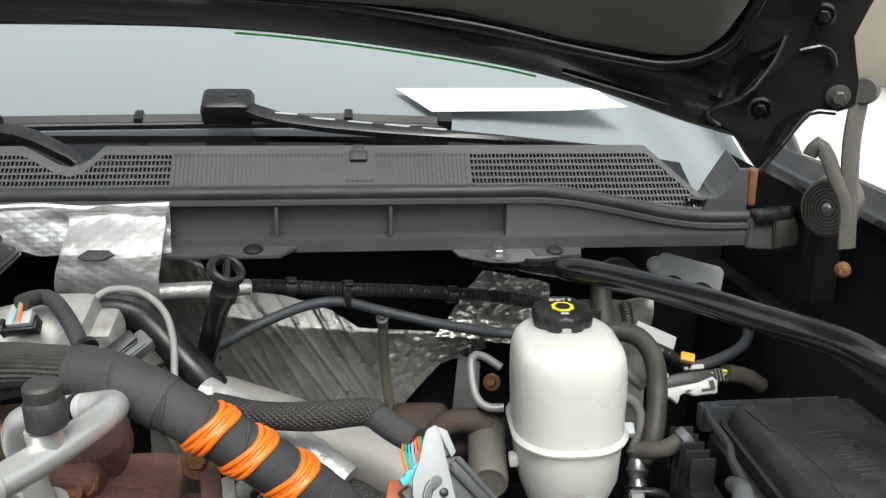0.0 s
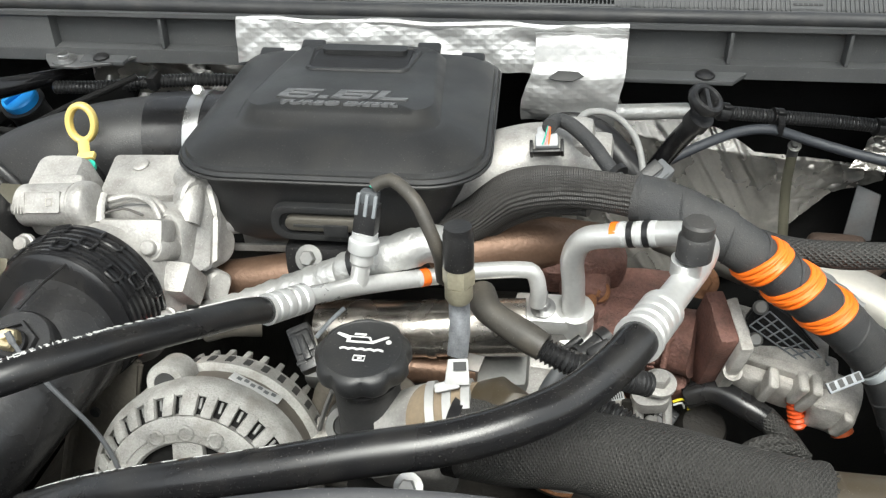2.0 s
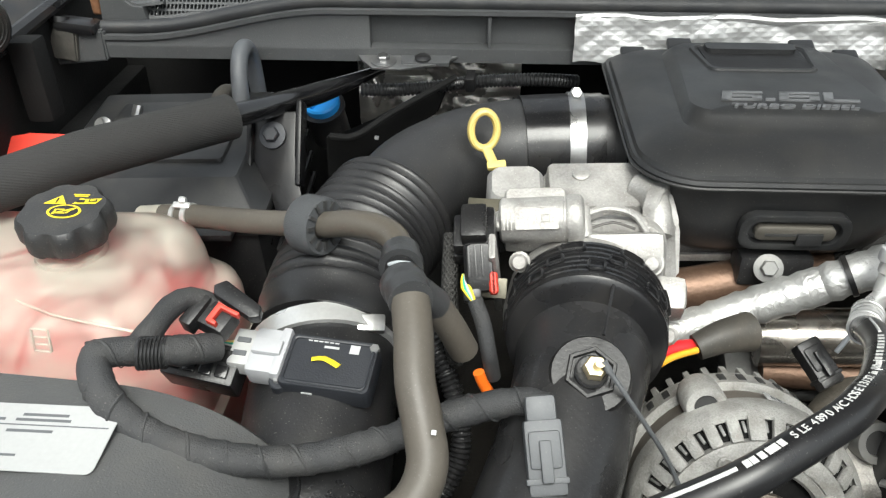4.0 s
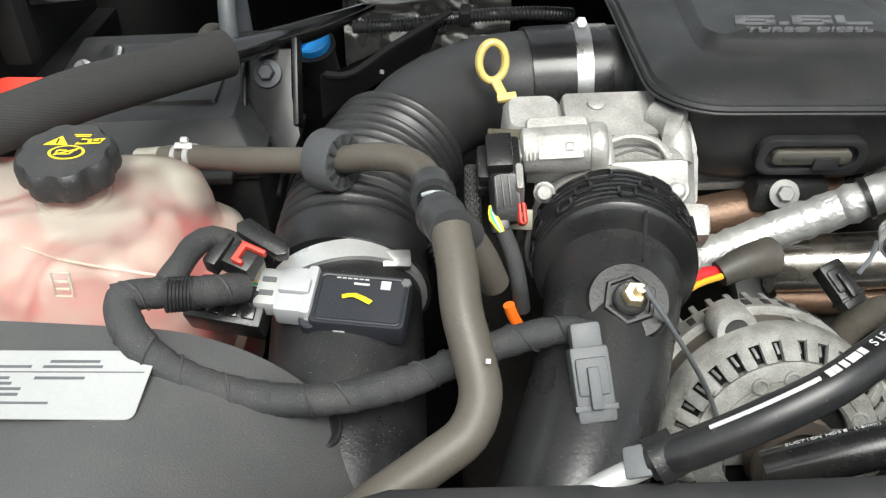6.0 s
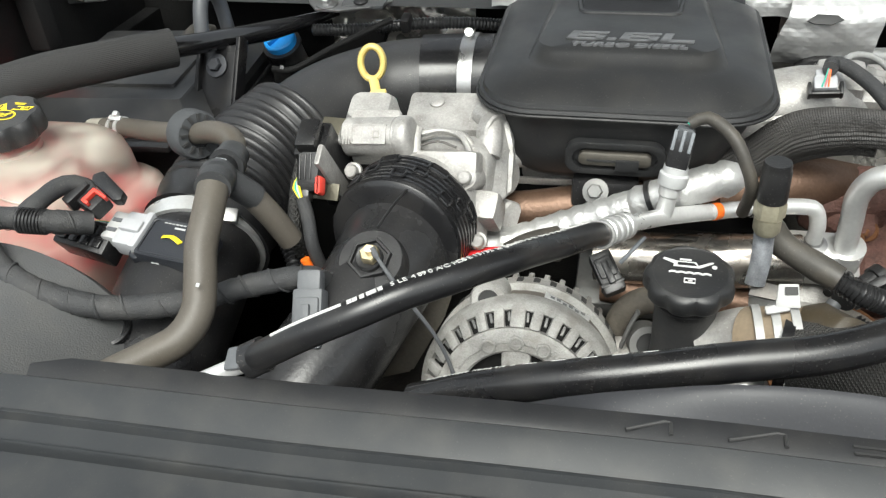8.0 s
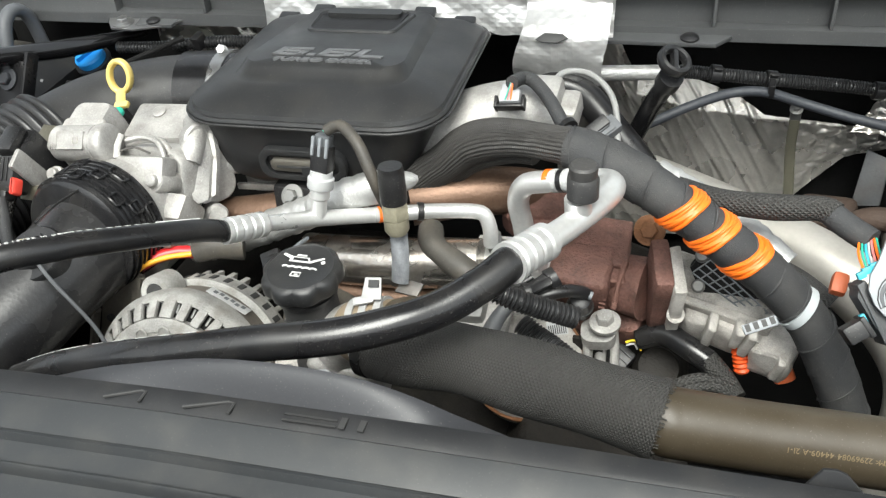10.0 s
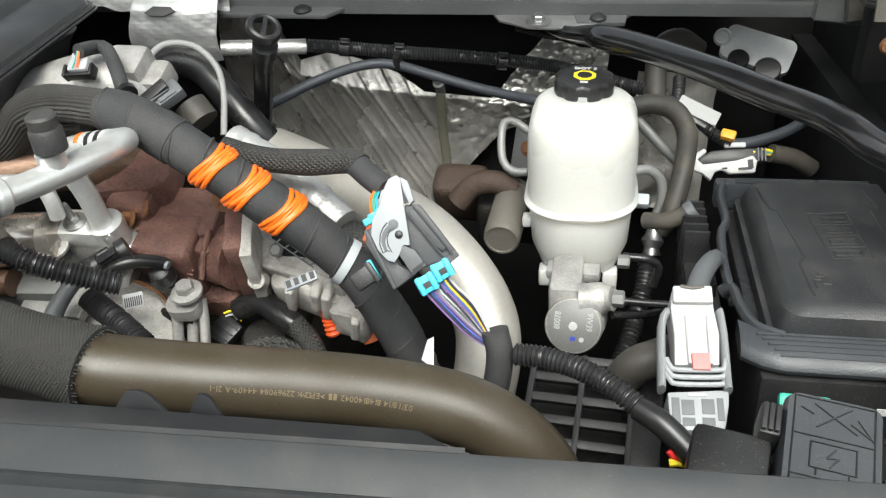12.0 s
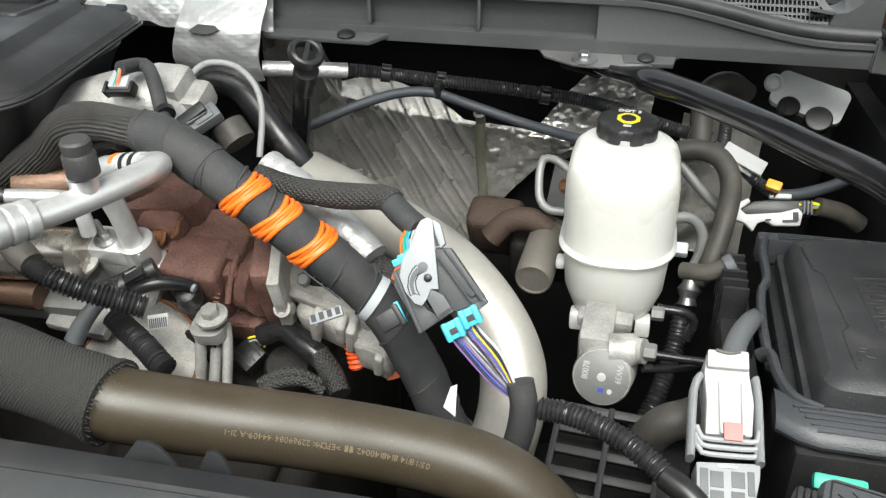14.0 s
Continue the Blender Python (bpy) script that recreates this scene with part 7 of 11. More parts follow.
def suction_line():
    s = thing("suction_line", (-0.327, 0.612, 1.222), "aluminium refrigerant pipe crimped to a thick black hose", "refrigerant line")
    part("pipe", tube([(-0.325, 0.614, 1.215), (-0.326, 0.607, 1.253), (-0.327, 0.597, 1.286), (-0.317, 0.590, 1.309), (-0.293, 0.584, 1.319), (-0.258, 0.577, 1.328), (-0.233, 0.564, 1.337), (-0.224, 0.538, 1.344), (-0.229, 0.508, 1.346), (-0.244, 0.468, 1.346), (-0.259, 0.427, 1.349), (-0.266, 0.404, 1.352)], 0.0107, 22, 0.004), BARE, s)
    part("charge_port", tube([(-0.240, 0.483, 1.352), (-0.240, 0.482, 1.364)], 0.011, 18), BARE, s)
    part("port_cap", revolve([(0.0125, 0), (0.0125, 0.016), (0.0105, 0.019), (0.0105, 0.016), (0.0112, 0.023), (0.0112, 0.027), (0.0095, 0.029)], axes((-0.236, 0.481, 1.367), (0.03, -0.05, 1)), 28), CAPBLACK, s, "black ribbed charge port cap")
    for t, mt in ((0.0, ORANGE), (0.006, LABEL), (0.012, PLASTIC), (0.018, LABEL), (0.023, PLASTIC), (0.028, LABEL)):
        a = Vector((-0.294, 0.585, 1.319)).lerp(Vector((-0.258, 0.577, 1.328)), t / 0.032)
        d = (Vector((-0.258, 0.577, 1.328)) - Vector((-0.294, 0.585, 1.319))).normalized()
        part("marking_band", tube([a, a + d * (0.0055 if t == 0 else 0.005)], 0.0112, 20), mt, s)
    c0, c1 = Vector((-0.2545, 0.441, 1.348)), Vector((-0.270, 0.395, 1.354))
    ax = (c1 - c0)
    part("crimp_collar", sweep(bmesh.new(), spline([c0, c1], 0.001), lambda q, L: 0.0136 + 0.0016 * min(1, 2.2 * abs(math.sin(math.pi * q / 0.0115))) ** 2 + (0.001 if q > L - 0.006 else 0), 28), BARE, s, "crimped aluminium collar")
    part("hose", tube([c1 - ax * 0.1, c1, (-0.283, 0.374, 1.348), (-0.305, 0.349, 1.341), (-0.334, 0.325, 1.338), (-0.373, 0.305, 1.334), (-0.423, 0.289, 1.330), (-0.478, 0.274, 1.322), (-0.527, 0.264, 1.313), (-0.584, 0.258, 1.296), (-0.636, 0.255, 1.273)], 0.0133, 24, 0.006), RUBBER, s, "thick smooth black refrigerant hose")
    run = spline([(-0.636, 0.255, 1.273), (-0.584, 0.258, 1.296), (-0.527, 0.264, 1.313), (-0.478, 0.274, 1.322), (-0.423, 0.289, 1.330), (-0.373, 0.305, 1.334)], 0.001)
    def on_top(k):
        t = (run[min(k + 3, len(run) - 1)] - run[max(k - 3, 0)]).normalized()
        n = Vector((-0.15, 0.45, 0.88))
        n = (n - t * n.dot(t)).normalized()
        return axes(run[k] + n * 0.0133, n, t)
    k = 16
    for ch in "SUCTION HOSE (16mm) 5/8 in":
        if ch != " ":
            writing(ch, 0.0048, on_top(k), WHITEINK, s, 0.0002, "letter")
        k += 2 if ch in " ()/1i" else 3
    for j in range(5):
        part("print_dash", block((0.010, 0.0011, 0.0003), on_top(k + 8 + 20 * j), 0), WHITEINK, s)
    b = thing("pipe_block", (-0.344, 0.615, 1.215), "bare aluminium pipe block bolted to the compressor", "pipe block")
    bm = axes((-0.346, 0.617, 1.208), (0.05, -0.35, 0.93), (1, 0.1, 0))
    part("block", block((0.07, 0.034, 0.024), bm, 0.006), BARE, b)
    part("lower_block", block((0.055, 0.034, 0.03), bm @ pose(0.004, 0.0, -0.024), 0.008), CAST, b)
    part("flange", revolve([(0.022, -0.03), (0.022, -0.02), (0.018, -0.018), (0.018, 0.012)], bm @ pose(0.022, 0, 0), 24), BARE, b)
    bolt(bm @ pose(-0.008, -0.002, 0.012), 0.007, 0.01, STEEL, b, "nut")
    part("stud", revolve([(0.0038, 0.0), (0.0038, 0.026), (0.003, 0.028)], bm @ pose(-0.008, -0.002, 0.012), 14), STEEL, b)


suction_line()


def liquid_line():
    l = thing("liquid_line", (-0.430, 0.551, 1.282), "slim aluminium refrigerant pipe with a printed black hose", "refrigerant line")
    part("pipe", tube([(-0.357, 0.594, 1.234), (-0.356, 0.592, 1.253), (-0.361, 0.591, 1.270), (-0.374, 0.586, 1.275), (-0.406, 0.570, 1.280), (-0.431, 0.555, 1.283), (-0.454, 0.537, 1.288), (-0.490, 0.496, 1.303), (-0.515, 0.452, 1.320), (-0.520, 0.439, 1.326)], 0.0076, 18, 0.004), BARE, l)
    part("joint_ring", tube([(-0.420, 0.562, 1.282), (-0.415, 0.565, 1.281)], 0.0092, 18), PLASTIC, l)
    part("tag", tube([(-0.454, 0.537, 1.288), (-0.446, 0.543, 1.287)], 0.0079, 18), LABEL, l, "small printed tag")
    part("tag_edge", tube([(-0.451, 0.538, 1.288), (-0.446, 0.543, 1.287)], 0.008, 18), ORANGE, l)
    c0, c1 = Vector((-0.516, 0.447, 1.322)), Vector((-0.530, 0.409, 1.335))
    part("crimp_collar", sweep(bmesh.new(), spline([c0, c1], 0.001), lambda q, L: 0.0102 + 0.0014 * min(1, 2.2 * abs(math.sin(math.pi * q / 0.0095))) ** 2, 26), BARE, l, "crimped aluminium collar")
    path = [c1, (-0.5335, 0.386, 1.349), (-0.543, 0.343, 1.369), (-0.561, 0.294, 1.389), (-0.569, 0.276, 1.395), (-0.580, 0.258, 1.400), (-0.591, 0.243, 1.402), (-0.608, 0.227, 1.402), (-0.621, 0.216, 1.401), (-0.643, 0.201, 1.395), (-0.672, 0.191, 1.382), (-0.700, 0.188, 1.364), (-0.718, 0.189, 1.352)]
    part("hose", tube(path, 0.0097, 22, 0.005), RUBBER, l, "black refrigerant hose with white print")
    line = spline(path, 0.001)
    s = [0.0]
    for a, b in zip(line, line[1:]):
        s.append(s[-1] + (b - a).length)
    def on_hose(back, off):
        k = min(range(len(s)), key=lambda i: abs(s[i] - back))
        t = (line[min(k + 3, len(line) - 1)] - line[max(k - 3, 0)]).normalized()
        n = Vector((-0.3, -0.06, 0.95))
        n = (n - t * n.dot(t)).normalized()
        return axes(line[k] + n * off, n, -t)
    far = lambda p: s[min(range(len(line)), key=lambda i: (line[i] - Vector(p)).length)]
    def print_run(text, start, end, size):
        wide = [0.62 if ch in " /1i()" else 1.0 for ch in text]
        x, step = start, (start - end) / sum(wide)
        for ch, w in zip(text, wide):
            if ch != " ":
                writing(ch, size, on_hose(x - step * w / 2, 0.0097), WHITEINK, l, 0.0002, "letter")
            x -= step * w
    g0, g1, g2, g3 = far((-0.643, 0.201, 1.395)), far((-0.621, 0.216, 1.401)), far((-0.563, 0.290, 1.390)), far((-0.543, 0.343, 1.369))
    part("stripe", sweep(bmesh.new(), [on_hose(g0 + 0.003 + 0.004 * i, 0.0095).translation for i in range(14)], 0.0013, 6), WHITEINK, l, "white painted stripe")
    for k in range(6):
        part("print_bar", block((0.0032, 0.0042, 0.0003), on_hose(g0 - 0.002 - (g0 - g1 - 0.004) * k / 6, 0.0097), 0), WHITEINK, l)
    print_run("SLE 4890 A/C HOSE 13/32 in (10mm)", g1, g2, 0.0062)
    for k in range(8):
        part("print_bar", block((0.0034, 0.0036, 0.0003), on_hose(g2 - 0.003 - (g2 - g3) * k / 8, 0.0097), 0), WHITEINK, l)
    part("stripe", sweep(bmesh.new(), [on_hose(g3 - 0.004 - 0.004 * i, 0.0095).translation for i in range(12)], 0.0010, 6), WHITEINK, l, "white painted stripe")
    k = thing("hose_clip", (-0.718, 0.189, 1.350), "dark grey plastic clip holding the hose end", "clip")
    part("saddle", tube([(-0.706, 0.192, 1.358), (-0.718, 0.188, 1.352)], 0.0118, 20), PLASTIC, k)
    part("wing", plate([(-0.006, -0.005), (0.007, -0.008), (0.009, 0.008), (-0.002, 0.010)], 0.004, axes((-0.728, 0.183, 1.355), (-0.3, -0.5, 0.8), (0.9, 0.3, 0.2)), 0.002), MIDGREY, k)
    part("pipe_end", tube([(-0.718, 0.189, 1.351), (-0.735, 0.184, 1.343), (-0.752, 0.178, 1.335)], 0.0062, 14), BARE, k)
    s2 = thing("pressure_sensor", (-0.491, 0.498, 1.305), "white pressure sensor with a black plug on top", "sensor")
    lo, hi = Vector((-0.491, 0.495, 1.303)), Vector((-0.479, 0.513, 1.385))
    u = (hi - lo).normalized()
    f = axes(lo, u)
    part("stem", revolve([(0.0075, 0), (0.0075, 0.02), (0.0095, 0.022), (0.0095, 0.03), (0.0075, 0.031)], f, 22), BARE, s2)
    part("hex", revolve([(0.0118, 0.031), (0.0124, 0.032), (0.0124, 0.041), (0.0116, 0.042), (0.0105, 0.0425), (0.0105, 0.048)], f, 24), LABEL, s2)
    part("plug", block((0.019, 0.015, 0.026), f @ pose(0, 0, 0.06), 0.003), PLASTIC, s2, "black three pin plug")
    part("plug_head", block((0.015, 0.012, 0.014), f @ pose(0, 0, 0.076), 0.003), mat("plug_grey", (0.07, 0.075, 0.08), 0.35, bump=0.05), s2)
    for x in (-0.007, 0.0, 0.007):
        part("plug_rib", block((0.003, 0.004, 0.018), f @ pose(x, -0.007, 0.072), 0.001), GREYCONN, s2)
    part("lead", tube([(-0.477, 0.513, 1.386), (-0.463, 0.515, 1.392), (-0.442, 0.503, 1.383), (-0.430, 0.495, 1.365), (-0.422, 0.494, 1.342), (-0.426, 0.518, 1.303)], 0.0055, 12), OLDRUBBER, s2, "dusty wiring lead")
    part("green_wire", tube([(-0.478, 0.510, 1.387), (-0.473, 0.512, 1.391), (-0.462, 0.513, 1.392)], 0.0015, 6), GREEN, s2)
    v = thing("charge_valve", (-0.409, 0.495, 1.319), "brass refrigerant charge valve with a black cap", "valve")
    lo, hi = Vector((-0.406, 0.489, 1.308)), Vector((-0.405, 0.489, 1.382))
    f = axes(lo, hi - lo)
    six = lambda r, z: [f @ Vector((r * math.cos(math.pi * i / 3), r * math.sin(math.pi * i / 3), z)) for i in range(6)]
    part("hex_body", loft([six(0.0118, 0.012), six(0.0128, 0.013), six(0.0128, 0.025), six(0.0115, 0.028)]), mat("pale_brass", (0.42, 0.39, 0.29), 0.45, 0.5, var=0.3, bump=0.2), v, "tarnished brass hexagon", 25)
    part("body", revolve([(0.009, -0.004), (0.0112, 0.0), (0.0112, 0.012)], f, 24), MATS["pale_brass"], v)
    part("cap", revolve([(0.0118, 0.028), (0.0122, 0.03), (0.0118, 0.056), (0.0108, 0.058), (0.0112, 0.06), (0.0105, 0.063), (0.004, 0.063)], f, 28), PLASTIC, v, "black ribbed cap")
    part("strip", tube([(-0.407, 0.493, 1.305), (-0.406, 0.488, 1.277), (-0.408, 0.485, 1.252)], 0.0085, 12, flat=0.45, side=(0.1, -1, 0.3)), ZINC, v, "zinc plated strip")
    part("strip_foot", plate([(-0.013, -0.006), (0.010, -0.008), (0.013, 0.006), (-0.009, 0.009)], 0.003, axes((-0.399, 0.484, 1.248), (0.0, -0.5, 0.85)), 0.001), DARKSTEEL, v)


liquid_line()


def ribbed_wires():
    w = thing("battery_cable", (-0.640, 0.472, 1.247), "red and orange battery cables leaving a grey boot", "cable")
    part("cable", tube([(-0.627, 0.476, 1.256), (-0.649, 0.464, 1.259), (-0.668, 0.448, 1.256), (-0.684, 0.440, 1.245), (-0.696, 0.446, 1.222)], 0.0065, 12), REDWIRE, w, "red cable")
    part("cable", tube([(-0.627, 0.466, 1.260), (-0.647, 0.453, 1.261), (-0.664, 0.439, 1.258), (-0.681, 0.436, 1.245)], 0.0028, 10), mat("orange_cable", (0.85, 0.4, 0.03), 0.4, bump=0.02), w, "orange cable")
    part("boot", tube([(-0.627, 0.473, 1.257), (-0.607, 0.482, 1.263), (-0.584, 0.495, 1.261)], lambda s, L: 0.011 + 0.006 * s / L, 16), OLDRUBBER, w, "grey rubber boot")
    f = thing("foil_wrapped_pipe", (-0.548, 0.533, 1.263), "pipe wrapped in crinkled silver foil", "pipe")
    part("wrap", sweep(bmesh.new(), spline([(-0.661, 0.508, 1.236), (-0.621, 0.521, 1.244), (-0.572, 0.533, 1.262), (-0.525, 0.539, 1.282), (-0.503, 0.537, 1.296), (-0.460, 0.546, 1.312), (-0.419, 0.570, 1.315)], 0.004), lambda s, L: 0.0165 * min(1.0, 0.2 + (L - s) / 0.03) + 0.0012 * math.sin(s * 400) * math.sin(s * 87), 20), WRAP, f)
    part("tie", tube([(-0.506, 0.536, 1.295), (-0.502, 0.536, 1.297)], 0.0182, 20), RUBBER, f, "black tie")
    e = thing("cross_pipe", (-0.610, 0.577, 1.259), "heat-stained copper brown exhaust cross pipe", "pipe")
    part("pipe", tube([(-0.677, 0.568, 1.238), (-0.628, 0.576, 1.243), (-0.575, 0.588, 1.250), (-0.508, 0.613, 1.251), (-0.416, 0.665, 1.241)], 0.021, 20), COPPER, e)
    part("far_pipe", tube([(-0.457, 0.623, 1.254), (-0.410, 0.648, 1.256), (-0.360, 0.671, 1.254), (-0.312, 0.715, 1.227)], 0.026, 20), COPPER, e)
    r = thing("fuel_rail", (-0.471, 0.546, 1.239), "polished steel fuel rail behind the oil filler", "rail")
    stained = mat("stained_stainless", (0.5, 0.47, 0.43), 0.24, 0.9, var=0.3, bump=0.06, coarse=30, dust=0.35, dustcol=(0.2, 0.12, 0.06))
    part("rail", tube([(-0.560, 0.566, 1.203), (-0.475, 0.570, 1.208), (-0.427, 0.576, 1.211), (-0.365, 0.584, 1.214)], 0.027, 32), stained, r)
    part("rail_band", tube([(-0.455, 0.572, 1.209), (-0.447, 0.573, 1.2095)], 0.0282, 32), stained, r)
    part("lower_rail", tube([(-0.551, 0.556, 1.170), (-0.499, 0.556, 1.171), (-0.408, 0.563, 1.171)], 0.014, 18), COPPER, r)
    part("valve_cover", block((0.22, 0.09, 0.03), axes((-0.474, 0.600, 1.163), (0, -0.4, 0.9), (1, 0.1, 0)), 0.008), MACHINED, r)
    p = plug("injector_plug", (-0.533, 0.470, 1.253), (0.1, -0.6, 0.8), (0.8, 0.5, 0.2), (0.02, 0.04, 0.016), PLASTIC, "black injector plug below the refrigerant pipe")
    part("lead", tube([(-0.522, 0.469, 1.267), (-0.512, 0.478, 1.278), (-0.505, 0.493, 1.281)], 0.002, 8), GREYCONN, p)
    b = thing("bypass_hose", (-0.522, 0.47, 1.17), "dirty rubber bypass hose arching behind the oil filler", "hose")
    part("hose", tube([(-0.524, 0.468, 1.150), (-0.523, 0.468, 1.185), (-0.516, 0.468, 1.212), (-0.500, 0.468, 1.229), (-0.478, 0.468, 1.232), (-0.452, 0.466, 1.222), (-0.435, 0.462, 1.195)], 0.0125, 18), mat("dirty_rubber", (0.1, 0.088, 0.072), 0.75, var=0.45, bump=0.3, coarse=40, dust=0.4, dustcol=(0.15, 0.13, 0.1)), b)
    g = thing("steel_fitting", (-0.49, 0.43, 1.21), "grey steel fitting with a dark bore", "fitting")
    gm = axes((-0.488, 0.428, 1.213), (0.25, -0.85, 0.5))
    part("collar", revolve([(0.017, -0.03), (0.017, -0.004), (0.0165, 0.0), (0.0105, 0.0), (0.0098, -0.006)], gm, 32), MACHINED, g)
    part("bore", revolve([(0.0098, -0.008), (0.0098, -0.003)], gm, 24), INKSHADE, g)
    part("bracket_arm", tube([(-0.512, 0.430, 1.205), (-0.507, 0.434, 1.222), (-0.500, 0.438, 1.240)], 0.005, 8, flat=0.4), MACHINED, g)
    part("base", block((0.06, 0.05, 0.05), axes((-0.497, 0.437, 1.172), (0, -0.5, 0.85)), 0.012, 3), DIRTYCAST, g)


ribbed_wires()


# ---------------------------------------------------------------- radiator hose
def radiator_hose():
    h = thing("radiator_hose", (-0.155, 0.359, 1.265), "brown radiator hose half covered by a woven black sleeve", "hose")
    line = [(-0.398, 0.400, 1.259), (-0.377, 0.398, 1.267), (-0.350, 0.398, 1.277), (-0.360, 0.381, 1.266), (-0.303, 0.377, 1.272), (-0.239, 0.368, 1.273), (-0.183, 0.364, 1.267), (-0.149, 0.364, 1.262), (-0.147, 0.364, 1.261), (-0.086, 0.381, 1.248), (-0.014, 0.399, 1.237), (0.046, 0.410, 1.228), (0.092, 0.414, 1.218), (0.125, 0.413, 1.200), (0.149, 0.411, 1.170), (0.164, 0.412, 1.118), (0.172, 0.417, 1.048)]
    part("hose", tube(line, 0.0252, 36, 0.006), BROWNHOSE, h)
    part("sleeve", tube([(-0.381, 0.381, 1.266), (-0.341, 0.378, 1.269), (-0.303, 0.377, 1.271), (-0.239, 0.367, 1.273), (-0.183, 0.364, 1.267), (-0.152, 0.363, 1.262)], lambda s, L: 0.0283 + 0.001 * math.sin(s * 60) + (0.0012 if s > L - 0.006 else 0), 36, 0.004), KNIT, h, "woven black sleeve with a frayed end")
    fray = bmesh.new()
    rng = random.Random(9)
    e0 = Vector((-0.152, 0.363, 1.262))
    dr = (Vector((-0.152, 0.363, 1.262)) - Vector((-0.183, 0.364, 1.267))).normalized()
    em = axes(e0, dr)
    for i in range(60):
        t = 2 * math.pi * i / 60
        a = em @ Vector((0.028 * math.cos(t), 0.028 * math.sin(t), -0.002))
        b = em @ Vector((0.0275 * math.cos(t + rng.uniform(-0.08, 0.08)), 0.0275 * math.sin(t), rng.uniform(0.001, 0.0045)))
        sweep(fray, [a, b], 0.0006, 4)
    tagged(part("frayed_threads", fray, KNIT, h), kind="stuff")
    # faded factory print along the hose, upside down as fitted
    run = spline([(-0.086, 0.381, 1.248), (-0.014, 0.399, 1.237), (0.046, 0.410, 1.228), (0.092, 0.414, 1.218)], 0.001)
    def on_skin(k):
        t = (run[min(k + 3, len(run) - 1)] - run[max(k - 3, 0)]).normalized()
        n = Vector((0.0, -0.86, 0.5))
        n = (n - t * n.dot(t)).normalized()
        return axes(run[k] + n * 0.0253, n, -t)
    k = 12
    for ch in "1-12 A-90444 48096922 <MDPE> ## 2400418418 41/81/30":
        if ch == "#":
            part("print_bar", block((0.0022, 0.004, 0.0003), on_skin(k), 0), GOLDINK, h)
        elif ch != " ":
            writing(ch, 0.0055, on_skin(k), GOLDINK, h, 0.00015, "letter")
        k += 2 if ch in " ,-/1" else 3
    t = thing("thermostat_housing", (-0.416, 0.400, 1.255), "cast aluminium thermostat outlet", "housing")
    part("outlet", tube([(-0.434, 0.409, 1.237), (-0.412, 0.405, 1.253), (-0.391, 0.400, 1.262)], lambda s, L: 0.0275 + 0.002 * (s < 0.006), 28), CAST, t)
    part("base", block((0.07, 0.06, 0.05), axes((-0.427, 0.419, 1.212), (0, -0.4, 0.9)), 0.012, 3), CAST, t)
    bolt(axes((-0.409, 0.337, 1.256), (0, -0.7, 0.7)), 0.006, 0.008, STEEL, t)
    c = thing("hose_clamp", (-0.389, 0.379, 1.289), "grey spring clamp with a raised tang", "clamp")
    part("hose_end", tube([(-0.408, 0.400, 1.259), (-0.396, 0.396, 1.265), (-0.372, 0.392, 1.272)], 0.0268, 30), mat("tan_rubber", (0.2, 0.155, 0.105), 0.7, var=0.3, bump=0.15, dust=0.2), c, "dirty tan rubber hose end")
    for a in (-0.45, 0.25, 1):
        q = Vector((-0.398, 0.394, 1.266)).lerp(Vector((-0.380, 0.393, 1.271)), a)
        part("band", tube([q, q + Vector((0.006, 0.001, 0.001))], 0.0282, 30), mat("clamp_grey", (0.36, 0.36, 0.355), 0.5, 0.3, var=0.15, dust=0.2), c)
    part("tang", plate([(-0.009, -0.008), (0.009, -0.008), (0.008, 0.010), (-0.006, 0.010)], 0.002, axes((-0.388, 0.397, 1.308), (0.0, -0.75, 0.65), (1, 0.1, 0.1)), 0.002), mat("clamp_grey", (0.36, 0.36, 0.355), 0.5, 0.3, var=0.15, dust=0.2), c)
    part("tang_slot", block((0.009, 0.006, 0.001), axes((-0.386, 0.399, 1.313), (0.0, -0.75, 0.65), (1, 0.1, 0.1)), 0), INKSHADE, c)
    part("tang_step", block((0.018, 0.007, 0.003), axes((-0.394, 0.392, 1.300), (0.0, -0.6, 0.8), (1, 0.3, 0.2)), 0.002), mat("clamp_grey", (0.36, 0.36, 0.355), 0.5, 0.3, var=0.15, dust=0.2), c)
    part("end_clamp", tube([(-0.388, 0.381, 1.267), (-0.380, 0.380, 1.267)], 0.0288, 30), RUBBER, c)


radiator_hose()


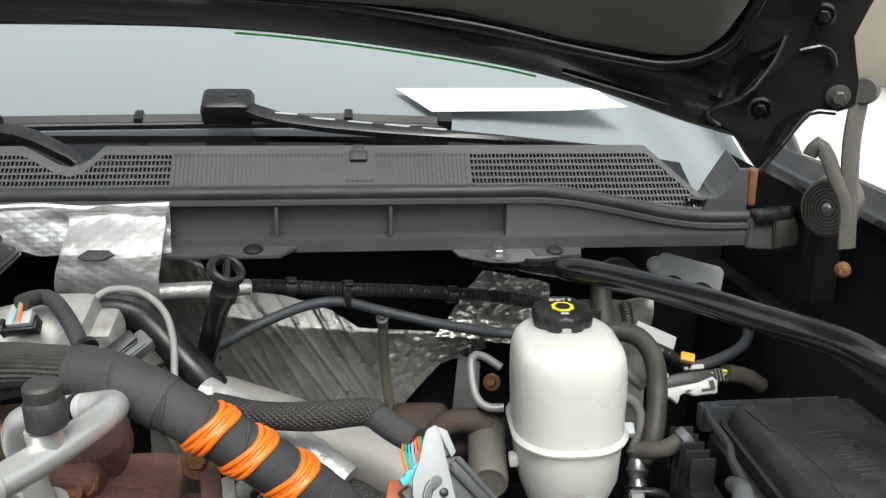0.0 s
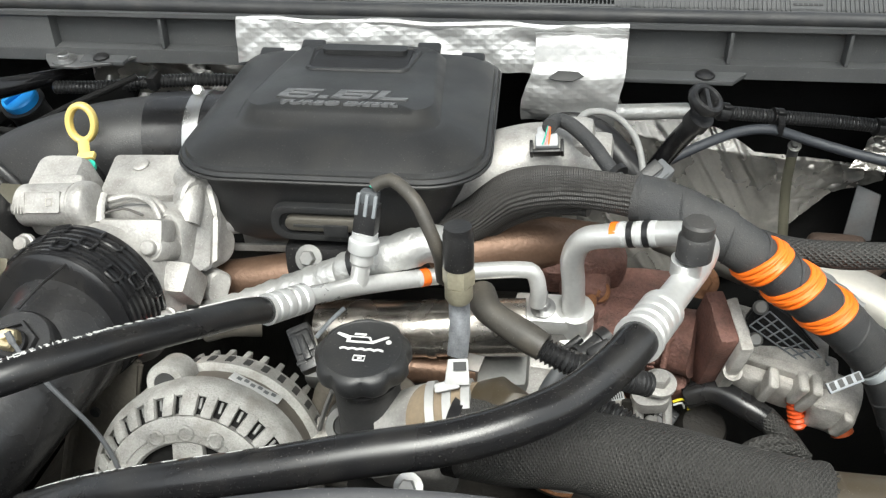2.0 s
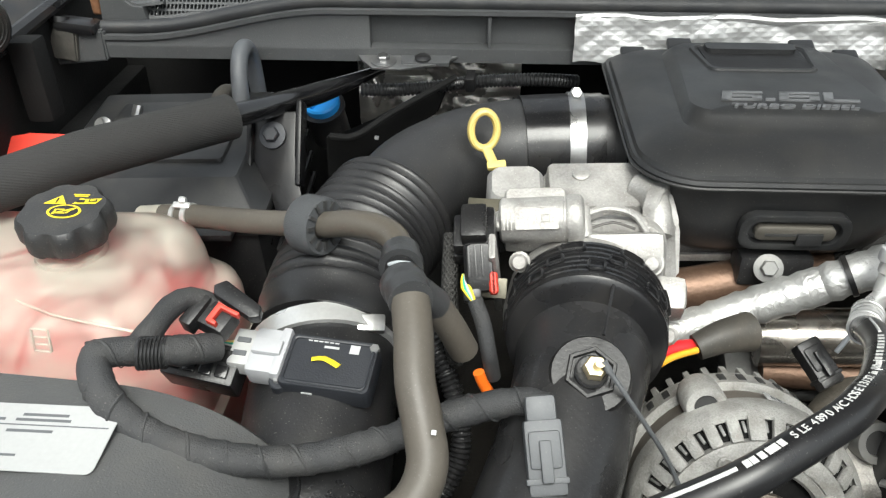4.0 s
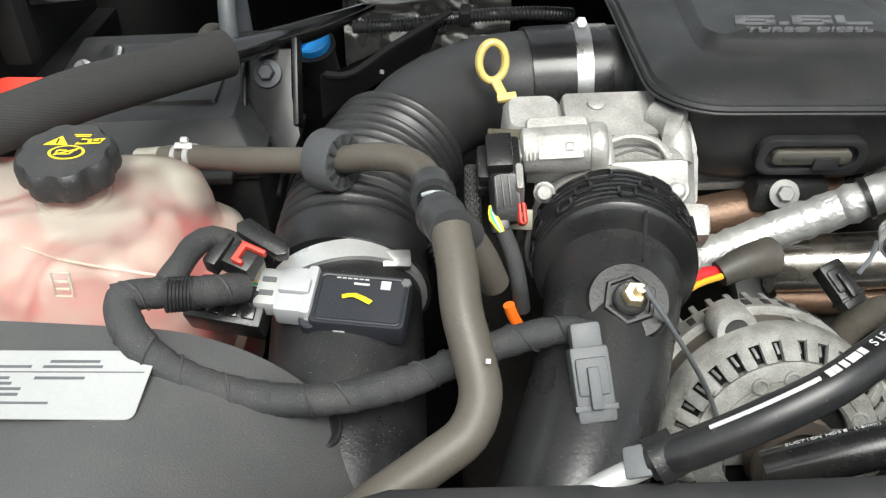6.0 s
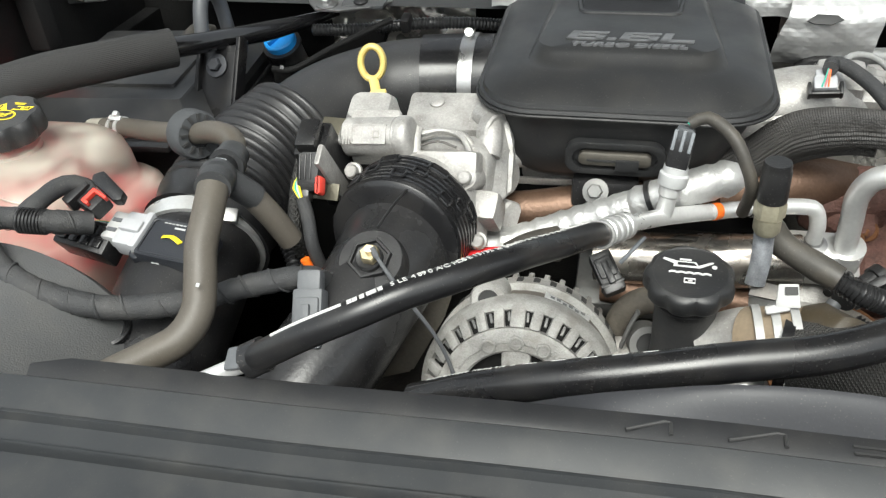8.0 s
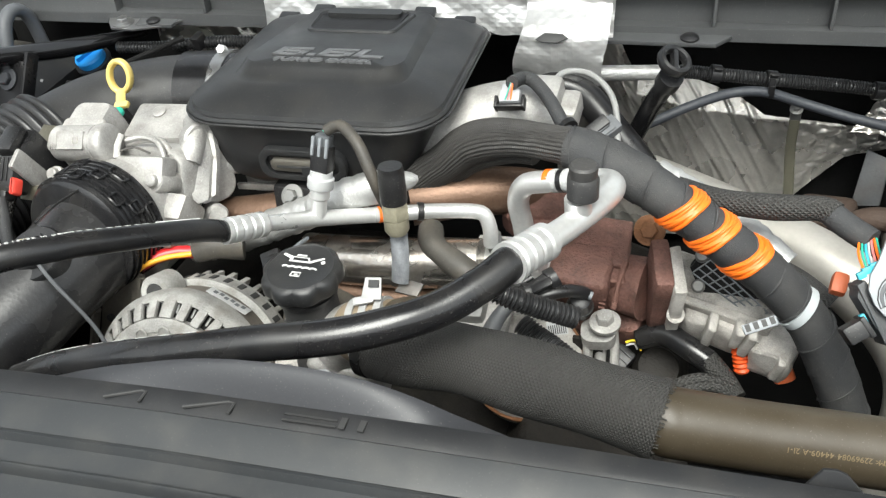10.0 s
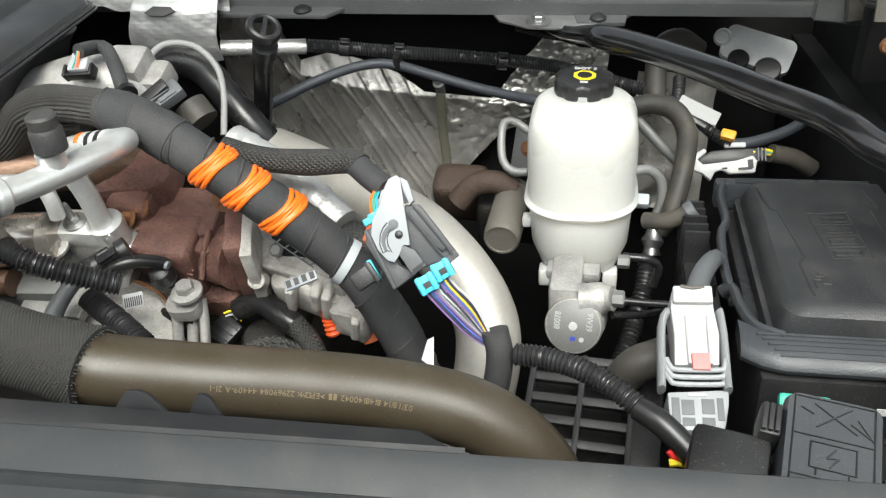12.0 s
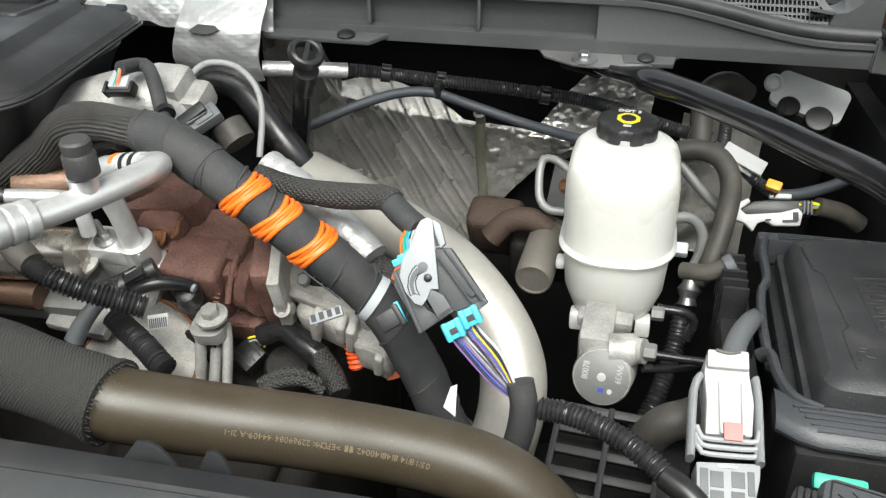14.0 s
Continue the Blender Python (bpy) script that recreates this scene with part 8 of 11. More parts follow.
# ---------------------------------------------------------------- turbo, manifold and looms
def turbo_casting():
    t = thing("turbo_manifold", (-0.260, 0.660, 1.183), "rusty red-brown cast iron turbo manifold", "manifold")
    up = (0.05, -0.4, 0.9)
    def rough(bm, size, scale=45, cuts=2):
        bmesh.ops.subdivide_edges(bm, edges=bm.edges[:], cuts=cuts, use_grid_fill=True)
        for v in bm.verts:
            v.co += noise.noise_vector(v.co * scale) * size
        return bm
    def blob(name, place, size, turn=0, bev=0.006, lean=0):
        return part(name, rough(block(size, axes(place, up) @ pose(0, 0, 0, 0, lean, turn), bev, 3), 0.002), RUSTY, t)
    blob("casting", (-0.277, 0.657, 1.156), (0.066, 0.055, 0.09), 0, 0.010)
    blob("upper_flange", (-0.274, 0.673, 1.200), (0.088, 0.06, 0.017), 4, 0.005, 3)
    blob("lower_flange", (-0.271, 0.660, 1.184), (0.084, 0.056, 0.019), 4, 0.005, 2)
    blob("upper_casting", (-0.327, 0.687, 1.230), (0.09, 0.06, 0.055), 10, 0.02)
    blob("shoulder", (-0.319, 0.674, 1.207), (0.05, 0.05, 0.06), 0, 0.014)
    blob("side_flange", (-0.309, 0.656, 1.180), (0.03, 0.03, 0.028), 0, 0.007)
    blob("foot", (-0.248, 0.662, 1.107), (0.08, 0.04, 0.035), 0, 0.008, -12)
    neck = [(-0.263, 0.671, 1.155), (-0.231, 0.666, 1.157), (-0.205, 0.659, 1.159)]
    ring = sweep(bmesh.new(), spline(neck, 0.006), lambda s, L: 0.031 + 0.003 * (s / L) ** 2, 26)
    for v in ring.verts:
        v.co += noise.noise_vector(v.co * 45) * 0.0022
    part("neck", ring, RUSTY, t)
    part("flange", rough(block((0.018, 0.055, 0.105), axes((-0.196, 0.650, 1.170), (0.12, -0.4, 0.9), (0.95, 0.25, 0.1)), 0.004), 0.0012), RUSTY, t)
    part("raised_web", tube([(-0.229, 0.650, 1.198), (-0.234, 0.638, 1.178), (-0.237, 0.627, 1.151)], 0.0032, 8), RUSTY, t)
    part("raised_web", tube([(-0.275, 0.637, 1.186), (-0.274, 0.629, 1.167), (-0.273, 0.621, 1.145)], 0.0026, 8), RUSTY, t)
    for k in range(9):
        part("cast_mark", block((0.007, 0.0022, 0.003), axes(Vector((-0.246, 0.638, 1.185)).lerp(Vector((-0.249, 0.625, 1.151)), k / 8), up), 0.0006), RUSTY, t)
    for place in ((-0.301, 0.653, 1.215), (-0.313, 0.645, 1.208)):
        bolt(axes(place, (-0.6, -0.6, 0.4)), 0.0062, 0.011, RUSTBOLT, t)
    bolt(axes((-0.209, 0.664, 1.230), (0, -0.8, 0.5)), 0.0095, 0.012, RUSTBOLT, t)
    s = thing("mounting_boss", (-0.246, 0.596, 1.117), "grey aluminium mounting boss with flange bolts", "boss")
    part("head", loft([moved(oblong(0.036, 0.03, 0.012, z), axes((-0.247, 0.603, 1.137), (0, -0.3, 0.95), (1, 0.15, 0.1))) for z in (-0.012, 0.0, 0.003)]), CAST, s)
    part("post", tube([(-0.244, 0.609, 1.127), (-0.244, 0.602, 1.105), (-0.243, 0.584, 1.068)], 0.0062, 16), CAST, s)
    part("leg", tube([(-0.258, 0.602, 1.134), (-0.256, 0.594, 1.110), (-0.255, 0.575, 1.067)], 0.0062, 10, flat=0.8), CAST, s)
    part("leg", tube([(-0.233, 0.612, 1.137), (-0.229, 0.602, 1.114), (-0.226, 0.580, 1.066)], 0.0055, 10, flat=0.8), CAST, s)
    part("web", block((0.032, 0.005, 0.09), axes((-0.257, 0.607, 1.085), (0, -0.2, 1)), 0.001), ENGINE, s)
    bolt(axes((-0.240, 0.602, 1.150), (0, -0.25, 1)), 0.0095, 0.014, CAST, s)
    bolt(axes((-0.373, 0.594, 1.196), (0, -0.4, 0.9)), 0.009, 0.012, CAST, s)
    c = thing("fuel_pump", (-0.306, 0.597, 1.138), "weathered aluminium pump housing with a barcode sticker", "pump")
    pm = axes((-0.320, 0.580, 1.098), (0.12, -0.68, 0.7))
    dome = revolve([(0.066, -0.06), (0.066, -0.02), (0.0645, -0.006), (0.0605, 0.003), (0.055, 0.009), (0.046, 0.0145), (0.034, 0.0185), (0.02, 0.0205), (0.006, 0.021)], pm, 48)
    for v in dome.verts:
        v.co += noise.noise_vector(v.co * 55) * 0.0016
    part("housing", dome, DIRTYCAST, c)
    part("seal_line", revolve([(0.0628, -0.0015), (0.0645, -0.0005), (0.0638, 0.0022), (0.0615, 0.0032)], pm, 48), RUSTBOLT, c)
    sm = axes((-0.283, 0.574, 1.156), (0.12, -0.75, 0.62), (0.85, -0.1, 0.42))
    part("sticker", block((0.021, 0.0145, 0.0008), sm, 0.0002), LABEL, c)
    bars([(-0.0085 + 0.0021 * i, -0.0012, 0.0011, 0.0095) for i in range(9)], sm @ pose(0, 0, 0.0005), INKSHADE, c, "barcode")
    part("top_plate", rough(block((0.07, 0.045, 0.012), axes((-0.371, 0.576, 1.147), up), 0.004), 0.0012), CAST, c)
    part("side_bracket", rough(block((0.11, 0.06, 0.02), axes((-0.372, 0.632, 1.151), (0.12, -0.5, 0.85)), 0.006), 0.003), CAST, c)
    part("side_lug", rough(block((0.03, 0.02, 0.012), axes((-0.335, 0.629, 1.181), (0.12, -0.5, 0.85)), 0.004), 0.002), CAST, c)
    e = thing("egr_housing", (-0.110, 0.619, 1.142), "dusty white oxidised aluminium valve housing with fins", "valve housing")
    def cast(name, place, size, turn=0, bev=0.01):
        bm = block(size, axes(place, up) @ pose(0, 0, 0, 0, 0, turn), bev, 3)
        return part(name, rough(bm, 0.003, 60), DIRTYCAST, e)
    part("flange", rough(block((0.012, 0.055, 0.100), axes((-0.180, 0.646, 1.168), (0.12, -0.4, 0.9), (0.95, 0.25, 0.1)), 0.003), 0.0016, 70), DIRTYCAST, e)
    cast("body", (-0.140, 0.672, 1.160), (0.11, 0.05, 0.045), -10)
    cast("apron", (-0.128, 0.652, 1.157), (0.10, 0.03, 0.022), -10, 0.005)
    cast("lower_body", (-0.126, 0.656, 1.132), (0.085, 0.04, 0.045), -12)
    cast("end_block", (-0.075, 0.642, 1.118), (0.042, 0.045, 0.05), -15, 0.010)
    for place, h in (((-0.139, 0.632, 1.140), 0.040), ((-0.112, 0.631, 1.142), 0.034), ((-0.101, 0.631, 1.136), 0.044), ((-0.070, 0.624, 1.117), 0.036)):
        part("rib", rough(block((0.010, 0.022, h), axes(place, up) @ pose(0, 0, 0, 0, 10), 0.004, 3), 0.0012, 80, 1), DIRTYCAST, e)
    g = thing("grille_cover", (-0.126, 0.655, 1.19), "black plastic mesh cover bolted over the valve housing", "cover")
    part("panel", slab([(-0.166, 0.652, 1.2001), (-0.1603, 0.655, 1.2100), (-0.145, 0.657, 1.2184), (-0.1256, 0.655, 1.2066), (-0.0821, 0.649, 1.1604), (-0.0972, 0.647, 1.1596), (-0.1534, 0.648, 1.1736)], 0.006, bevel=0.0015), PLASTIC, g)
    mesh = bmesh.new()
    for k in range(8):
        a = Vector((-0.162, 0.645, 1.198)).lerp(Vector((-0.103, 0.640, 1.160)), k / 7)
        b = Vector((-0.146, 0.650, 1.213)).lerp(Vector((-0.086, 0.643, 1.164)), k / 7)
        sweep(mesh, [a, b], 0.0009, 5)
    for k in range(4):
        a = Vector((-0.162, 0.645, 1.198)).lerp(Vector((-0.146, 0.650, 1.213)), k / 3)
        b = Vector((-0.103, 0.640, 1.160)).lerp(Vector((-0.086, 0.643, 1.164)), k / 3)
        sweep(mesh, [a, b], 0.0009, 5)
    part("mesh", mesh, GREYCONN, g)
    for place in ((-0.1545, 0.650, 1.2165), (-0.155, 0.643, 1.1842)):
        part("bolt", revolve([(0.007, -0.002), (0.007, 0.001), (0.005, 0.003), (0.002, 0.003)], axes(place, (0.05, -0.75, 0.65)), 18), MACHINED, g)
    part("boss", revolve([(0.009, -0.012), (0.009, 0.003), (0.006, 0.004), (0.006, 0.0), (0.003, 0.0)], axes((-0.173, 0.626, 1.157), (0.05, -0.8, 0.55)), 18), DIRTYCAST, e)
    part("mesh_sleeve", tube([(-0.145, 0.691, 1.210), (-0.099, 0.661, 1.205), (-0.067, 0.643, 1.202), (-0.036, 0.629, 1.188)], 0.0165, 20), BRAID, e, "black braided mesh sleeve")
    part("orange_conduit", conduit([(-0.1115, 0.645, 1.128), (-0.107, 0.640, 1.110), (-0.102, 0.635, 1.090)], 0.009, 0.005), mat("orange_conduit_plastic", (0.75, 0.1, 0.02), 0.45, bump=0.05), e, "bright orange corrugated conduit")
    part("orange_plug", block((0.014, 0.02, 0.014), axes((-0.033, 0.600, 1.238), (0.1, -0.6, 0.8), (0.9, 0, -0.2)), 0.004), mat("rust_orange_plastic", (0.4, 0.09, 0.03), 0.5, bump=0.05), e, "orange plastic plug")


turbo_casting()


def big_loom():
    h = thing("main_loom", (-0.158, 0.582, 1.301), "thick cloth-taped wiring loom with orange cord wraps", "harness")
    line = [(-0.490, 0.617, 1.252), (-0.474, 0.624, 1.263), (-0.446, 0.630, 1.281), (-0.421, 0.632, 1.298), (-0.385, 0.631, 1.326), (-0.337, 0.622, 1.341), (-0.283, 0.611, 1.343), (-0.245, 0.602, 1.338), (-0.208, 0.594, 1.324), (-0.175, 0.590, 1.305), (-0.137, 0.591, 1.277), (-0.092, 0.597, 1.239), (-0.053, 0.602, 1.193), (-0.022, 0.604, 1.134), (0.001, 0.600, 1.080), (0.024, 0.605, 1.029)]
    pts = spline(line, 0.004)
    s = [0.0]
    for a, b in zip(pts, pts[1:]):
        s.append(s[-1] + (b - a).length)
    def cut(a, b):
        return [p for p, q in zip(pts, s) if a <= q <= b]
    where = lambda p: s[min(range(len(pts)), key=lambda i: (pts[i] - Vector(p)).length)]
    mid = where((-0.280, 0.610, 1.343))
    def ribbed(line, radius, ribs, depth, turn, squash):
        bm = sweep(bmesh.new(), line, radius, ribs * 4, True, squash, (0.1, -0.2, 0.97))
        bm.verts.ensure_lookup_table()
        n = ribs * 4
        for i, v in enumerate(bm.verts):
            row, k = divmod(i, n)
            c = line[min(row, len(line) - 1)]
            q = 2 * math.pi * k / n
            fold = 0.10 * math.sin(2 * q + row * 0.11) + 0.06 * math.sin(3 * q - row * 0.07)
            v.co += (v.co - c) * (fold + depth * math.cos(ribs * q + turn * row))
        return bm
    first = cut(0, mid + 0.004)
    part("braided_end", ribbed(first, lambda q, L: 0.0178 * (1 + 0.04 * math.sin(q * 55)), 32, 0.035, 0.24, 1.05), RIBSLEEVE, h, "loose black ribbed cloth sleeve")
    part("under_fold", ribbed([p + Vector((0.004, 0.010, -0.021)) for p in first[6:-10]], lambda q, L: 0.0115 * (1 + 0.08 * math.sin(q * 70)), 20, 0.04, 0.2, 0.8), RIBSLEEVE, h)
    part("taped_end", tube([(-0.497, 0.612, 1.248), (-0.484, 0.620, 1.256), (-0.473, 0.624, 1.263)], 0.0192, 20), SLEEVE, h)
    part("taped_run", sweep(bmesh.new(), cut(mid, s[-1]), lambda q, L: 0.0203 * (1 + 0.03 * ((q / 0.026 + 0.15 * math.sin(q * 50)) % 1) + 0.025 * math.sin(q * 41)), 30), TAPE, h, "overlapping cloth tape")
    part("tape_edge", lapped(cut(mid, s[-1])[::6], 0.0207, 0.034, 0.0012), TAPE, h)
    part("tape_lap", sweep(bmesh.new(), cut(where((-0.221, 0.596, 1.329)), where((-0.203, 0.593, 1.321))), 0.0218, 28), TAPE, h)
    for q0 in ((-0.171, 0.589, 1.302), (-0.146, 0.592, 1.282), (-0.117, 0.596, 1.258)):
        w = where(q0)
        i0 = min(range(len(pts)), key=lambda i: abs(s[i] - w))
        t = (pts[i0 + 2] - pts[i0 - 2]).normalized()
        tl = (t + Vector((-0.3, 0.0, -0.4)) * 0.55).normalized()
        m = axes(pts[i0], t)
        lean = Vector((tl.dot(m.col[0].to_3d()), tl.dot(m.col[1].to_3d()))) / max(0.2, tl.dot(t))
        for k in range(5):
            strand = []
            for j in range(41):
                q = 2 * math.pi * j / 40
                off = 0.0034 * (k - 2) + 0.0012 * math.sin(q + k) + 0.0009 * math.sin(3 * q + 2 * k)
                rr = 0.0209 + 0.0007 * math.sin(2 * q + 1.3 * k)
                strand.append(m @ Vector((rr * math.cos(q), rr * math.sin(q), off - rr * (lean.x * math.cos(q) + lean.y * math.sin(q)))))
            part("cord_turn", sweep(bmesh.new(), strand, 0.0025, 8), ORANGE, h)
    z = where((-0.062, 0.601, 1.205))
    c = pts[min(range(len(pts)), key=lambda i: abs(s[i] - z))]
    i0 = min(range(len(pts)), key=lambda i: abs(s[i] - z))
    zm = axes(c, pts[i0 + 2] - pts[i0 - 2] + Vector((0.0, 0.0, 0.006)))
    tie = thing("cable_tie", c, "pale nylon cable tie round the loom", "cable tie")
    part("band", revolve([(0.0208, -0.0042), (0.0224, -0.0042), (0.0224, 0.0042), (0.0208, 0.0042)], zm, 36), TIE, tie)
    hm = axes((-0.093, 0.565, 1.206), (0.1, -0.7, 0.7), (0.85, 0.1, 0.52))
    part("head", block((0.031, 0.0095, 0.004), hm, 0.0012), GREYCONN, tie)
    for k in range(4):
        part("head_slot", block((0.0044, 0.0066, 0.0006), hm @ pose(-0.0112 + 0.0075 * k, 0.0006, 0.0021), 0), INKSHADE, tie)
    part("paper_tag", plate([(-0.005, -0.008), (0.006, -0.014), (0.003, 0.012), (-0.002, 0.009)], 0.0006, axes((0.036, 0.519, 1.180), (0.2, -0.7, 0.6)), 0), LABEL, h, "white paper tag")
    b = thing("loom_branch", (-0.108, 0.630, 1.291), "braided loom branch running to the large connector", "harness")
    part("braid", tube([(-0.183, 0.631, 1.300), (-0.151, 0.630, 1.293), (-0.101, 0.627, 1.293), (-0.057, 0.625, 1.298), (-0.046, 0.621, 1.296)], lambda q, L: 0.0118 * (1 + 0.04 * math.sin(q * 90)), 20), BRAID, b)
    part("taped_end", tube([(-0.050, 0.623, 1.297), (-0.034, 0.613, 1.290), (-0.015, 0.601, 1.285)], 0.0112, 18), TAPE, b)
    cols = (ORANGE, GREEN, CYAN, LABEL, PINK)
    for k in range(7):
        part("wire", tube([Vector((-0.018, 0.602, 1.288)) + Vector((0.002 * (k - 3), 0, 0)), Vector((-0.017, 0.585, 1.283)) + Vector((0.0028 * (k - 3), 0, 0.001 * (k % 3))), Vector((-0.011, 0.569, 1.275)) + Vector((0.003 * (k - 3), 0, 0))], 0.0011, 6), cols[k % 5], b)


big_loom()


def foil_drop_pipe():
    f = thing("foil_wrapped_pipe", (-0.109, 0.658, 1.241), "bright foil-wrapped pipe under the taped loom", "pipe")
    part("wrap", sweep(bmesh.new(), spline([(-0.212, 0.704, 1.274), (-0.157, 0.682, 1.257), (-0.115, 0.658, 1.243), (-0.078, 0.641, 1.222)], 0.004), lambda s, L: 0.0165 + 0.001 * math.sin(s * 400) * math.sin(s * 87), 20), WRAP, f)


foil_drop_pipe()


def large_connector():
    c = thing("module_connector", (0.014, 0.573, 1.253), "large dark grey module connector with a lever lock and blue seals", "connector")
    slate = mat("slate_plastic", (0.05, 0.052, 0.055), 0.5, bump=0.15, specks=0.2)
    pale = mat("pale_lever", (0.3, 0.315, 0.33), 0.42, var=0.08, bump=0.05)
    m = axes((0.006, 0.560, 1.266), (0.2, -0.82, 0.535), (0.973, 0.222, -0.02))
    # outlines in millimetres across the broad face
    flat = lambda pts, thick, z, bev: plate([(x * 0.001, y * 0.001) for x, y in pts], thick, m @ pose(0, 0, z), bev)
    part("shell", flat([(5, 25), (17, 25), (47, -15), (44, -21), (29, -24), (19, -28), (2, -12), (-2, 8)], 0.026, -0.003, 0.002), slate, c)
    part("upper_step", flat([(8, 21), (16, 21), (40, -11), (36, -15), (24, -6), (10, 12)], 0.006, 0.0005, 0.0012), slate, c)
    for a, b in (((12, 23), (44, -17)), ((7, 17), (36, -19))):
        part("side_ridge", sweep(bmesh.new(), [m @ Vector((a[0] * 0.001, a[1] * 0.001, 0.0008)), m @ Vector((b[0] * 0.001, b[1] * 0.001, 0.0008))], 0.0012, 6), slate, c)
    part("lower_shell", flat([(-28, 4), (-23, 8), (0, -26), (13, -32), (9, -36), (-5, -46), (-29, -7)], 0.024, -0.004, 0.002), slate, c)
    part("shell_flange", flat([(-30, 3), (-27, 5), (-3, -44), (-6, -46)], 0.027, -0.002, 0.001), slate, c)
    for x, y in ((40, -22), (33, -26), (45, -18)):
        part("end_lug", block((0.006, 0.007, 0.012), m @ pose(x * 0.001, y * 0.001, -0.006, 0, 0, -50), 0.0012), slate, c)
    lever = part("lever", flat([(-4, 48), (-1, 49), (2, 46), (5, 22), (9, -9), (3, -9), (0, -17), (-4, -23), (-10, -21), (-18, -12), (-23, 0), (-22, 12), (-16, 24), (-11, 40), (-8, 46)], 0.0035, 0.0042, 0.0009), pale, c, "pale grey locking lever")
    part("lever_fold", flat([(1, 48), (8, 44), (13, 28), (9, 24), (4, 36)], 0.012, 0.0025, 0.0012), pale, lever)
    part("lever_web", flat([(1, 45), (7, 41), (11, 28), (5, 25)], 0.003, 0.0005, 0.0005), slate, lever)
    part("lever_slot", tube([m @ Vector((-0.0075, 0.006, 0.0042)), m @ Vector((-0.0115, 0.001, 0.0042)), m @ Vector((-0.013, -0.006, 0.0042)), m @ Vector((-0.011, -0.013, 0.0042))], lambda q, L: 0.0024 - 0.0012 * q / L, 8, 0.002, flat=0.35, side=m.to_3x3() @ Vector((0, 0, 1))), MIDGREY, lever)
    part("slot_disc", revolve([(0.0042, 0.0035), (0.0042, 0.0048), (0.0036, 0.005)], m @ pose(-0.0045, 0.0085, 0), 22), MIDGREY, lever)
    part("slot_rim", sweep(bmesh.new(), [m @ Vector((x * 0.001, y * 0.001, 0.0044)) for x, y in ((-9.5, 10), (-13, 6), (-15.5, 0), (-16, -8), (-13.5, -15), (-10, -13), (-6, -14.5), (-9, -9), (-10, -3), (-8, 2), (-4, 4.5))], 0.0005, 6), INKSHADE, lever)
    part("pivot", revolve([(0.0034, 0.0035), (0.0034, 0.0055), (0.002, 0.0062)], m, 18), PLASTIC, lever)
    arrow = part("arrow", flat([(3, -9), (13, -13), (22, -26), (11, -34), (0, -17)], 0.006, 0.0062, 0.0008), mat("arrow_grey", (0.085, 0.088, 0.093), 0.5, bump=0.1), c)
    for k in range(3):
        part("arrow_rib", block((0.0125, 0.0011, 0.0012), m @ pose(0.0155 - 0.0014 * k * 0.5, -0.0262 - 0.0022 * k, 0.0064, 0, 0, 36), 0.0003), INKSHADE, arrow)
    for x, y in ((22, -41), (35, -30)):
        seal = part("blue_seal", block((0.017, 0.015, 0.014), m @ pose(x * 0.001, y * 0.001, -0.004, 0, 0, 28), 0.0015), CYAN, c, "bright blue seal block")
        for dx in (-0.0055, 0.0055):
            part("seal_rib", block((0.004, 0.016, 0.006), m @ pose(x * 0.001, y * 0.001, 0.0025, 0, 0, 28) @ pose(dx, 0, 0), 0.0008), CYAN, seal)
        part("seal_window", block((0.006, 0.005, 0.001), m @ pose(x * 0.001, y * 0.001, 0.0033, 0, 0, 28) @ pose(0, -0.001, 0), 0.0002), INKSHADE, seal)
    part("blue_seal", block((0.018, 0.01, 0.01), m @ pose(0.033, -0.046, -0.010, 0, 0, 28), 0.002), CYAN, c)
    part("blue_lock", block((0.0042, 0.019, 0.006), m @ pose(-0.022, -0.029, -0.002, 0, 0, 28), 0.0008), CYAN, c)
    for dx, dy in ((0, 0), (0.006, 0.004), (-0.004, -0.004)):
        part("blue_lock", block((0.0075, 0.006, 0.006), m @ pose(-0.0225 + dx, 0.0155 + dy, -0.004, 0, 0, 25), 0.0012), CYAN, c)
    part("side_plug", block((0.02, 0.016, 0.018), m @ pose(-0.030, -0.035, -0.004, 0, 0, 33), 0.003), PLASTIC, c)
    part("side_plug_cuff", block((0.005, 0.019, 0.02), m @ pose(-0.0225, -0.0305, -0.004, 0, 0, 33), 0.002), PLASTIC, c)
    cols = [mat("wire_purple", (0.2, 0.11, 0.3), 0.4, bump=0), LABEL, mat("wire_yellow", (0.7, 0.5, 0.05), 0.4, bump=0), mat("wire_dark", (0.03, 0.03, 0.05), 0.4, bump=0), mat("wire_grey", (0.25, 0.25, 0.27), 0.4, bump=0), mat("wire_blue", (0.06, 0.1, 0.35), 0.4, bump=0)]
    rng = random.Random(12)
    end = Vector((0.092, 0.531, 1.179))
    for k in range(24):
        u = (k % 12) / 11
        a = m @ Vector((0.020 + 0.020 * u, -0.047 + 0.011 * u, -0.003 - 0.009 * (k // 12)))
        d = (end - a)
        sag = Vector((rng.uniform(-0.002, 0.002), 0, -0.010 * (1 - u) + 0.013 * u))
        part("wire", tube([a, a + m.to_3x3() @ Vector((0.006, -0.008, 0)), a + d * 0.55 + sag, a + d * 0.85 + sag * 0.5, end + Vector((rng.uniform(-0.004, 0.004), 0, rng.uniform(-0.002, 0.003)))], 0.0009, 6), cols[(0, 3, 5, 0, 4, 1, 3, 0, 5, 2, 3, 1)[k % 12]], c)
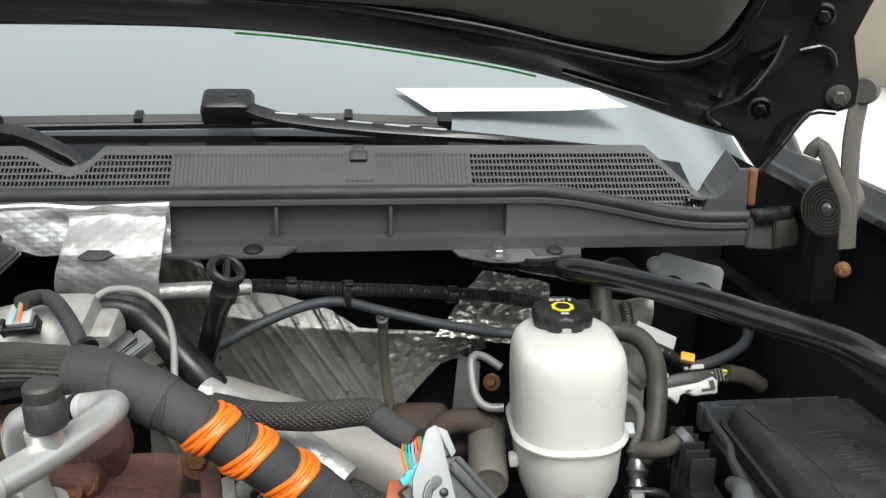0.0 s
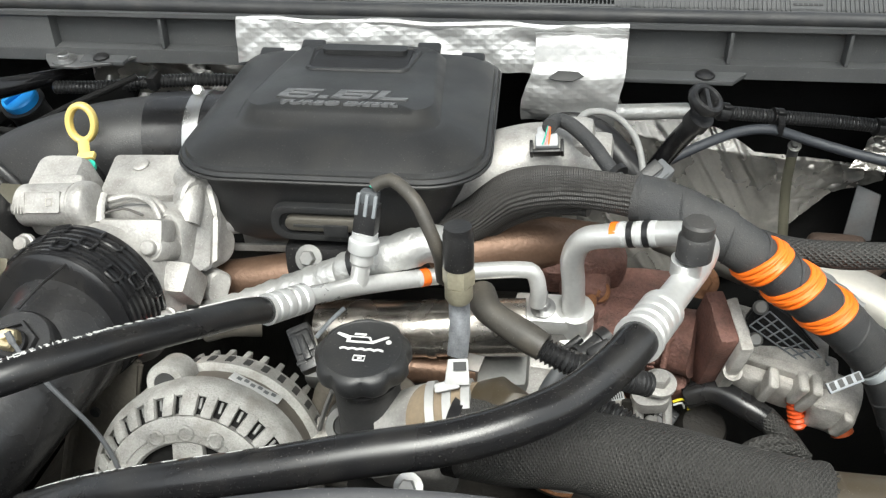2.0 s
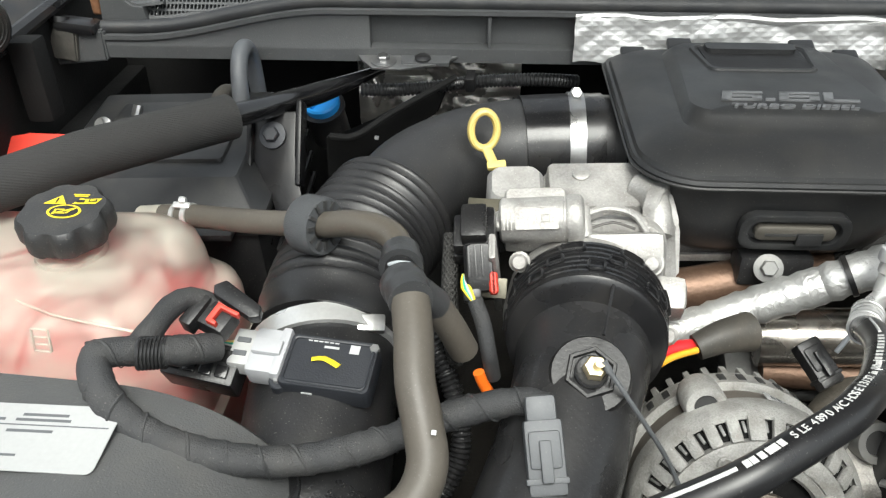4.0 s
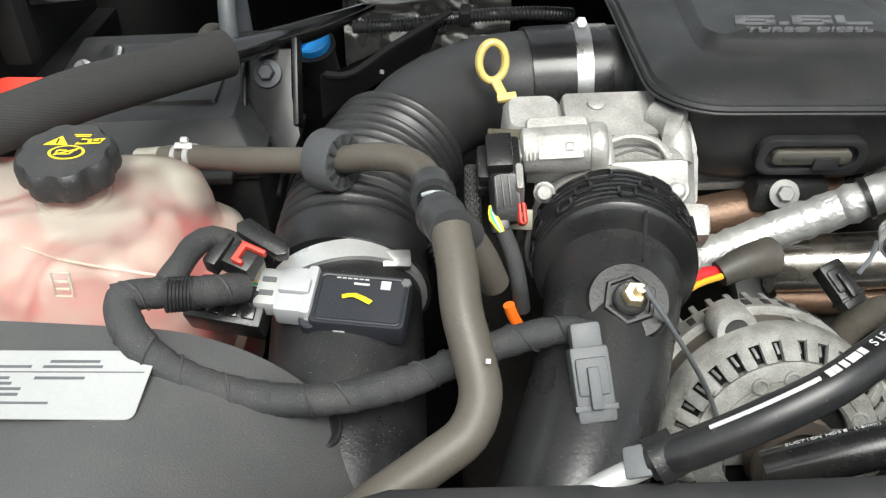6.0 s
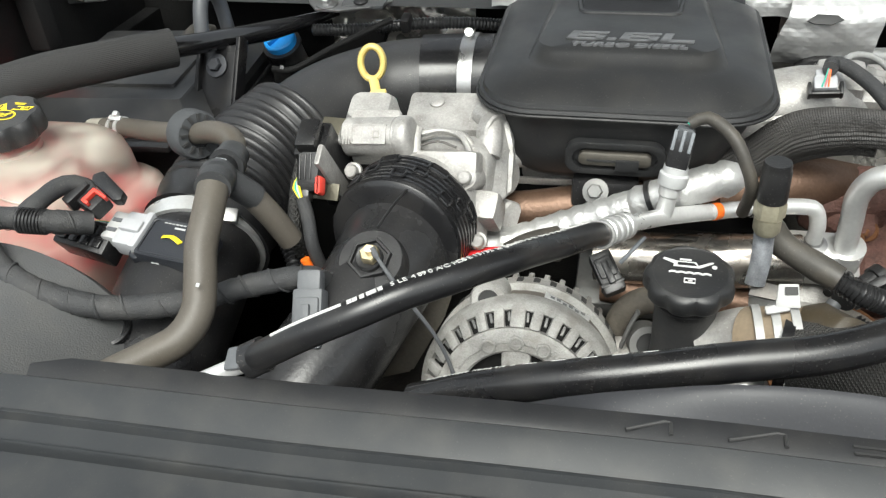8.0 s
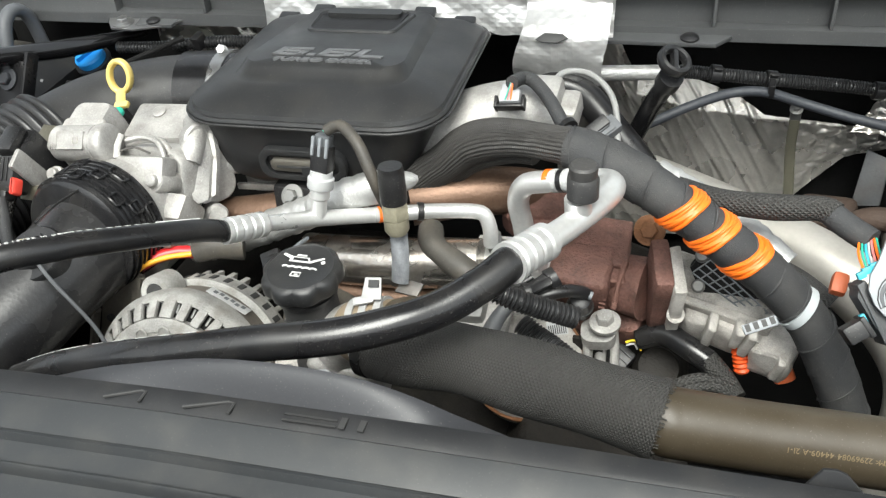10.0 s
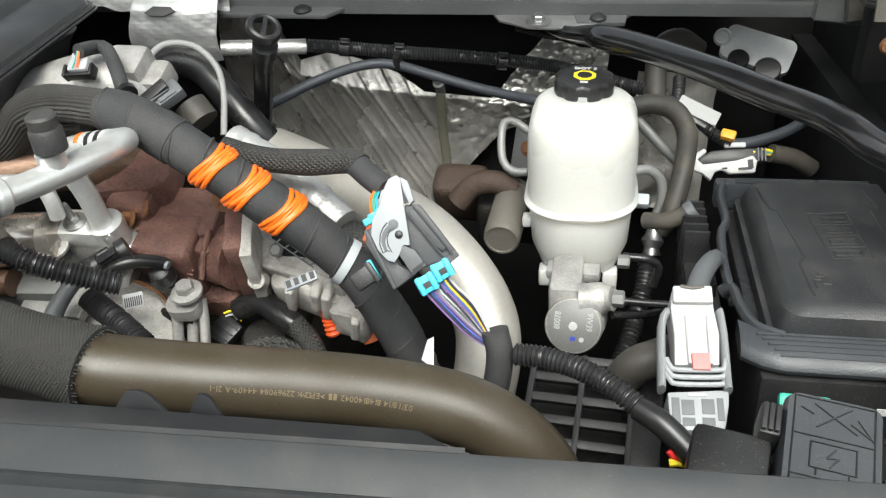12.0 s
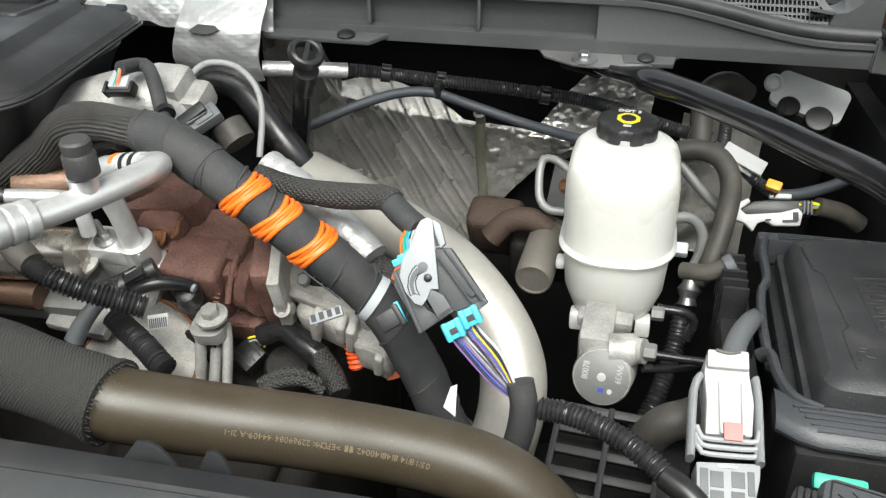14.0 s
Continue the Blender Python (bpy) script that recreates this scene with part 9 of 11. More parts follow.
    part("taped_tail", tube([(0.089, 0.536, 1.196), (0.094, 0.530, 1.177), (0.092, 0.525, 1.150), (0.083, 0.523, 1.112)], 0.0115, 18), TAPE, c)


large_connector()


def silver_pipe():
    p = thing("charge_pipe", (0.058, 0.668, 1.123), "dull silver coated charge pipe curving down to the frame", "air pipe")
    part("pipe", tube([(-0.241, 0.839, 1.192), (-0.172, 0.804, 1.188), (-0.091, 0.758, 1.183), (-0.024, 0.718, 1.173), (0.024, 0.684, 1.150), (0.054, 0.654, 1.120), (0.062, 0.630, 1.089), (0.057, 0.609, 1.049), (0.042, 0.584, 0.977)], 0.0325, 34, 0.008), SILVERPIPE, p)
    b = thing("intake_bridge", (-0.412, 0.709, 1.298), "cast aluminium intake bridge beside the air cover", "manifold")
    part("runner", tube([(-0.481, 0.695, 1.262), (-0.447, 0.708, 1.290), (-0.410, 0.726, 1.305), (-0.367, 0.740, 1.311), (-0.331, 0.760, 1.289)], lambda s, L: 0.044 - 0.008 * s / L, 30), CAST, b)
    part("sensor_boss", block((0.05, 0.045, 0.05), axes((-0.347, 0.752, 1.322), (0, -0.4, 0.9)), 0.01), CAST, b)
    part("top_boss", block((0.05, 0.04, 0.03), axes((-0.328, 0.753, 1.315), (0, -0.4, 0.9)), 0.008), CAST, b)
    part("rib", tube([(-0.443, 0.678, 1.298), (-0.405, 0.686, 1.315), (-0.369, 0.695, 1.316)], 0.004, 8), CAST, b)
    s = thing("boost_sensor", (-0.391, 0.728, 1.335), "grey sensor plug with green and orange wires", "connector")
    m = axes((-0.364, 0.698, 1.349), (0.0, -0.6, 0.8), (1, 0.1, 0.05))
    part("shell", block((0.022, 0.015, 0.014), m, 0.003), mat("pale_grey", (0.38, 0.385, 0.4)), s)
    part("shell_step", block((0.014, 0.012, 0.006), m @ pose(-0.002, 0.008, 0.004), 0.002), MATS["pale_grey"], s)
    for x in (-0.0145, 0.0145):
        part("frame", block((0.0035, 0.014, 0.012), m @ pose(x, -0.006, 0.0), 0.0015), PLASTIC, s)
    part("frame", block((0.027, 0.004, 0.010), m @ pose(0, -0.0105, 0.0), 0.0015), PLASTIC, s)
    for k, col in enumerate((GREEN, PINK, ORANGE)):
        part("wire", tube([m @ Vector((-0.004 + 0.003 * k, -0.006, 0.007)), m @ Vector((-0.001 + 0.002 * k, 0.002, 0.0095)), m @ Vector((0.002 + 0.001 * k, 0.012, 0.013))], 0.0008, 8), col, s)
    part("lead", tube([m @ Vector((0.003, 0.010, 0.013)), (-0.358, 0.722, 1.362), (-0.345, 0.720, 1.360), (-0.320, 0.693, 1.351), (-0.296, 0.664, 1.334), (-0.280, 0.646, 1.329)], 0.0072, 14), TAPE, s)
    part("tie", tube([(-0.297, 0.669, 1.338), (-0.293, 0.665, 1.336)], 0.0095, 14), RUBBER, s)


silver_pipe()


# ---------------------------------------------------------------- firewall side
def firewall_items():
    t = thing("filler_tube", (-0.220, 0.828, 1.263), "black dipstick tube with a round black handle", "dipstick")
    part("tube", tube([(-0.219, 0.819, 1.332), (-0.239, 0.843, 1.292), (-0.257, 0.866, 1.250), (-0.283, 0.898, 1.19)], 0.0112, 18), GLOSSY, t)
    part("collar", tube([(-0.217, 0.817, 1.336), (-0.223, 0.824, 1.324)], 0.0140, 20), PLASTIC, t)
    hm = axes((-0.215, 0.816, 1.354), (0.5, -0.35, 0.8), (1, 0.2, 0))
    ring = [hm @ Vector((0.0155 * math.cos(a), 0.0155 * math.sin(a), 0)) for a in (2 * math.pi * k / 32 for k in range(33))]
    part("handle", sweep(bmesh.new(), ring, 0.0045, 10, flat=1.4, side=hm.to_3x3() @ Vector((0, 0, 1))), PLASTIC, t)
    part("web", block((0.006, 0.026, 0.01), hm, 0.002), PLASTIC, t)
    c = thing("conduit_loom", (-0.078, 0.986, 1.271), "black corrugated conduit clipped along the firewall", "conduit")
    part("conduit", conduit([(-0.224, 0.943, 1.293), (-0.185, 0.959, 1.286), (-0.119, 0.980, 1.275), (-0.052, 1.000, 1.265), (0.011, 1.014, 1.256), (0.062, 1.007, 1.254), (0.106, 0.991, 1.252), (0.155, 0.974, 1.246), (0.189, 0.967, 1.241)], 0.0088, 0.0036), CONDUIT, c)
    part("silver_end", tube([(-0.316, 0.893, 1.304), (-0.270, 0.918, 1.298), (-0.226, 0.942, 1.292)], 0.0095, 18), WRAP, c, "foil wrapped end")
    for place in ((-0.182, 0.953, 1.293), (-0.117, 0.972, 1.282), (0.009, 1.006, 1.262)):
        cm = axes(Vector(place) + Vector((0, 0.007, -0.007)), (1, 0.3, -0.16), (0, -0.6, 0.8))
        part("clip", revolve([(0.0098, -0.006), (0.0112, -0.006), (0.0112, 0.006), (0.0098, 0.006)], cm, 24), PLASTIC, c)
        part("clip_tab", block((0.008, 0.005, 0.011), cm @ pose(0.012, 0.002, 0), 0.0015), PLASTIC, c)
    l = thing("conduit_loom", (-0.939, 0.866, 1.314), "black corrugated conduit behind the intake duct", "conduit")
    part("conduit", conduit([(-0.995, 0.825, 1.327), (-0.929, 0.839, 1.326), (-0.863, 0.856, 1.330), (-0.797, 0.870, 1.330), (-0.742, 0.898, 1.319)], 0.0085, 0.0045), CONDUIT, l)
    part("clip", block((0.012, 0.02, 0.02), axes((-0.866, 0.846, 1.335), (0, -0.3, 1)), 0.003), PLASTIC, l)
    w = thing("firewall_wire", (-0.121, 0.978, 1.254), "thin taped wire looping along the firewall", "wire")
    part("wire", tube([(-0.275, 0.898, 1.226), (-0.244, 0.905, 1.241), (-0.207, 0.922, 1.256), (-0.162, 0.948, 1.266), (-0.122, 0.960, 1.266), (-0.076, 0.971, 1.250), (-0.017, 0.966, 1.237), (0.035, 0.951, 1.233), (0.065, 0.935, 1.235), (0.092, 0.929, 1.235), (0.120, 0.922, 1.234)], 0.0062, 12), mat("blue_grey_tape", (0.04, 0.044, 0.052), 0.5, bump=0.2), w)
    part("wire_clip", block((0.008, 0.016, 0.02), axes((-0.114, 0.962, 1.270), (0, -0.3, 1)), 0.002), PLASTIC, w)
    s = thing("ground_strap", (-0.075, 1.02, 1.03), "olive woven ground strap hanging from a lug", "strap")
    part("strap", tube([(-0.081, 1.035, 1.199), (-0.081, 1.034, 1.156), (-0.076, 1.028, 1.1), (-0.070, 1.012, 1.03)], 0.0068, 12, flat=0.4, side=(0.1, -1, 0.2)), STRAP, s)
    part("lug", block((0.014, 0.006, 0.024), axes((-0.081, 1.034, 1.207), (0, -0.3, 1)), 0.003), MACHINED, s)
    bolt(axes((-0.081, 1.030, 1.216), (0, -0.6, 0.8)), 0.005, 0.007, MACHINED, s)
    f = thing("firewall_foil", bay(0.3, 0.19, -0.2), "crumpled silver foil heat shield on the firewall", "heat shield")
    def between(x, table):
        for (p, q), (r, t) in zip(table, table[1:]):
            if x <= r:
                return q + (t - q) * max(0.0, (x - p) / (r - p))
        return table[-1][1]
    crest = ((0.08, -0.03), (0.150, -0.035), (0.172, -0.075), (0.19, -0.117), (0.2275, -0.109), (0.266, -0.115), (0.305, -0.127), (0.335, -0.138), (0.369, -0.159), (0.464, -0.166), (0.548, -0.176))
    hem = ((0.08, -0.37), (0.385, -0.36), (0.41, -0.305), (0.44, -0.264), (0.483, -0.2146), (0.526, -0.201), (0.548, -0.19))
    bend = ((0.08, -0.02), (0.172, -0.07), (0.19, -0.135), (0.28, -0.155), (0.373, -0.164), (0.464, -0.169), (0.548, -0.178))
    def sheet(u, v):
        x = 0.08 + 0.466 * u
        z = between(x, crest) + (between(x, hem) - between(x, crest)) * v
        across, along = x * 0.86 + z * 0.5, x * 0.5 - z * 0.86
        side = min(1.0, max(0.0, (x - 0.375) / 0.04))
        pleat = (1 - min(1.0, 2.6 * abs(noise.noise(Vector((across * 40, along * 2.6, 2.0)))))) ** 5.0
        pleat += 0.35 * (1 - min(1.0, 3.0 * abs(noise.noise(Vector((across * 80, along * 7, 7.0)))))) ** 3.0
        wr = -0.0027 * pleat * (1 - 0.75 * side) + 0.004 * noise.noise(Vector((x * 11, z * 11, 3.0)))
        wr += (0.0003 + 0.0024 * side) * noise.noise(Vector((x * 75, z * 75, 5.0))) + 0.0012 * side * noise.noise(Vector((x * 170, z * 170, 9.0)))
        return bay(x, 0.165 + wr + 0.5 * max(0.0, z - between(x, bend)) - 0.05 * max(0.0, x - 0.44), z)
    part("sheet", grid(sheet, 190, 110, 0.0015), FOIL, f)
    a0, a1, b0, b1 = (Vector(q) for q in ((-0.013, 1.029, 1.192), (0.050, 1.087, 1.262), (0.135, 1.015, 1.181), (0.139, 1.085, 1.245)))
    def sheet2(u, v):
        p = a0.lerp(b0, u).lerp(a1.lerp(b1, u), v)
        return p + Vector((0, 1, 0)) * (0.014 * noise.noise(p * 28) + 0.007 * noise.noise(p * 75) + 0.003 * noise.noise(p * 160))
    part("upper_sheet", grid(sheet2, 70, 70, 0.0015), FOIL, f, "bright crumpled upper edge")
    def sheet3(u, v):
        x = 0.66 + 0.1 * u
        z = -0.10 - 0.2 * v
        return bay(x, 0.10 + 0.012 * noise.noise(Vector((x * 30, z * 30, 3.0))), z)
    part("side_sheet", grid(sheet3, 20, 30, 0.002), FOIL, f)
    k = thing("rear_foil", bay(-0.45, 0.16, -0.05), "crumpled foil heat shield behind the intake duct", "heat shield")
    part("sheet", grid(lambda u, v: bay(-0.56 + 0.22 * u, 0.16 + 0.01 * noise.noise(Vector((u * 8, v * 8, 1.0))), -0.05 - 0.12 * v), 30, 20, 0.002), FOIL, k)
    h = thing("heater_hose", (-0.277, 0.831, 1.249), "black rubber heater hose curving down behind the engine", "hose")
    part("hose", tube([(-0.384, 0.852, 1.282), (-0.363, 0.860, 1.297), (-0.324, 0.858, 1.289), (-0.283, 0.840, 1.255), (-0.250, 0.831, 1.221), (-0.235, 0.840, 1.192), (-0.218, 0.856, 1.154)], 0.0185, 22), RUBBER, h)
    part("stub", tube([(-0.310, 0.790, 1.272), (-0.293, 0.783, 1.255)], 0.02, 18), OLDRUBBER, h)
    a = thing("sensor_wire", (-0.318, 0.826, 1.330), "pale grey sensor wire in a tall loop", "wire")
    part("wire", tube([(-0.344, 0.774, 1.316), (-0.345, 0.788, 1.328), (-0.334, 0.808, 1.337), (-0.309, 0.822, 1.331), (-0.285, 0.820, 1.311), (-0.273, 0.806, 1.284), (-0.266, 0.776, 1.244)], 0.0037, 12), mat("pale_wire", (0.27, 0.27, 0.265), 0.5, var=0.1, bump=0.1), a)
    q = plug("loom_plug", (-0.264, 0.678, 1.327), (0.1, -0.6, 0.8), (0.6, -0.3, -0.5), (0.018, 0.04, 0.014), MIDGREY, "grey plug lying on the taped loom")
    part("tab", block((0.012, 0.03, 0.006), axes((-0.269, 0.671, 1.336), (0, -0.7, 0.7), (0.6, -0.3, -0.5)), 0.002), PLASTIC, q)
    m = thing("module_bracket", (0.331, 1.073, 1.262), "pale zinc bracket holding a black module", "bracket")
    bm = axes((0.321, 1.069, 1.260), (0.0, -0.7, 0.7), (1, -0.1, -0.35))
    part("plate", loft([moved(oblong(0.086, 0.046, 0.010, z), bm) for z in (-0.010, -0.002, 0.0)]), mat("plate_grey", (0.62, 0.63, 0.62), 0.45, 0.1, var=0.15, dust=0.15), m)
    part("bolt_ear", revolve([(0.0105, -0.006), (0.0115, 0.0), (0.0085, 0.004), (0.007, 0.002), (0.004, 0.003)], axes((0.278, 1.078, 1.271), (-0.3, -0.8, 0.5)), 24), MATS["plate_grey"], m)
    part("module", revolve([(0.016, -0.006), (0.016, 0.004), (0.0145, 0.0055), (0.006, 0.0055)], bm @ pose(0.020, -0.024, 0.0), 24), PLASTIC, m)
    part("module", revolve([(0.013, -0.006), (0.013, 0.004), (0.0115, 0.0055), (0.005, 0.0055)], bm @ pose(-0.017, -0.022, 0.0), 24), PLASTIC, m)


firewall_items()


# ---------------------------------------------------------------- brakes
def brake_reservoir():
    r = thing("brake_reservoir", (0.13, 0.83, 1.11), "milky white brake fluid reservoir with a moulded seam", "reservoir")
    m = pose(0.131, 0.822, 1.18, 0, 0, 4)
    def ring(w, l, rr, z, cy=0.0):
        return moved(oblong(w, l, rr, z, 0, cy, 10), m)
    part("tank", loft([ring(0.05, 0.07, 0.02, -0.088), ring(0.085, 0.105, 0.035, -0.078), ring(0.105, 0.127, 0.045, -0.05), ring(0.111, 0.133, 0.048, -0.006), ring(0.12, 0.142, 0.05, -0.002), ring(0.122, 0.144, 0.05, 0.001), ring(0.115, 0.136, 0.05, 0.005), ring(0.114, 0.134, 0.05, 0.02), ring(0.115, 0.134, 0.048, 0.05), ring(0.114, 0.133, 0.046, 0.070, 0.001), ring(0.111, 0.130, 0.044, 0.084, 0.002), ring(0.104, 0.123, 0.041, 0.0935, 0.003), ring(0.092, 0.111, 0.037, 0.0985, 0.006), ring(0.064, 0.08, 0.028, 0.1015, 0.014)]), WHITEPLASTIC, r)
    part("neck", revolve([(0.026, 0.0), (0.026, 0.02)], axes((0.128, 0.848, 1.268), (0.02, -0.05, 1)), 28), WHITEPLASTIC, r)
    for x in (-0.035, 0.035):
        part("foot", block((0.016, 0.02, 0.02), m @ pose(x, -0.04, -0.088), 0.003), WHITEPLASTIC, r)
    part("side_nub", block((0.01, 0.016, 0.012), m @ pose(-0.058, -0.02, -0.03), 0.003), WHITEPLASTIC, r)
    cm = axes((0.1275, 0.853, 1.279), (0.03, -0.06, 1), (1, 0.04, 0))
    c = part("cap", revolve([(0.027, 0.0), (0.031, 0.002, 1), (0.0325, 0.006, 1), (0.0325, 0.015, 1), (0.031, 0.019, 1), (0.028, 0.0205, 0.5), (0.02, 0.0205)], cm, 72, 8, 0.075), PLASTIC, r, "black lobed brake fluid cap with a yellow symbol")
    octo = [(0.0125 * math.cos(math.pi * (k + 0.5) / 4), 0.0125 * math.sin(math.pi * (k + 0.5) / 4)) for k in range(8)]
    part("yellow_symbol", plate(octo, 0.0005, cm @ pose(0, 0, 0.0211), 0), YELLOWINK, c)
    part("symbol_ring", revolve([(0.0078, 0), (0.0078, 0.0005), (0.0066, 0.0005), (0.0066, 0.0)], cm @ pose(0, 0, 0.0212), 28), INKSHADE, c)
    writing("DOT 3", 0.0068, cm @ pose(0, 0.0175, 0.0208), WHITEINK, c, 0.0003, stretch=1.2, bold=0.0002)
    part("book", block((0.008, 0.004, 0.0004), cm @ pose(0.0, -0.0165, 0.0207), 0), WHITEINK, c)
    k = thing("master_cylinder", (0.14, 0.66, 1.05), "cast aluminium brake master cylinder with brake lines", "master cylinder")
    ax = Vector((-0.04, -0.88, 0.42))
    f0 = Vector((0.142, 0.660, 1.114))
    fm = axes(f0, ax, (1, -0.08, 0))
    part("bore", revolve([(0.024, -0.12), (0.026, -0.06), (0.0285, -0.05), (0.0285, 0.0), (0.027, 0.002)], fm, 36), CAST, k)
    part("end_face", revolve([(0.0262, 0.001), (0.0262, 0.0026), (0.0255, 0.003)], fm, 36), MACHINED, k)
    part("centre_mark", revolve([(0.0042, 0.003), (0.0042, 0.0042), (0.002, 0.0044)], fm, 16), BARE, k)
    part("blue_dot", block((0.005, 0.004, 0.0006), fm @ pose(0.001, -0.0125, 0.0033), 0), mat("blue_paint", (0.03, 0.06, 0.35), 0.5, bump=0), k)
    part("white_dot", revolve([(0.0024, 0.0), (0.0024, 0.0008)], fm @ pose(0.0095, -0.0125, 0.003), 12), LABEL, k)
    writing("80078", 0.0085, fm @ pose(-0.0155, 0.004, 0.0031, 0, 0, 90), LABEL, k, 0.0002, stretch=0.85)
    writing("9W39", 0.0085, fm @ pose(0.0155, 0.006, 0.0031, 0, 0, -90), LABEL, k, 0.0002, stretch=0.85)
    part("top_web", block((0.034, 0.06, 0.05), axes((0.130, 0.709, 1.122), (0, -0.1, 1), (1, 0.04, 0)), 0.008), CAST, k)
    part("side_port", tube([(0.146, 0.681, 1.131), (0.167, 0.682, 1.134), (0.178, 0.680, 1.137)], lambda s, L: 0.0165 - 0.004 * (s > L * 0.8), 20), CAST, k)
    bolt(axes((0.177, 0.680, 1.137), (1, 0.02, 0)), 0.0085, 0.012, MACHINED, k, "port_nut", False)
    part("brake_line", tube([(0.183, 0.680, 1.135), (0.209, 0.684, 1.132), (0.242, 0.690, 1.129)], 0.004, 12), GLOSSY, k)
    part("brake_line", tube([(0.184, 0.721, 1.160), (0.210, 0.724, 1.157), (0.219, 0.730, 1.144), (0.215, 0.728, 1.124)], 0.0045, 12), GLOSSY, k)
    part("brake_line", tube([(0.178, 0.679, 1.117), (0.211, 0.695, 1.111), (0.238, 0.712, 1.109)], 0.004, 12), GLOSSY, k)
    bolt(axes((0.179, 0.709, 1.162), (1, 0.02, 0)), 0.007, 0.012, MACHINED, k, "port_nut", False)
    part("flange", block((0.055, 0.02, 0.012), axes((0.135, 0.720, 1.138), (0, -0.1, 1)), 0.004), CAST, k)
    b = thing("brake_booster", (0.05, 0.95, 1.1), "hydraulic brake booster with a grey steel accumulator", "booster")
    part("accumulator", revolve([(0.0165, 0.0005), (0.017, 0.002), (0.019, 0.002), (0.0205, -0.002), (0.021, -0.006), (0.021, -0.08), (0.022, -0.081), (0.022, -0.09)], axes((0.048, 0.781, 1.132), (0.0, -0.95, -0.12)), 32), mat("accumulator_steel", (0.17, 0.155, 0.135), 0.55, 0.35, dust=0.3), b)
    part("clamp_ring", tube([(-0.018, 0.852, 1.135), (0.001, 0.858, 1.156), (0.028, 0.857, 1.163), (0.052, 0.856, 1.154)], 0.014, 14), mat("dark_rust", (0.06, 0.04, 0.03), 0.7, 0.2, var=0.4, bump=0.5), b)
    part("housing", block((0.09, 0.06, 0.06), axes((0.045, 0.895, 1.103), (0, -0.2, 1)), 0.012, 3), ENGINE, b)
    part("pressure_line", tube([(0.066, 0.898, 1.208), (0.045, 0.901, 1.221), (0.033, 0.893, 1.223), (0.032, 0.878, 1.210), (0.037, 0.860, 1.190), (0.049, 0.852, 1.182), (0.067, 0.851, 1.182)], 0.0048, 12), LINEGREY, b)
    part("pressure_line", tube([(0.182, 0.929, 1.221), (0.206, 0.920, 1.199), (0.233, 0.915, 1.174)], 0.0062, 12), LINEGREY, b)
    part("pressure_line", tube([(0.183, 0.849, 1.191), (0.202, 0.858, 1.190), (0.216, 0.859, 1.176), (0.218, 0.856, 1.152), (0.213, 0.854, 1.131)], 0.0058, 12), LINEGREY, b)
    part("fitting", tube([(0.215, 0.845, 1.136), (0.212, 0.831, 1.115), (0.212, 0.822, 1.101)], lambda s, L: 0.0105 + 0.0025 * math.sin(s * 300), 18), STEEL, b)
    part("bracket_plate", plate([(-0.019, -0.04), (0.017, -0.034), (0.019, 0.03), (-0.012, 0.04)], 0.005, axes((0.027, 1.060, 1.108), (-0.2, -0.9, 0.3), (1, -0.1, 0)), 0.002), mat("bracket_grey", (0.16, 0.165, 0.17), 0.5, 0.3, var=0.25, dust=0.3, dustcol=(0.12, 0.07, 0.04)), b, "dull grey steel bracket")
    part("rusty_mount", block((0.07, 0.05, 0.07), axes((-0.030, 0.929, 1.107), (0, -0.4, 0.9)), 0.015, 3), MATS["dark_rust"], b, "rusty iron mount")
    bolt(axes((0.057, 0.924, 1.177), (-0.2, -0.8, 0.4)), 0.006, 0.01, RUSTBOLT, b)
    part("lower_hose", conduit([(0.209, 0.830, 1.096), (0.205, 0.795, 1.061), (0.191, 0.742, 1.020), (0.175, 0.714, 1.001)], 0.0115, 0.005), CONDUIT, b)
    part("return_hose", tube([(0.172, 0.923, 1.235), (0.200, 0.931, 1.238), (0.226, 0.922, 1.234), (0.240, 0.902, 1.216), (0.239, 0.872, 1.188), (0.230, 0.843, 1.146), (0.219, 0.839, 1.125)], 0.0115, 18), OLDRUBBER, b, "dusty black return hose")
    part("clip", block((0.016, 0.014, 0.012), axes((0.197, 0.825, 1.168), (0, -0.5, 0.8)), 0.003), TIE, b)


brake_reservoir()


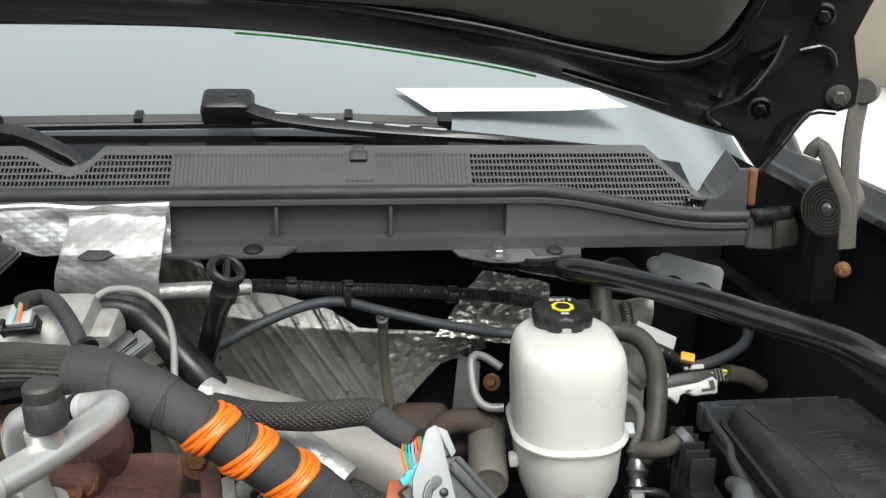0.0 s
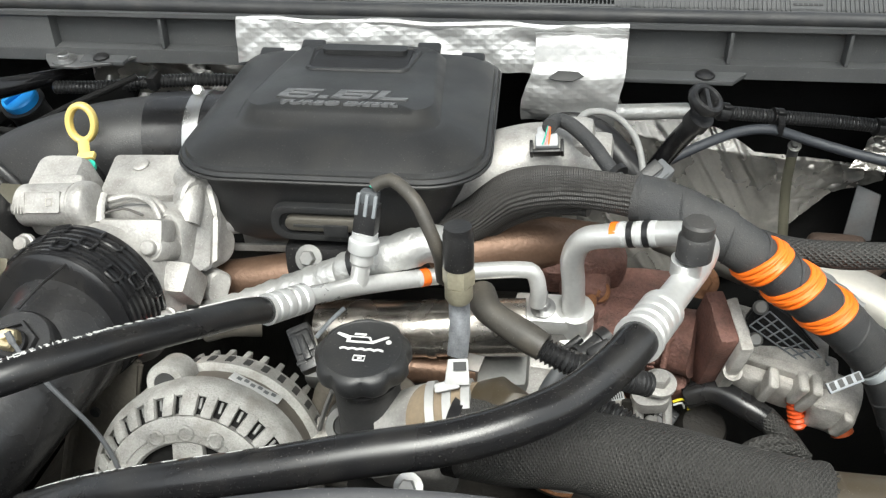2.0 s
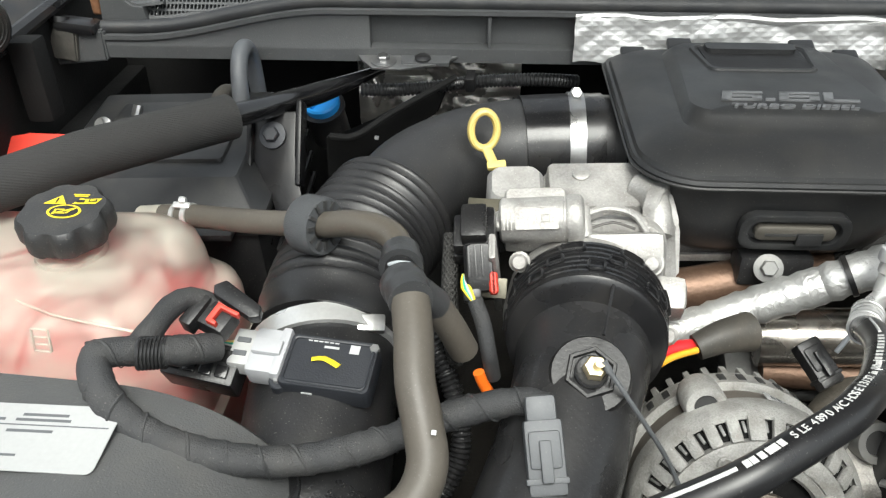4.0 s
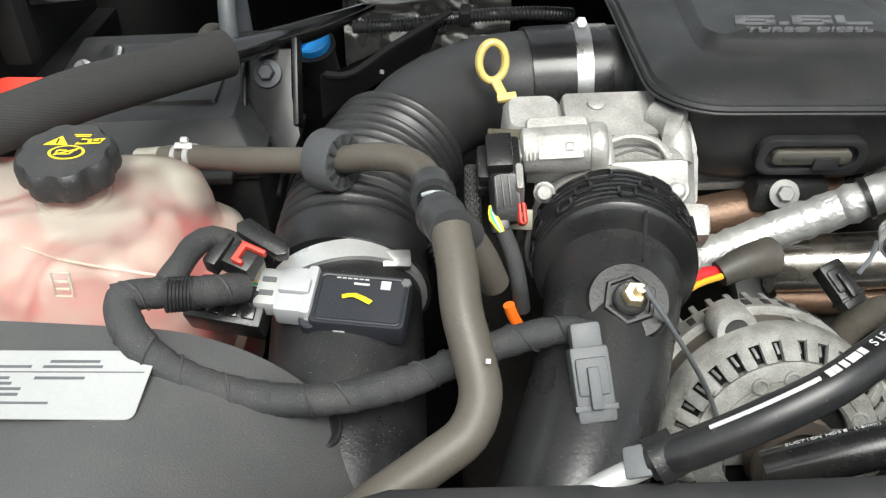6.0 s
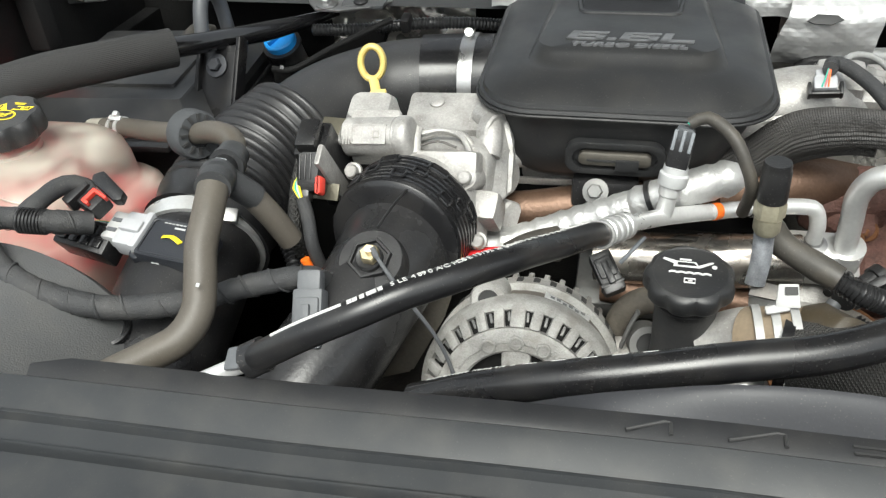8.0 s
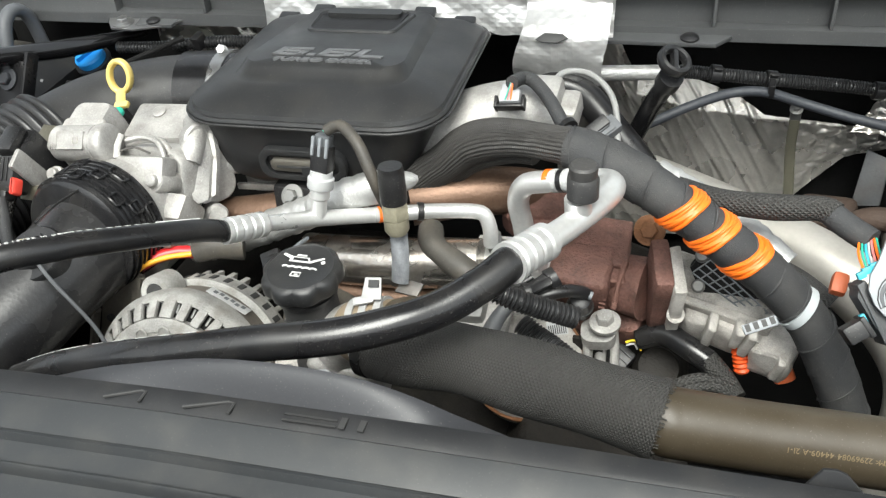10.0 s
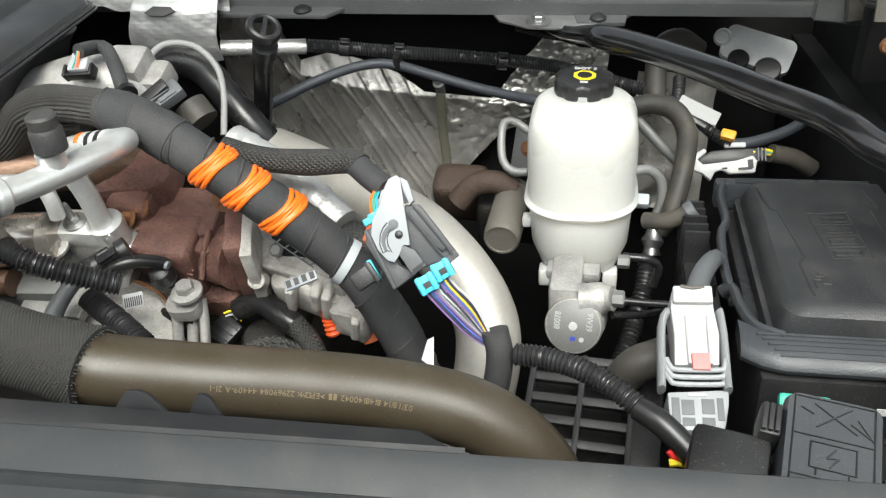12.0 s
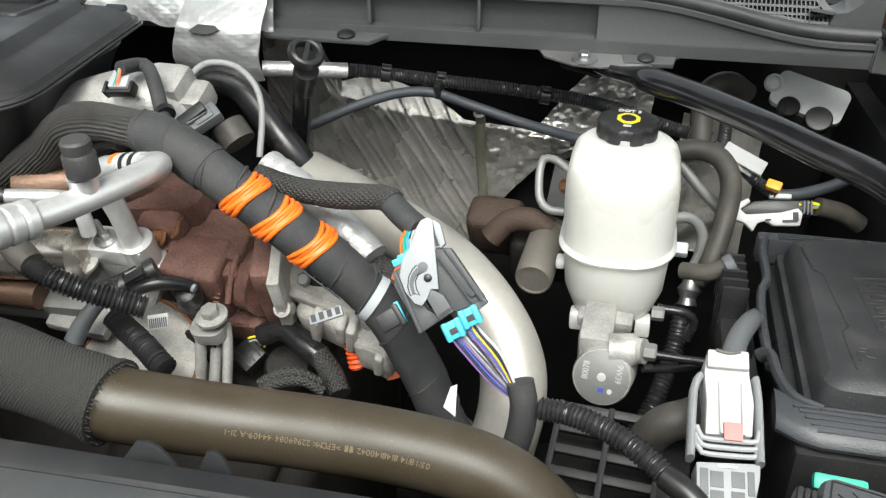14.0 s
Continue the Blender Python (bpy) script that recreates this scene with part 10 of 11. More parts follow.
# ---------------------------------------------------------------- driver side
def fuse_center():
    f = thing("fuse_center", (0.45, 0.7, 1.0), "large black fuse box with a ribbed rim and embossed lid", "fuse box")
    m = pose(0.290, 0.524, 1.195, -1, 0, 4.0)
    W, L = 0.36, 0.300
    rim = mat("rim_plastic", (0.04, 0.043, 0.048), 0.34, var=0.12, bump=0.2, fine=600, specks=0.2)
    lid = mat("fuse_lid_plastic", (0.024, 0.025, 0.027), 0.4, var=0.18, bump=0.3, fine=700, dust=0.12, specks=0.3)
    part("base", block((W - 0.02, L - 0.02, 0.2), m @ pose(W / 2, L / 2, -0.118), 0.006), PLASTIC, f)
    # the rim: a raised band at the back, a bowed strap on the side and a broad sloping sill in front
    sill = []
    for i in range(25):
        x = -0.004 + (W + 0.008) * i / 24
        dip = 0.012 * max(0.0, 1 - x / 0.03) ** 2
        sill.append([m @ Vector((x, y + dip, z)) for y, z in ((0.044, -0.012), (0.044, 0.002), (0.040, 0.003), (0.030, 0.0022), (0.020, -0.001), (0.013, -0.005), (0.0105, -0.010), (0.012, -0.014), (0.02, -0.016))])
    part("front_sill", loft(sill), rim, f, "sloping sill with fine raised lines")
    for k in range(5):
        part("rim_line", sweep(bmesh.new(), [m @ Vector((x, 0.0395 - 0.0050 * k, 0.0032 - 0.0002 * k - 0.0003 * k * k)) for x in (0.008 + 0.004 * k, W)], 0.0014, 6), rim, f)
    part("back_band", block((W, 0.016, 0.03), m @ pose(W / 2, L - 0.006, -0.002), 0.005), rim, f)
    for k in range(3):
        part("rim_line", block((W - 0.04, 0.0016, 0.0012), m @ pose(W / 2, L - 0.011 + 0.004 * k, 0.0135), 0), rim, f)
    strap = [Vector(q) for q in ((0.010, L - 0.004, 0.008), (0.004, L - 0.03, 0.006), (0.004, L - 0.08, 0.004), (-0.003, L - 0.105, 0.004), (-0.004, L - 0.15, -0.003), (0.002, L - 0.185, -0.020))]
    part("side_strap", tube([m @ q for q in strap], 0.0042, 10, 0.006, flat=1.5, side=(0, 0, 1)), rim, f)
    strap = [Vector(q) for q in ((-0.010, 0.108, -0.004), (-0.003, 0.100, 0.004), (0.001, 0.075, 0.002), (0.010, 0.052, 0.000), (0.03, 0.040, 0.0))]
    part("side_strap", tube([m @ q for q in strap], 0.0042, 10, 0.006, flat=1.5, side=(0, 0, 1)), rim, f)
    part("lid", loft([moved(q, m) for q in (oblong(W - 0.04, L - 0.058, 0.012, -0.012, W / 2 + 0.004, L / 2 + 0.015, 6), oblong(W - 0.044, L - 0.060, 0.013, 0.004, W / 2 + 0.004, L / 2 + 0.015, 6), oblong(W - 0.05, L - 0.066, 0.015, 0.016, W / 2 + 0.005, L / 2 + 0.015, 6), oblong(W - 0.058, L - 0.076, 0.016, 0.021, W / 2 + 0.006, L / 2 + 0.016, 6), oblong(W - 0.07, L - 0.09, 0.016, 0.0228, W / 2 + 0.008, L / 2 + 0.018, 6))]), lid, f, "black lid with embossed symbols", 28)
    part("lid_skirt", loft([moved(oblong(W - 0.032, L - 0.05, 0.012, z, W / 2 + 0.004, L / 2 + 0.015, 6), m) for z in (-0.016, -0.006, -0.004)]), lid, f)
    lm = m @ pose(0.0, 0.0, 0.0229)
    # dark lines paint the shade of the lid's grooves and embossing
    line = lambda name, pts, r=0.0007: part(name, sweep(bmesh.new(), [lm @ Vector((x, y, 0)) for x, y in pts], r, 6), INKSHADE, f)
    line("lid_groove", ((0.036, 0.258), (0.042, 0.215), (0.049, 0.208), (0.057, 0.128), (0.051, 0.118), (0.054, 0.068)), 0.0011)
    line("lid_groove", ((0.133, 0.258), (0.139, 0.222), (0.132, 0.215), (0.134, 0.140)), 0.0011)
    line("symbol_frame", ((0.073, 0.206), (0.109, 0.211), (0.113, 0.130), (0.080, 0.126), (0.073, 0.206)), 0.0010)
    for k in range(1, 4):
        line("symbol_frame", ((0.080 - 0.0018 * k, 0.126 + 0.02 * k), (0.113 - 0.001 * k, 0.130 + 0.02 * k)), 0.0007)
    for k in range(4):
        y = 0.136 + 0.02 * k
        line("embossed_symbol", ((0.084, y - 0.004), (0.106, y - 0.002), (0.105, y + 0.006), (0.083, y + 0.004), (0.084, y - 0.004)), 0.0008)
        line("embossed_symbol", ((0.094, y - 0.004), (0.094, y + 0.005)) if k != 2 else ((0.088, y), (0.094, y + 0.003), (0.101, y)), 0.0008)
    line("embossed_symbol", ((0.058, 0.080), (0.058, 0.092), (0.064, 0.092), (0.064, 0.086), (0.070, 0.086)), 0.0009)
    line("embossed_symbol", ((0.060, 0.098), (0.064, 0.103), (0.069, 0.099), (0.064, 0.096), (0.060, 0.098)), 0.0009)
    for y in (0.045, 0.15):
        for k in range(5):
            part("latch_tooth", block((0.016, 0.005, 0.014), m @ pose(-0.016, y + 0.011 * k, -0.03 - 0.004 * k), 0.001), PLASTIC, f)
    part("side_frame", block((0.03, 0.15, 0.12), m @ pose(-0.018, 0.2, -0.1), 0.004), PLASTIC, f)
    for k in range(5):
        part("rack_bar", block((0.024, 0.004, 0.05), m @ pose(-0.022, 0.215 + 0.016 * k, -0.03), 0.001), PLASTIC, f)
    part("lower_tray", block((0.34, 0.05, 0.16), m @ pose(0.19, -0.035, -0.13), 0.006), DARKBAY, f)
    part("part_label", block((0.05, 0.001, 0.006), m @ pose(0.118, -0.004, -0.032), 0), LABEL, f)
    bars([(-0.015 + 0.006 * i, 0, 0.004, 0.002) for i in range(6)], m @ pose(0.118, -0.0048, -0.032, 90), MIDGREY, f)
    g = thing("green_relay", (0.320, 0.487, 1.200), "green relay block under the fuse box", "relay")
    part("block", block((0.036, 0.012, 0.01), axes((0.326, 0.502, 1.184), (0, -0.6, 0.8)), 0.003), GREEN, g)
    t = thing("terminal_cover", (0.325, 0.420, 1.227), "black battery terminal cover with embossed warning symbols", "terminal cover")
    tm = axes((0.327, 0.414, 1.226), (0.02, -0.28, 0.96), (1, -0.02, 0)) @ pose(0, 0, 0, 0, 0, -6)
    part("hood", loft([moved(q, tm) for q in (oblong(0.06, 0.1, 0.008, -0.05, 0.0, -0.012), oblong(0.06, 0.1, 0.008, -0.006, 0.0, -0.012), oblong(0.056, 0.096, 0.007, 0.0, 0.0, -0.012))]), MATS["rim_plastic"], t)
    part("shoulder", block((0.05, 0.06, 0.045), tm @ pose(-0.058, -0.025, -0.034), 0.006), PLASTIC, t)
    part("catch", block((0.014, 0.024, 0.03), tm @ pose(-0.037, 0.014, -0.018), 0.003), PLASTIC, t)
    for k in range(3):
        part("catch_rib", block((0.003, 0.02, 0.004), tm @ pose(-0.041 + 0.004 * k, 0.014, -0.002), 0.0006), PLASTIC, t)
    part("side_loop", tube([tm @ Vector((0.032, 0.02, -0.01)), tm @ Vector((0.037, 0.016, -0.01)), tm @ Vector((0.037, -0.006, -0.01)), tm @ Vector((0.032, -0.01, -0.01))], 0.0022, 8), PLASTIC, t)
    em = tm @ pose(0, 0, 0.0004)
    lines = [((-0.012, 0.030), (0.014, 0.013)), ((-0.010, 0.013), (0.010, 0.031)), ((0.010, 0.020), (0.022, 0.012)), ((0.014, 0.024), (0.024, 0.010)), ((-0.020, 0.026), (-0.012, 0.022)),
             ((-0.013, 0.002), (0.014, 0.002)), ((-0.013, -0.016), (0.014, -0.016)), ((-0.013, 0.002), (-0.013, -0.016)), ((0.014, 0.002), (0.014, -0.016)), ((0.002, -0.001), (-0.003, -0.008)), ((-0.003, -0.008), (0.004, -0.007)), ((0.004, -0.007), (-0.001, -0.014)), ((-0.009, -0.016), (-0.009, -0.021)), ((0.010, -0.016), (0.010, -0.021)),
             ((-0.008, -0.026), (0.014, -0.042)), ((-0.012, -0.042), (0.004, -0.028)), ((0.012, -0.027), (0.018, -0.032)), ((-0.024, 0.006), (0.024, 0.006)), ((-0.024, -0.023), (0.024, -0.023)), ((-0.024, 0.034), (0.024, 0.034)), ((-0.024, 0.034), (-0.024, -0.055)), ((0.024, 0.034), (0.024, -0.055))]
    sym = bmesh.new()
    for a, b in lines:
        sweep(sym, [em @ Vector((*a, 0)), em @ Vector((*b, 0))], 0.0006, 6)
    part("embossed_symbol", sym, PLASTIC, t)


fuse_center()


def upright_connector():
    mat("pale_frame", (0.3, 0.31, 0.32), 0.45, var=0.08, bump=0.05)
    c = thing("body_connector", (0.251, 0.530, 1.178), "white harness plug locked in a grey upright housing", "connector")
    m = axes((0.252, 0.535, 1.195), (0.05, -0.45, 0.9), (0.98, 0.1, 0.05))
    pale = MATS["pale_frame"]
    part("white_body", plate([(-0.0168, 0.0547), (0.011, 0.0553), (0.013, 0.052), (0.0132, 0.0373), (0.0156, 0.0149), (0.0133, -0.0116), (-0.0204, -0.0125), (-0.0191, 0.014), (-0.0204, 0.0366), (-0.0188, 0.052)], 0.03, m @ pose(0, 0, 0.004), 0.003), WHITECONN, c)
    part("white_crown", plate([(-0.0188, 0.040), (0.0126, 0.040), (0.0126, 0.0555), (-0.0183, 0.055)], 0.006, m @ pose(0, 0, 0.009), 0.002), WHITECONN, c)
    part("crown_slot", tube([m @ Vector((-0.012, 0.0545, 0.0088)), m @ Vector((-0.003, 0.0525, 0.0096)), m @ Vector((0.006, 0.0545, 0.0088))], 0.0016, 8), DARKSTEEL, c)
    for x0, x1 in ((-0.0090, -0.0090), (0.0075, 0.0068)):
        part("rail", tube([m @ Vector((x0, 0.030, 0.004)), m @ Vector((x1, -0.012, 0.006))], 0.0014, 8), WHITECONN, c)
    part("pink_lock", block((0.0135, 0.014, 0.004), m @ pose(-0.0006, -0.0097, 0.005), 0.001), PINK, c, "pink secondary lock")
    for pts in (((-0.0225, 0.036), (-0.0275, 0.024), (-0.0305, -0.03)), ((0.0180, 0.037), (0.0195, 0.02), (0.0190, -0.03))):
        part("side_frame", sweep(bmesh.new(), spline([m @ Vector((x, y, -0.004)) for x, y in pts], 0.006), 0.0033, 10, flat=3.0, side=m.to_3x3() @ Vector((0, 0, 1))), pale, c, "grey locking frame")
    for y, z in ((-0.0145, 0.003), (-0.0195, 0.001), (-0.0245, -0.001)):
        part("cross_frame", sweep(bmesh.new(), spline([m @ Vector((x, y + d, z)) for x, d in ((-0.0265, 0.008), (-0.0235, 0.001), (-0.018, -0.0015), (0.012, -0.001), (0.0165, 0.001), (0.0185, 0.008))], 0.003), 0.0021, 8), pale, c)
    lower = part("lower_housing", plate([(-0.0259, -0.0317), (0.0198, -0.0285), (0.0190, -0.040), (0.0150, -0.058), (0.0135, -0.0605), (-0.0240, -0.0625), (-0.0257, -0.060)], 0.03, m @ pose(0, 0, -0.004), 0.002), pale, c)
    for x, y, w, h in ((-0.0205, -0.046, 0.006, 0.020), (-0.0115, -0.0435, 0.0095, 0.012), (-0.0115, -0.055, 0.0095, 0.0065), (0.0035, -0.0425, 0.0095, 0.012), (0.0030, -0.0545, 0.0095, 0.0065), (0.0125, -0.0445, 0.005, 0.018)):
        part("window", block((w, h, 0.002), m @ pose(x, y, -0.0042), 0.0005), mat("window_grey", (0.12, 0.125, 0.13), 0.5, var=0.1), lower)
    part("window", block((0.014, 0.0022, 0.002), m @ pose(-0.004, -0.0335, -0.0040), 0.0005), LABEL, lower)
    part("lower_clip", plate([(-0.0215, -0.061), (0.0105, -0.060), (0.0075, -0.068), (0.0048, -0.0744), (-0.0185, -0.0754), (-0.0195, -0.068)], 0.022, m @ pose(0, 0, -0.010), 0.002), pale, c)
    part("boot", tube([(0.247, 0.587, 1.211), (0.253, 0.623, 1.210), (0.262, 0.657, 1.203), (0.272, 0.704, 1.179)], lambda s, L: 0.0092 - 0.0012 * s / L, 18), MIDGREY, c, "grey rubber wire boot")
    part("red_wire", tube([(0.233, 0.464, 1.157), (0.240, 0.462, 1.151), (0.249, 0.469, 1.139)], 0.003, 8), REDWIRE, c)
    part("yellow_wire", tube([(0.234, 0.459, 1.149), (0.242, 0.461, 1.149), (0.251, 0.468, 1.138)], 0.003, 8), YELLOWINK, c)
    h = thing("conduit_hose", (0.171, 0.514, 1.182), "black corrugated conduit running under the plug", "conduit")
    part("conduit", conduit([(0.107, 0.528, 1.179), (0.134, 0.524, 1.182), (0.166, 0.513, 1.182), (0.193, 0.499, 1.178), (0.213, 0.487, 1.171)], 0.0098, 0.0038), CONDUIT, h)
    part("taped_end", tube([(0.209, 0.489, 1.172), (0.224, 0.480, 1.170), (0.241, 0.469, 1.162), (0.258, 0.455, 1.153)], 0.0098, 16), RUBBER, h)
    g = thing("vent_grille", (0.154, 0.582, 1.066), "black plastic vent grille with long slots", "vent")
    gm = axes((0.157, 0.577, 1.078), (0.0, -0.3, 0.95), (1, 0.0, 0))
    frame_mat = mat("vent_plastic", (0.016, 0.016, 0.017), 0.6, var=0.15, bump=0.15)
    for x in (-0.047, 0.0, 0.047):
        part("rail", block((0.006, 0.12, 0.012), gm @ pose(x, 0, 0), 0.002), frame_mat, g)
    for k in range(6):
        part("slat", block((0.1, 0.0085, 0.010), gm @ pose(0, 0.0555 - 0.0222 * k, 0, 12), 0.002), frame_mat, g)
    # black sheet below the slats paints the unlit void
    part("void_shade", block((0.098, 0.118, 0.004), gm @ pose(0, 0, -0.03), 0), DARKBAY, g)
    part("riser", block((0.03, 0.1, 0.05), gm @ pose(0.06, 0.0, -0.02), 0.004), PLASTIC, g)
    r = thing("rubber_elbow", (0.207, 0.620, 1.108), "matt black rubber elbow beside the plug", "hose")
    part("elbow", tube([(0.193, 0.609, 1.096), (0.205, 0.603, 1.120), (0.222, 0.610, 1.125), (0.235, 0.632, 1.116)], 0.017, 18), OLDRUBBER, r)


upright_connector()


def driver_corner():
    w = thing("white_plug", (0.283, 0.927, 1.174), "white and black plug behind the fuse box", "connector")
    pm = axes((0.283, 0.927, 1.180), (0.1, -0.78, 0.62), (0.98, 0.12, 0.02))
    part("black_body", plate([(-0.029, -0.005), (-0.013, 0.005), (0.009, 0.008), (0.039, 0.008), (0.05, 0.005), (0.051, -0.007), (0.033, -0.005), (0.008, -0.011), (-0.023, -0.012)], 0.02, pm, 0.003), PLASTIC, w)
    for x in (0.040, 0.044, 0.048):
        part("end_rib", block((0.0016, 0.016, 0.022), pm @ pose(x, 0.0, -0.009), 0.0004), MIDGREY, w)
    part("white_lever", plate([(-0.04, -0.006), (-0.036, -0.018), (-0.024, -0.022), (-0.015, -0.031), (-0.01, -0.021), (-0.002, -0.018), (0.007, -0.023), (0.035, -0.022), (0.038, -0.008), (0.033, -0.002), (0.014, -0.008), (-0.023, -0.012), (-0.029, -0.006), (-0.018, 0.003), (-0.021, 0.007), (-0.035, -0.001)], 0.008, pm @ pose(0, 0, 0.006), 0.0015), WHITEPLASTIC, w, "white locking lever")
    part("top_clip", block((0.024, 0.006, 0.008), pm @ pose(0.014, 0.011, 0.001), 0.002), WHITEPLASTIC, w)
    for x, y, a, b in ((0.024, -0.0175, 0.016, 0.003), (0.001, -0.017, 0.006, 0.002), (0.030, -0.012, 0.006, 0.010)):
        part("lever_gap", block((a, b, 0.001), pm @ pose(x, y, 0.0064, 0, 0, 4), 0.0002), INKSHADE, w)
    for k in range(4):
        part("wire", tube([(0.317, 0.934, 1.182), (0.332, 0.941, 1.178)][:1] + [Vector((0.331, 0.943, 1.182)) + Vector((0, 0, -0.002 * k)), Vector((0.345, 0.948, 1.176))], 0.0018, 6), (YELLOWINK, GREEN, LABEL, YELLOWINK)[k], w)
    part("lead", tube([(0.338, 0.947, 1.176), (0.366, 0.958, 1.166), (0.389, 0.965, 1.150)], 0.011, 14), OLDRUBBER, w)
    l = thing("taped_wire", (0.299, 0.957, 1.187), "blue-grey taped wire with a white tag", "wire")
    part("wire", tube([(0.216, 0.966, 1.230), (0.244, 0.962, 1.215), (0.271, 0.946, 1.198), (0.298, 0.940, 1.189), (0.337, 0.957, 1.192), (0.370, 0.981, 1.200), (0.386, 1.015, 1.209)], 0.0068, 12), MATS["blue_grey_tape"], l)
    part("white_tag", block((0.05, 0.019, 0.004), axes((0.252, 0.950, 1.224), (0.2, -0.6, 0.8), (0.85, -0.1, -0.45)), 0.001), WHITECONN, l, "white paper tag")
    part("tag_fold", block((0.05, 0.008, 0.003), axes((0.250, 0.945, 1.216), (0.2, -0.9, 0.2), (0.85, -0.1, -0.45)), 0.001), WHITECONN, l)
    part("conduit", conduit([(0.262, 0.944, 1.206), (0.280, 0.938, 1.197), (0.292, 0.935, 1.192)], 0.0066, 0.004), CONDUIT, l)
    part("orange_clip", block((0.017, 0.012, 0.009), axes((0.287, 0.932, 1.203), (0, -0.6, 0.8), (0.9, 0, -0.4)), 0.003), mat("amber_plastic", (0.75, 0.36, 0.02), 0.45, bump=0.05), l, "orange-yellow clip")
    part("conduit", conduit([(0.229, 1.022, 1.237), (0.229, 1.003, 1.226), (0.227, 0.983, 1.216)], 0.008, 0.0045), CONDUIT, l)
    h = thing("wiper_hose", (0.211, 1.045, 1.243), "dusty black hose arching below the cowl", "hose")
    part("arch", tube([(0.202, 1.011, 1.211), (0.200, 1.033, 1.247), (0.206, 1.048, 1.268), (0.227, 1.067, 1.271), (0.250, 1.084, 1.252)], 0.0135, 16), OLDRUBBER, h)
    s = thing("small_hose", (0.239, 0.790, 1.174), "short black rubber hose stub beside the fuse box", "hose")
    part("stub", tube([(0.202, 0.797, 1.160), (0.228, 0.785, 1.169), (0.247, 0.785, 1.182)], 0.009, 14), OLDRUBBER, s)
    part("end", tube([(0.244, 0.783, 1.180), (0.251, 0.785, 1.185)], 0.011, 16), MIDGREY, s)


driver_corner()


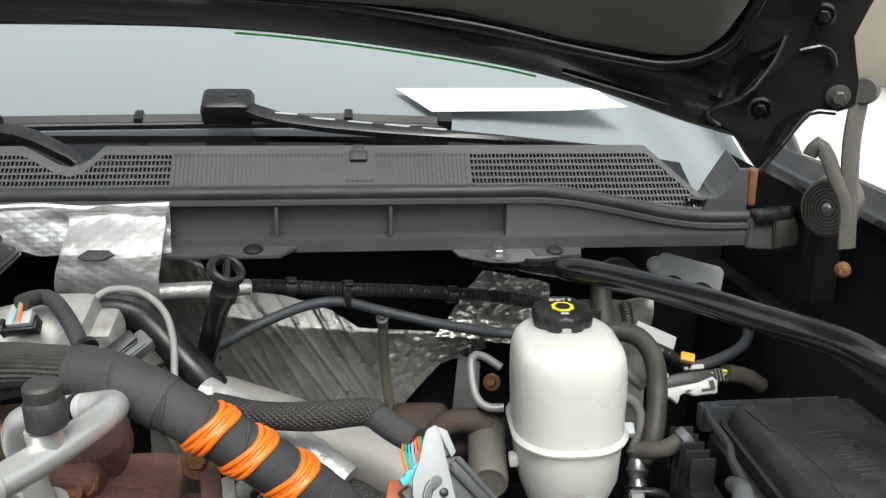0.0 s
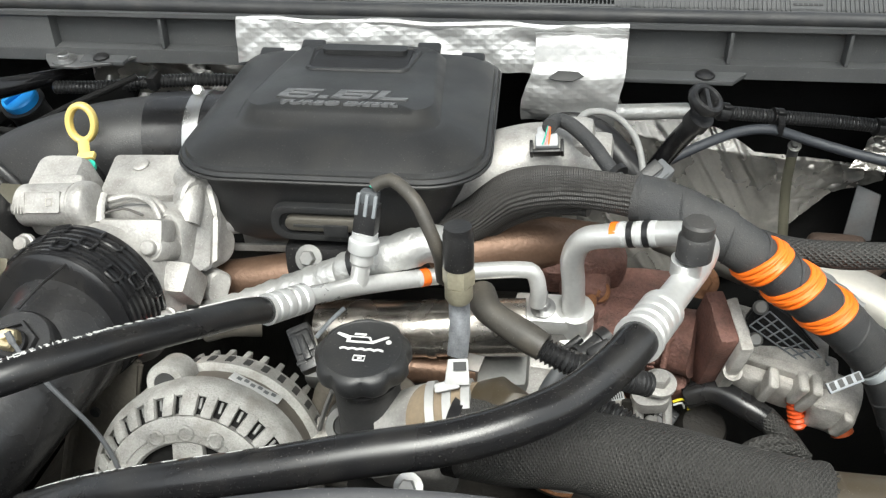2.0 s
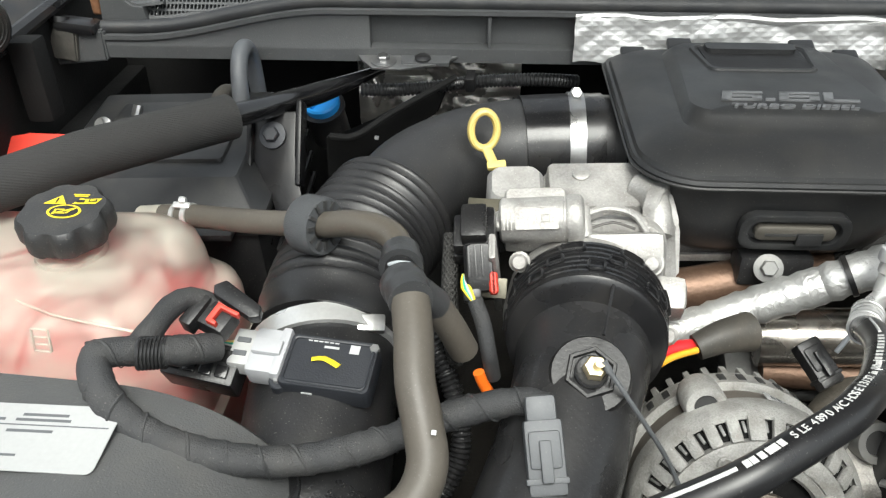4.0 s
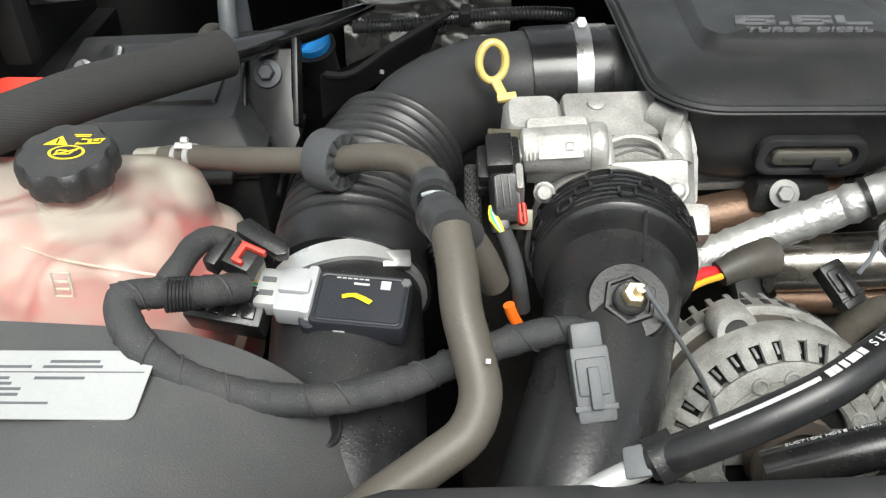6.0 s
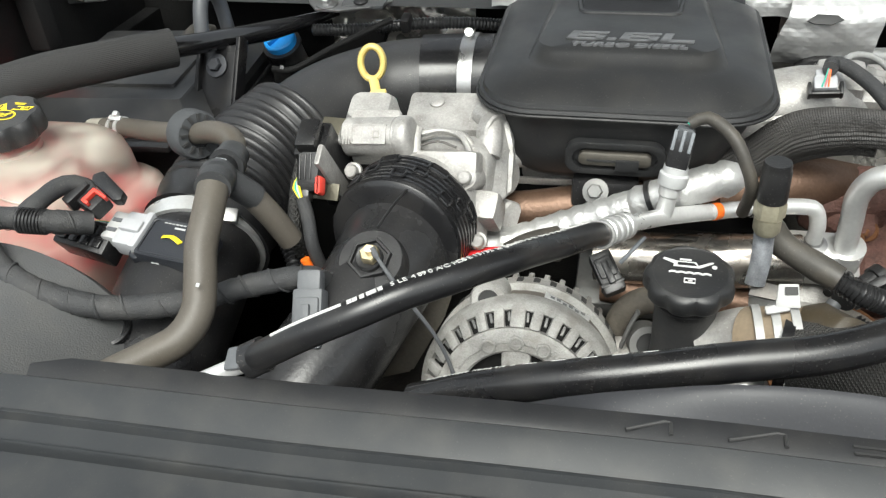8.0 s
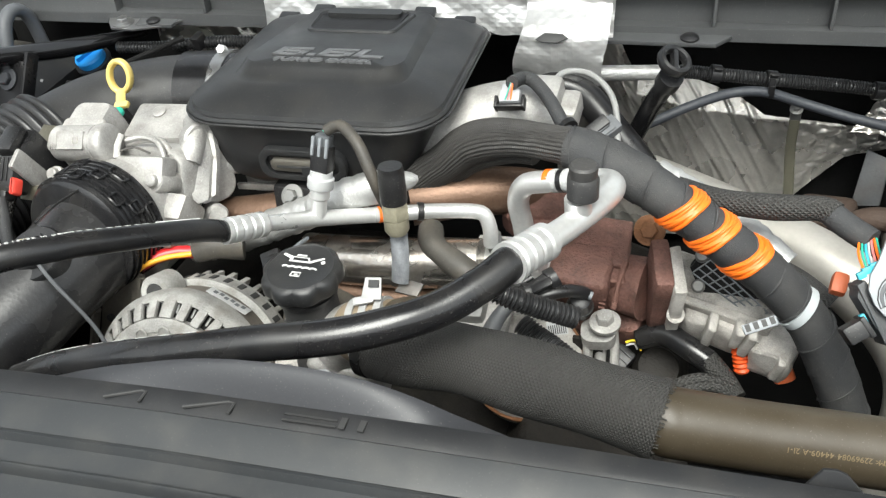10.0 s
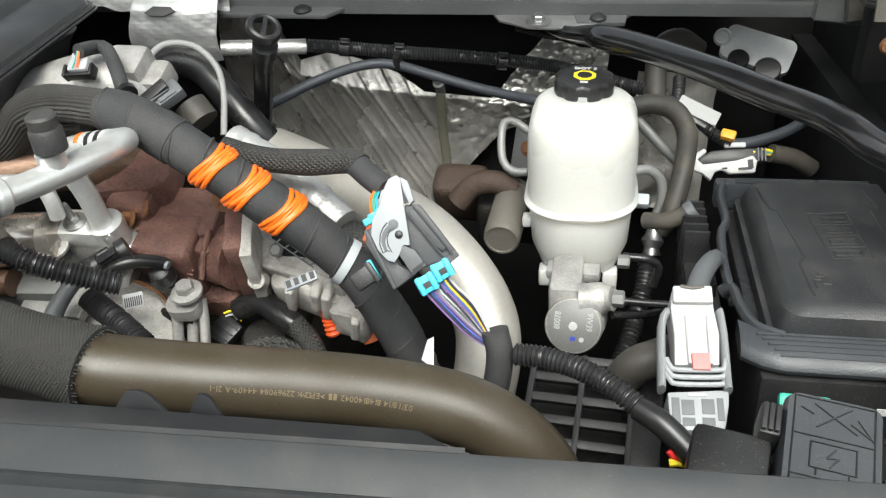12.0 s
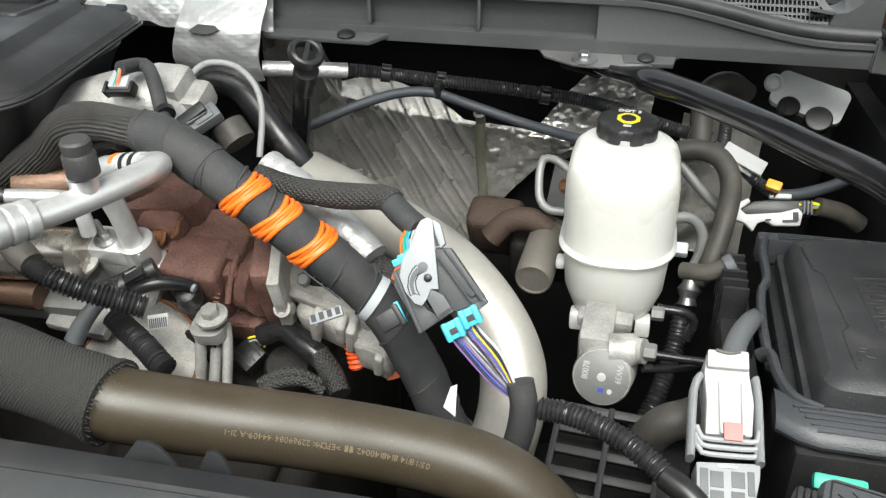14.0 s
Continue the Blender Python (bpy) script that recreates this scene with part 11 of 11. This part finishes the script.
def small_engine_looms():
    a = thing("conduit_loom", (-0.319, 0.534, 1.215), "black corrugated conduit crossing the pump housing", "conduit")
    part("conduit", conduit([(-0.347, 0.505, 1.256), (-0.322, 0.503, 1.245), (-0.292, 0.512, 1.229), (-0.254, 0.530, 1.208)], 0.0112, 0.0040), CONDUIT, a)
    part("taped_run", tube([(-0.400, 0.547, 1.274), (-0.390, 0.526, 1.271), (-0.366, 0.514, 1.263), (-0.340, 0.504, 1.255)], lambda s, L: 0.0122 + 0.0006 * math.sin(s * 130), 18), OLDRUBBER, a)
    part("drop", conduit([(-0.314, 0.551, 1.174), (-0.295, 0.544, 1.165), (-0.273, 0.534, 1.161), (-0.238, 0.517, 1.150)], 0.0122, 0.0040), CONDUIT, a)
    p = thing("pump_plug", (-0.290, 0.562, 1.211), "black plug with a ribbed boot on the pump housing", "connector")
    part("shell", tube([(-0.322, 0.570, 1.188), (-0.308, 0.583, 1.193), (-0.293, 0.597, 1.201)], 0.0098, 18), PLASTIC, p)
    for a, b in (((-0.323, 0.569, 1.188), (-0.321, 0.572, 1.188)), ((-0.316, 0.575, 1.191), (-0.312, 0.578, 1.192)), ((-0.297, 0.592, 1.199), (-0.290, 0.598, 1.202))):
        part("collar", tube([a, b], 0.0125, 18), PLASTIC, p)
    part("latch", block((0.022, 0.009, 0.004), axes((-0.298, 0.574, 1.207), (-0.2, -0.6, 0.75), (0.75, 0.2, 0.6)), 0.0014), PLASTIC, p)
    part("boot", tube([(-0.330, 0.566, 1.184), (-0.338, 0.553, 1.175), (-0.344, 0.538, 1.163), (-0.348, 0.529, 1.151)], lambda s, L: 0.007 + 0.0025 * s / L, 14), MIDGREY, p, "blue-grey rubber boot")
    part("lead", tube([(-0.337, 0.574, 1.189), (-0.328, 0.589, 1.190), (-0.316, 0.601, 1.195)], 0.0045, 10), RUBBER, p)
    part("lead", tube([(-0.313, 0.574, 1.180), (-0.297, 0.578, 1.191), (-0.279, 0.589, 1.193), (-0.265, 0.602, 1.185), (-0.259, 0.607, 1.179)], 0.0068, 14), RUBBER, p)
    q = thing("side_plug", (-0.259, 0.595, 1.175), "small round black plug beside the manifold", "connector")
    part("shell", revolve([(0.012, -0.02), (0.0128, -0.004), (0.0115, 0.0), (0.0105, 0.009), (0.007, 0.011)], axes((-0.267, 0.606, 1.168), (0.15, -0.5, 0.85)), 22), PLASTIC, q)
    part("collar", revolve([(0.0135, -0.012), (0.0145, -0.009), (0.0135, -0.006)], axes((-0.267, 0.606, 1.168), (0.15, -0.5, 0.85)), 22), PLASTIC, q)
    part("wire_end", tube([(-0.257, 0.603, 1.182), (-0.254, 0.603, 1.181)], 0.0045, 10), GREYCONN, q)
    v = thing("valve_plug", (-0.207, 0.615, 1.113), "black valve plug with a yellow wire", "connector")
    vm = axes((-0.233, 0.643, 1.072), (0.1, -0.6, 0.8), (0.8, -0.3, -0.4))
    part("shell", block((0.03, 0.03, 0.02), vm, 0.004), PLASTIC, v)
    for k in range(3):
        part("shell_rib", block((0.026, 0.002, 0.003), vm @ pose(0, -0.008 + 0.008 * k, 0.011), 0.0006), PLASTIC, v)
    part("yellow_wire", tube([(-0.223, 0.631, 1.106), (-0.214, 0.633, 1.109), (-0.208, 0.633, 1.105), (-0.207, 0.634, 1.096)], 0.0013, 8), YELLOWINK, v)
    part("yellow_wire", tube([(-0.222, 0.631, 1.102), (-0.214, 0.632, 1.105), (-0.211, 0.634, 1.097)], 0.0011, 8), LABEL, v)
    part("lead", tube([(-0.211, 0.640, 1.107), (-0.184, 0.641, 1.118), (-0.154, 0.627, 1.114), (-0.134, 0.621, 1.106)], 0.0125, 16), RUBBER, v)
    part("braid", tube([(-0.138, 0.622, 1.110), (-0.120, 0.612, 1.097), (-0.105, 0.596, 1.086)], 0.0115, 16), BRAID, v)
    part("cross_loom", tube([(-0.166, 0.555, 1.118), (-0.152, 0.563, 1.126), (-0.133, 0.569, 1.128), (-0.111, 0.573, 1.117)], 0.0062, 14), BRAID, v)
    part("cross_loom", tube([(-0.160, 0.550, 1.118), (-0.146, 0.557, 1.124), (-0.125, 0.563, 1.126), (-0.106, 0.566, 1.115)], 0.0055, 14), BRAID, v)
    d = thing("actuator_can", (-0.176, 0.618, 1.089), "grimy dark metal actuator can below the loom", "actuator")
    part("can", revolve([(0.024, -0.03), (0.027, 0.0), (0.022, 0.010), (0.01, 0.012)], axes((-0.190, 0.647, 1.062), (0.2, -0.5, 0.8)), 28), ENGINE, d)
    o = thing("orange_tube", (-0.041, 0.586, 1.103), "orange sleeved cable deep in the bay", "cable")
    part("sleeve", tube([(-0.065, 0.642, 1.096), (-0.060, 0.638, 1.086)], 0.011, 14), mat("rust_orange_plastic", (0.55, 0.11, 0.03)), o)


small_engine_looms()
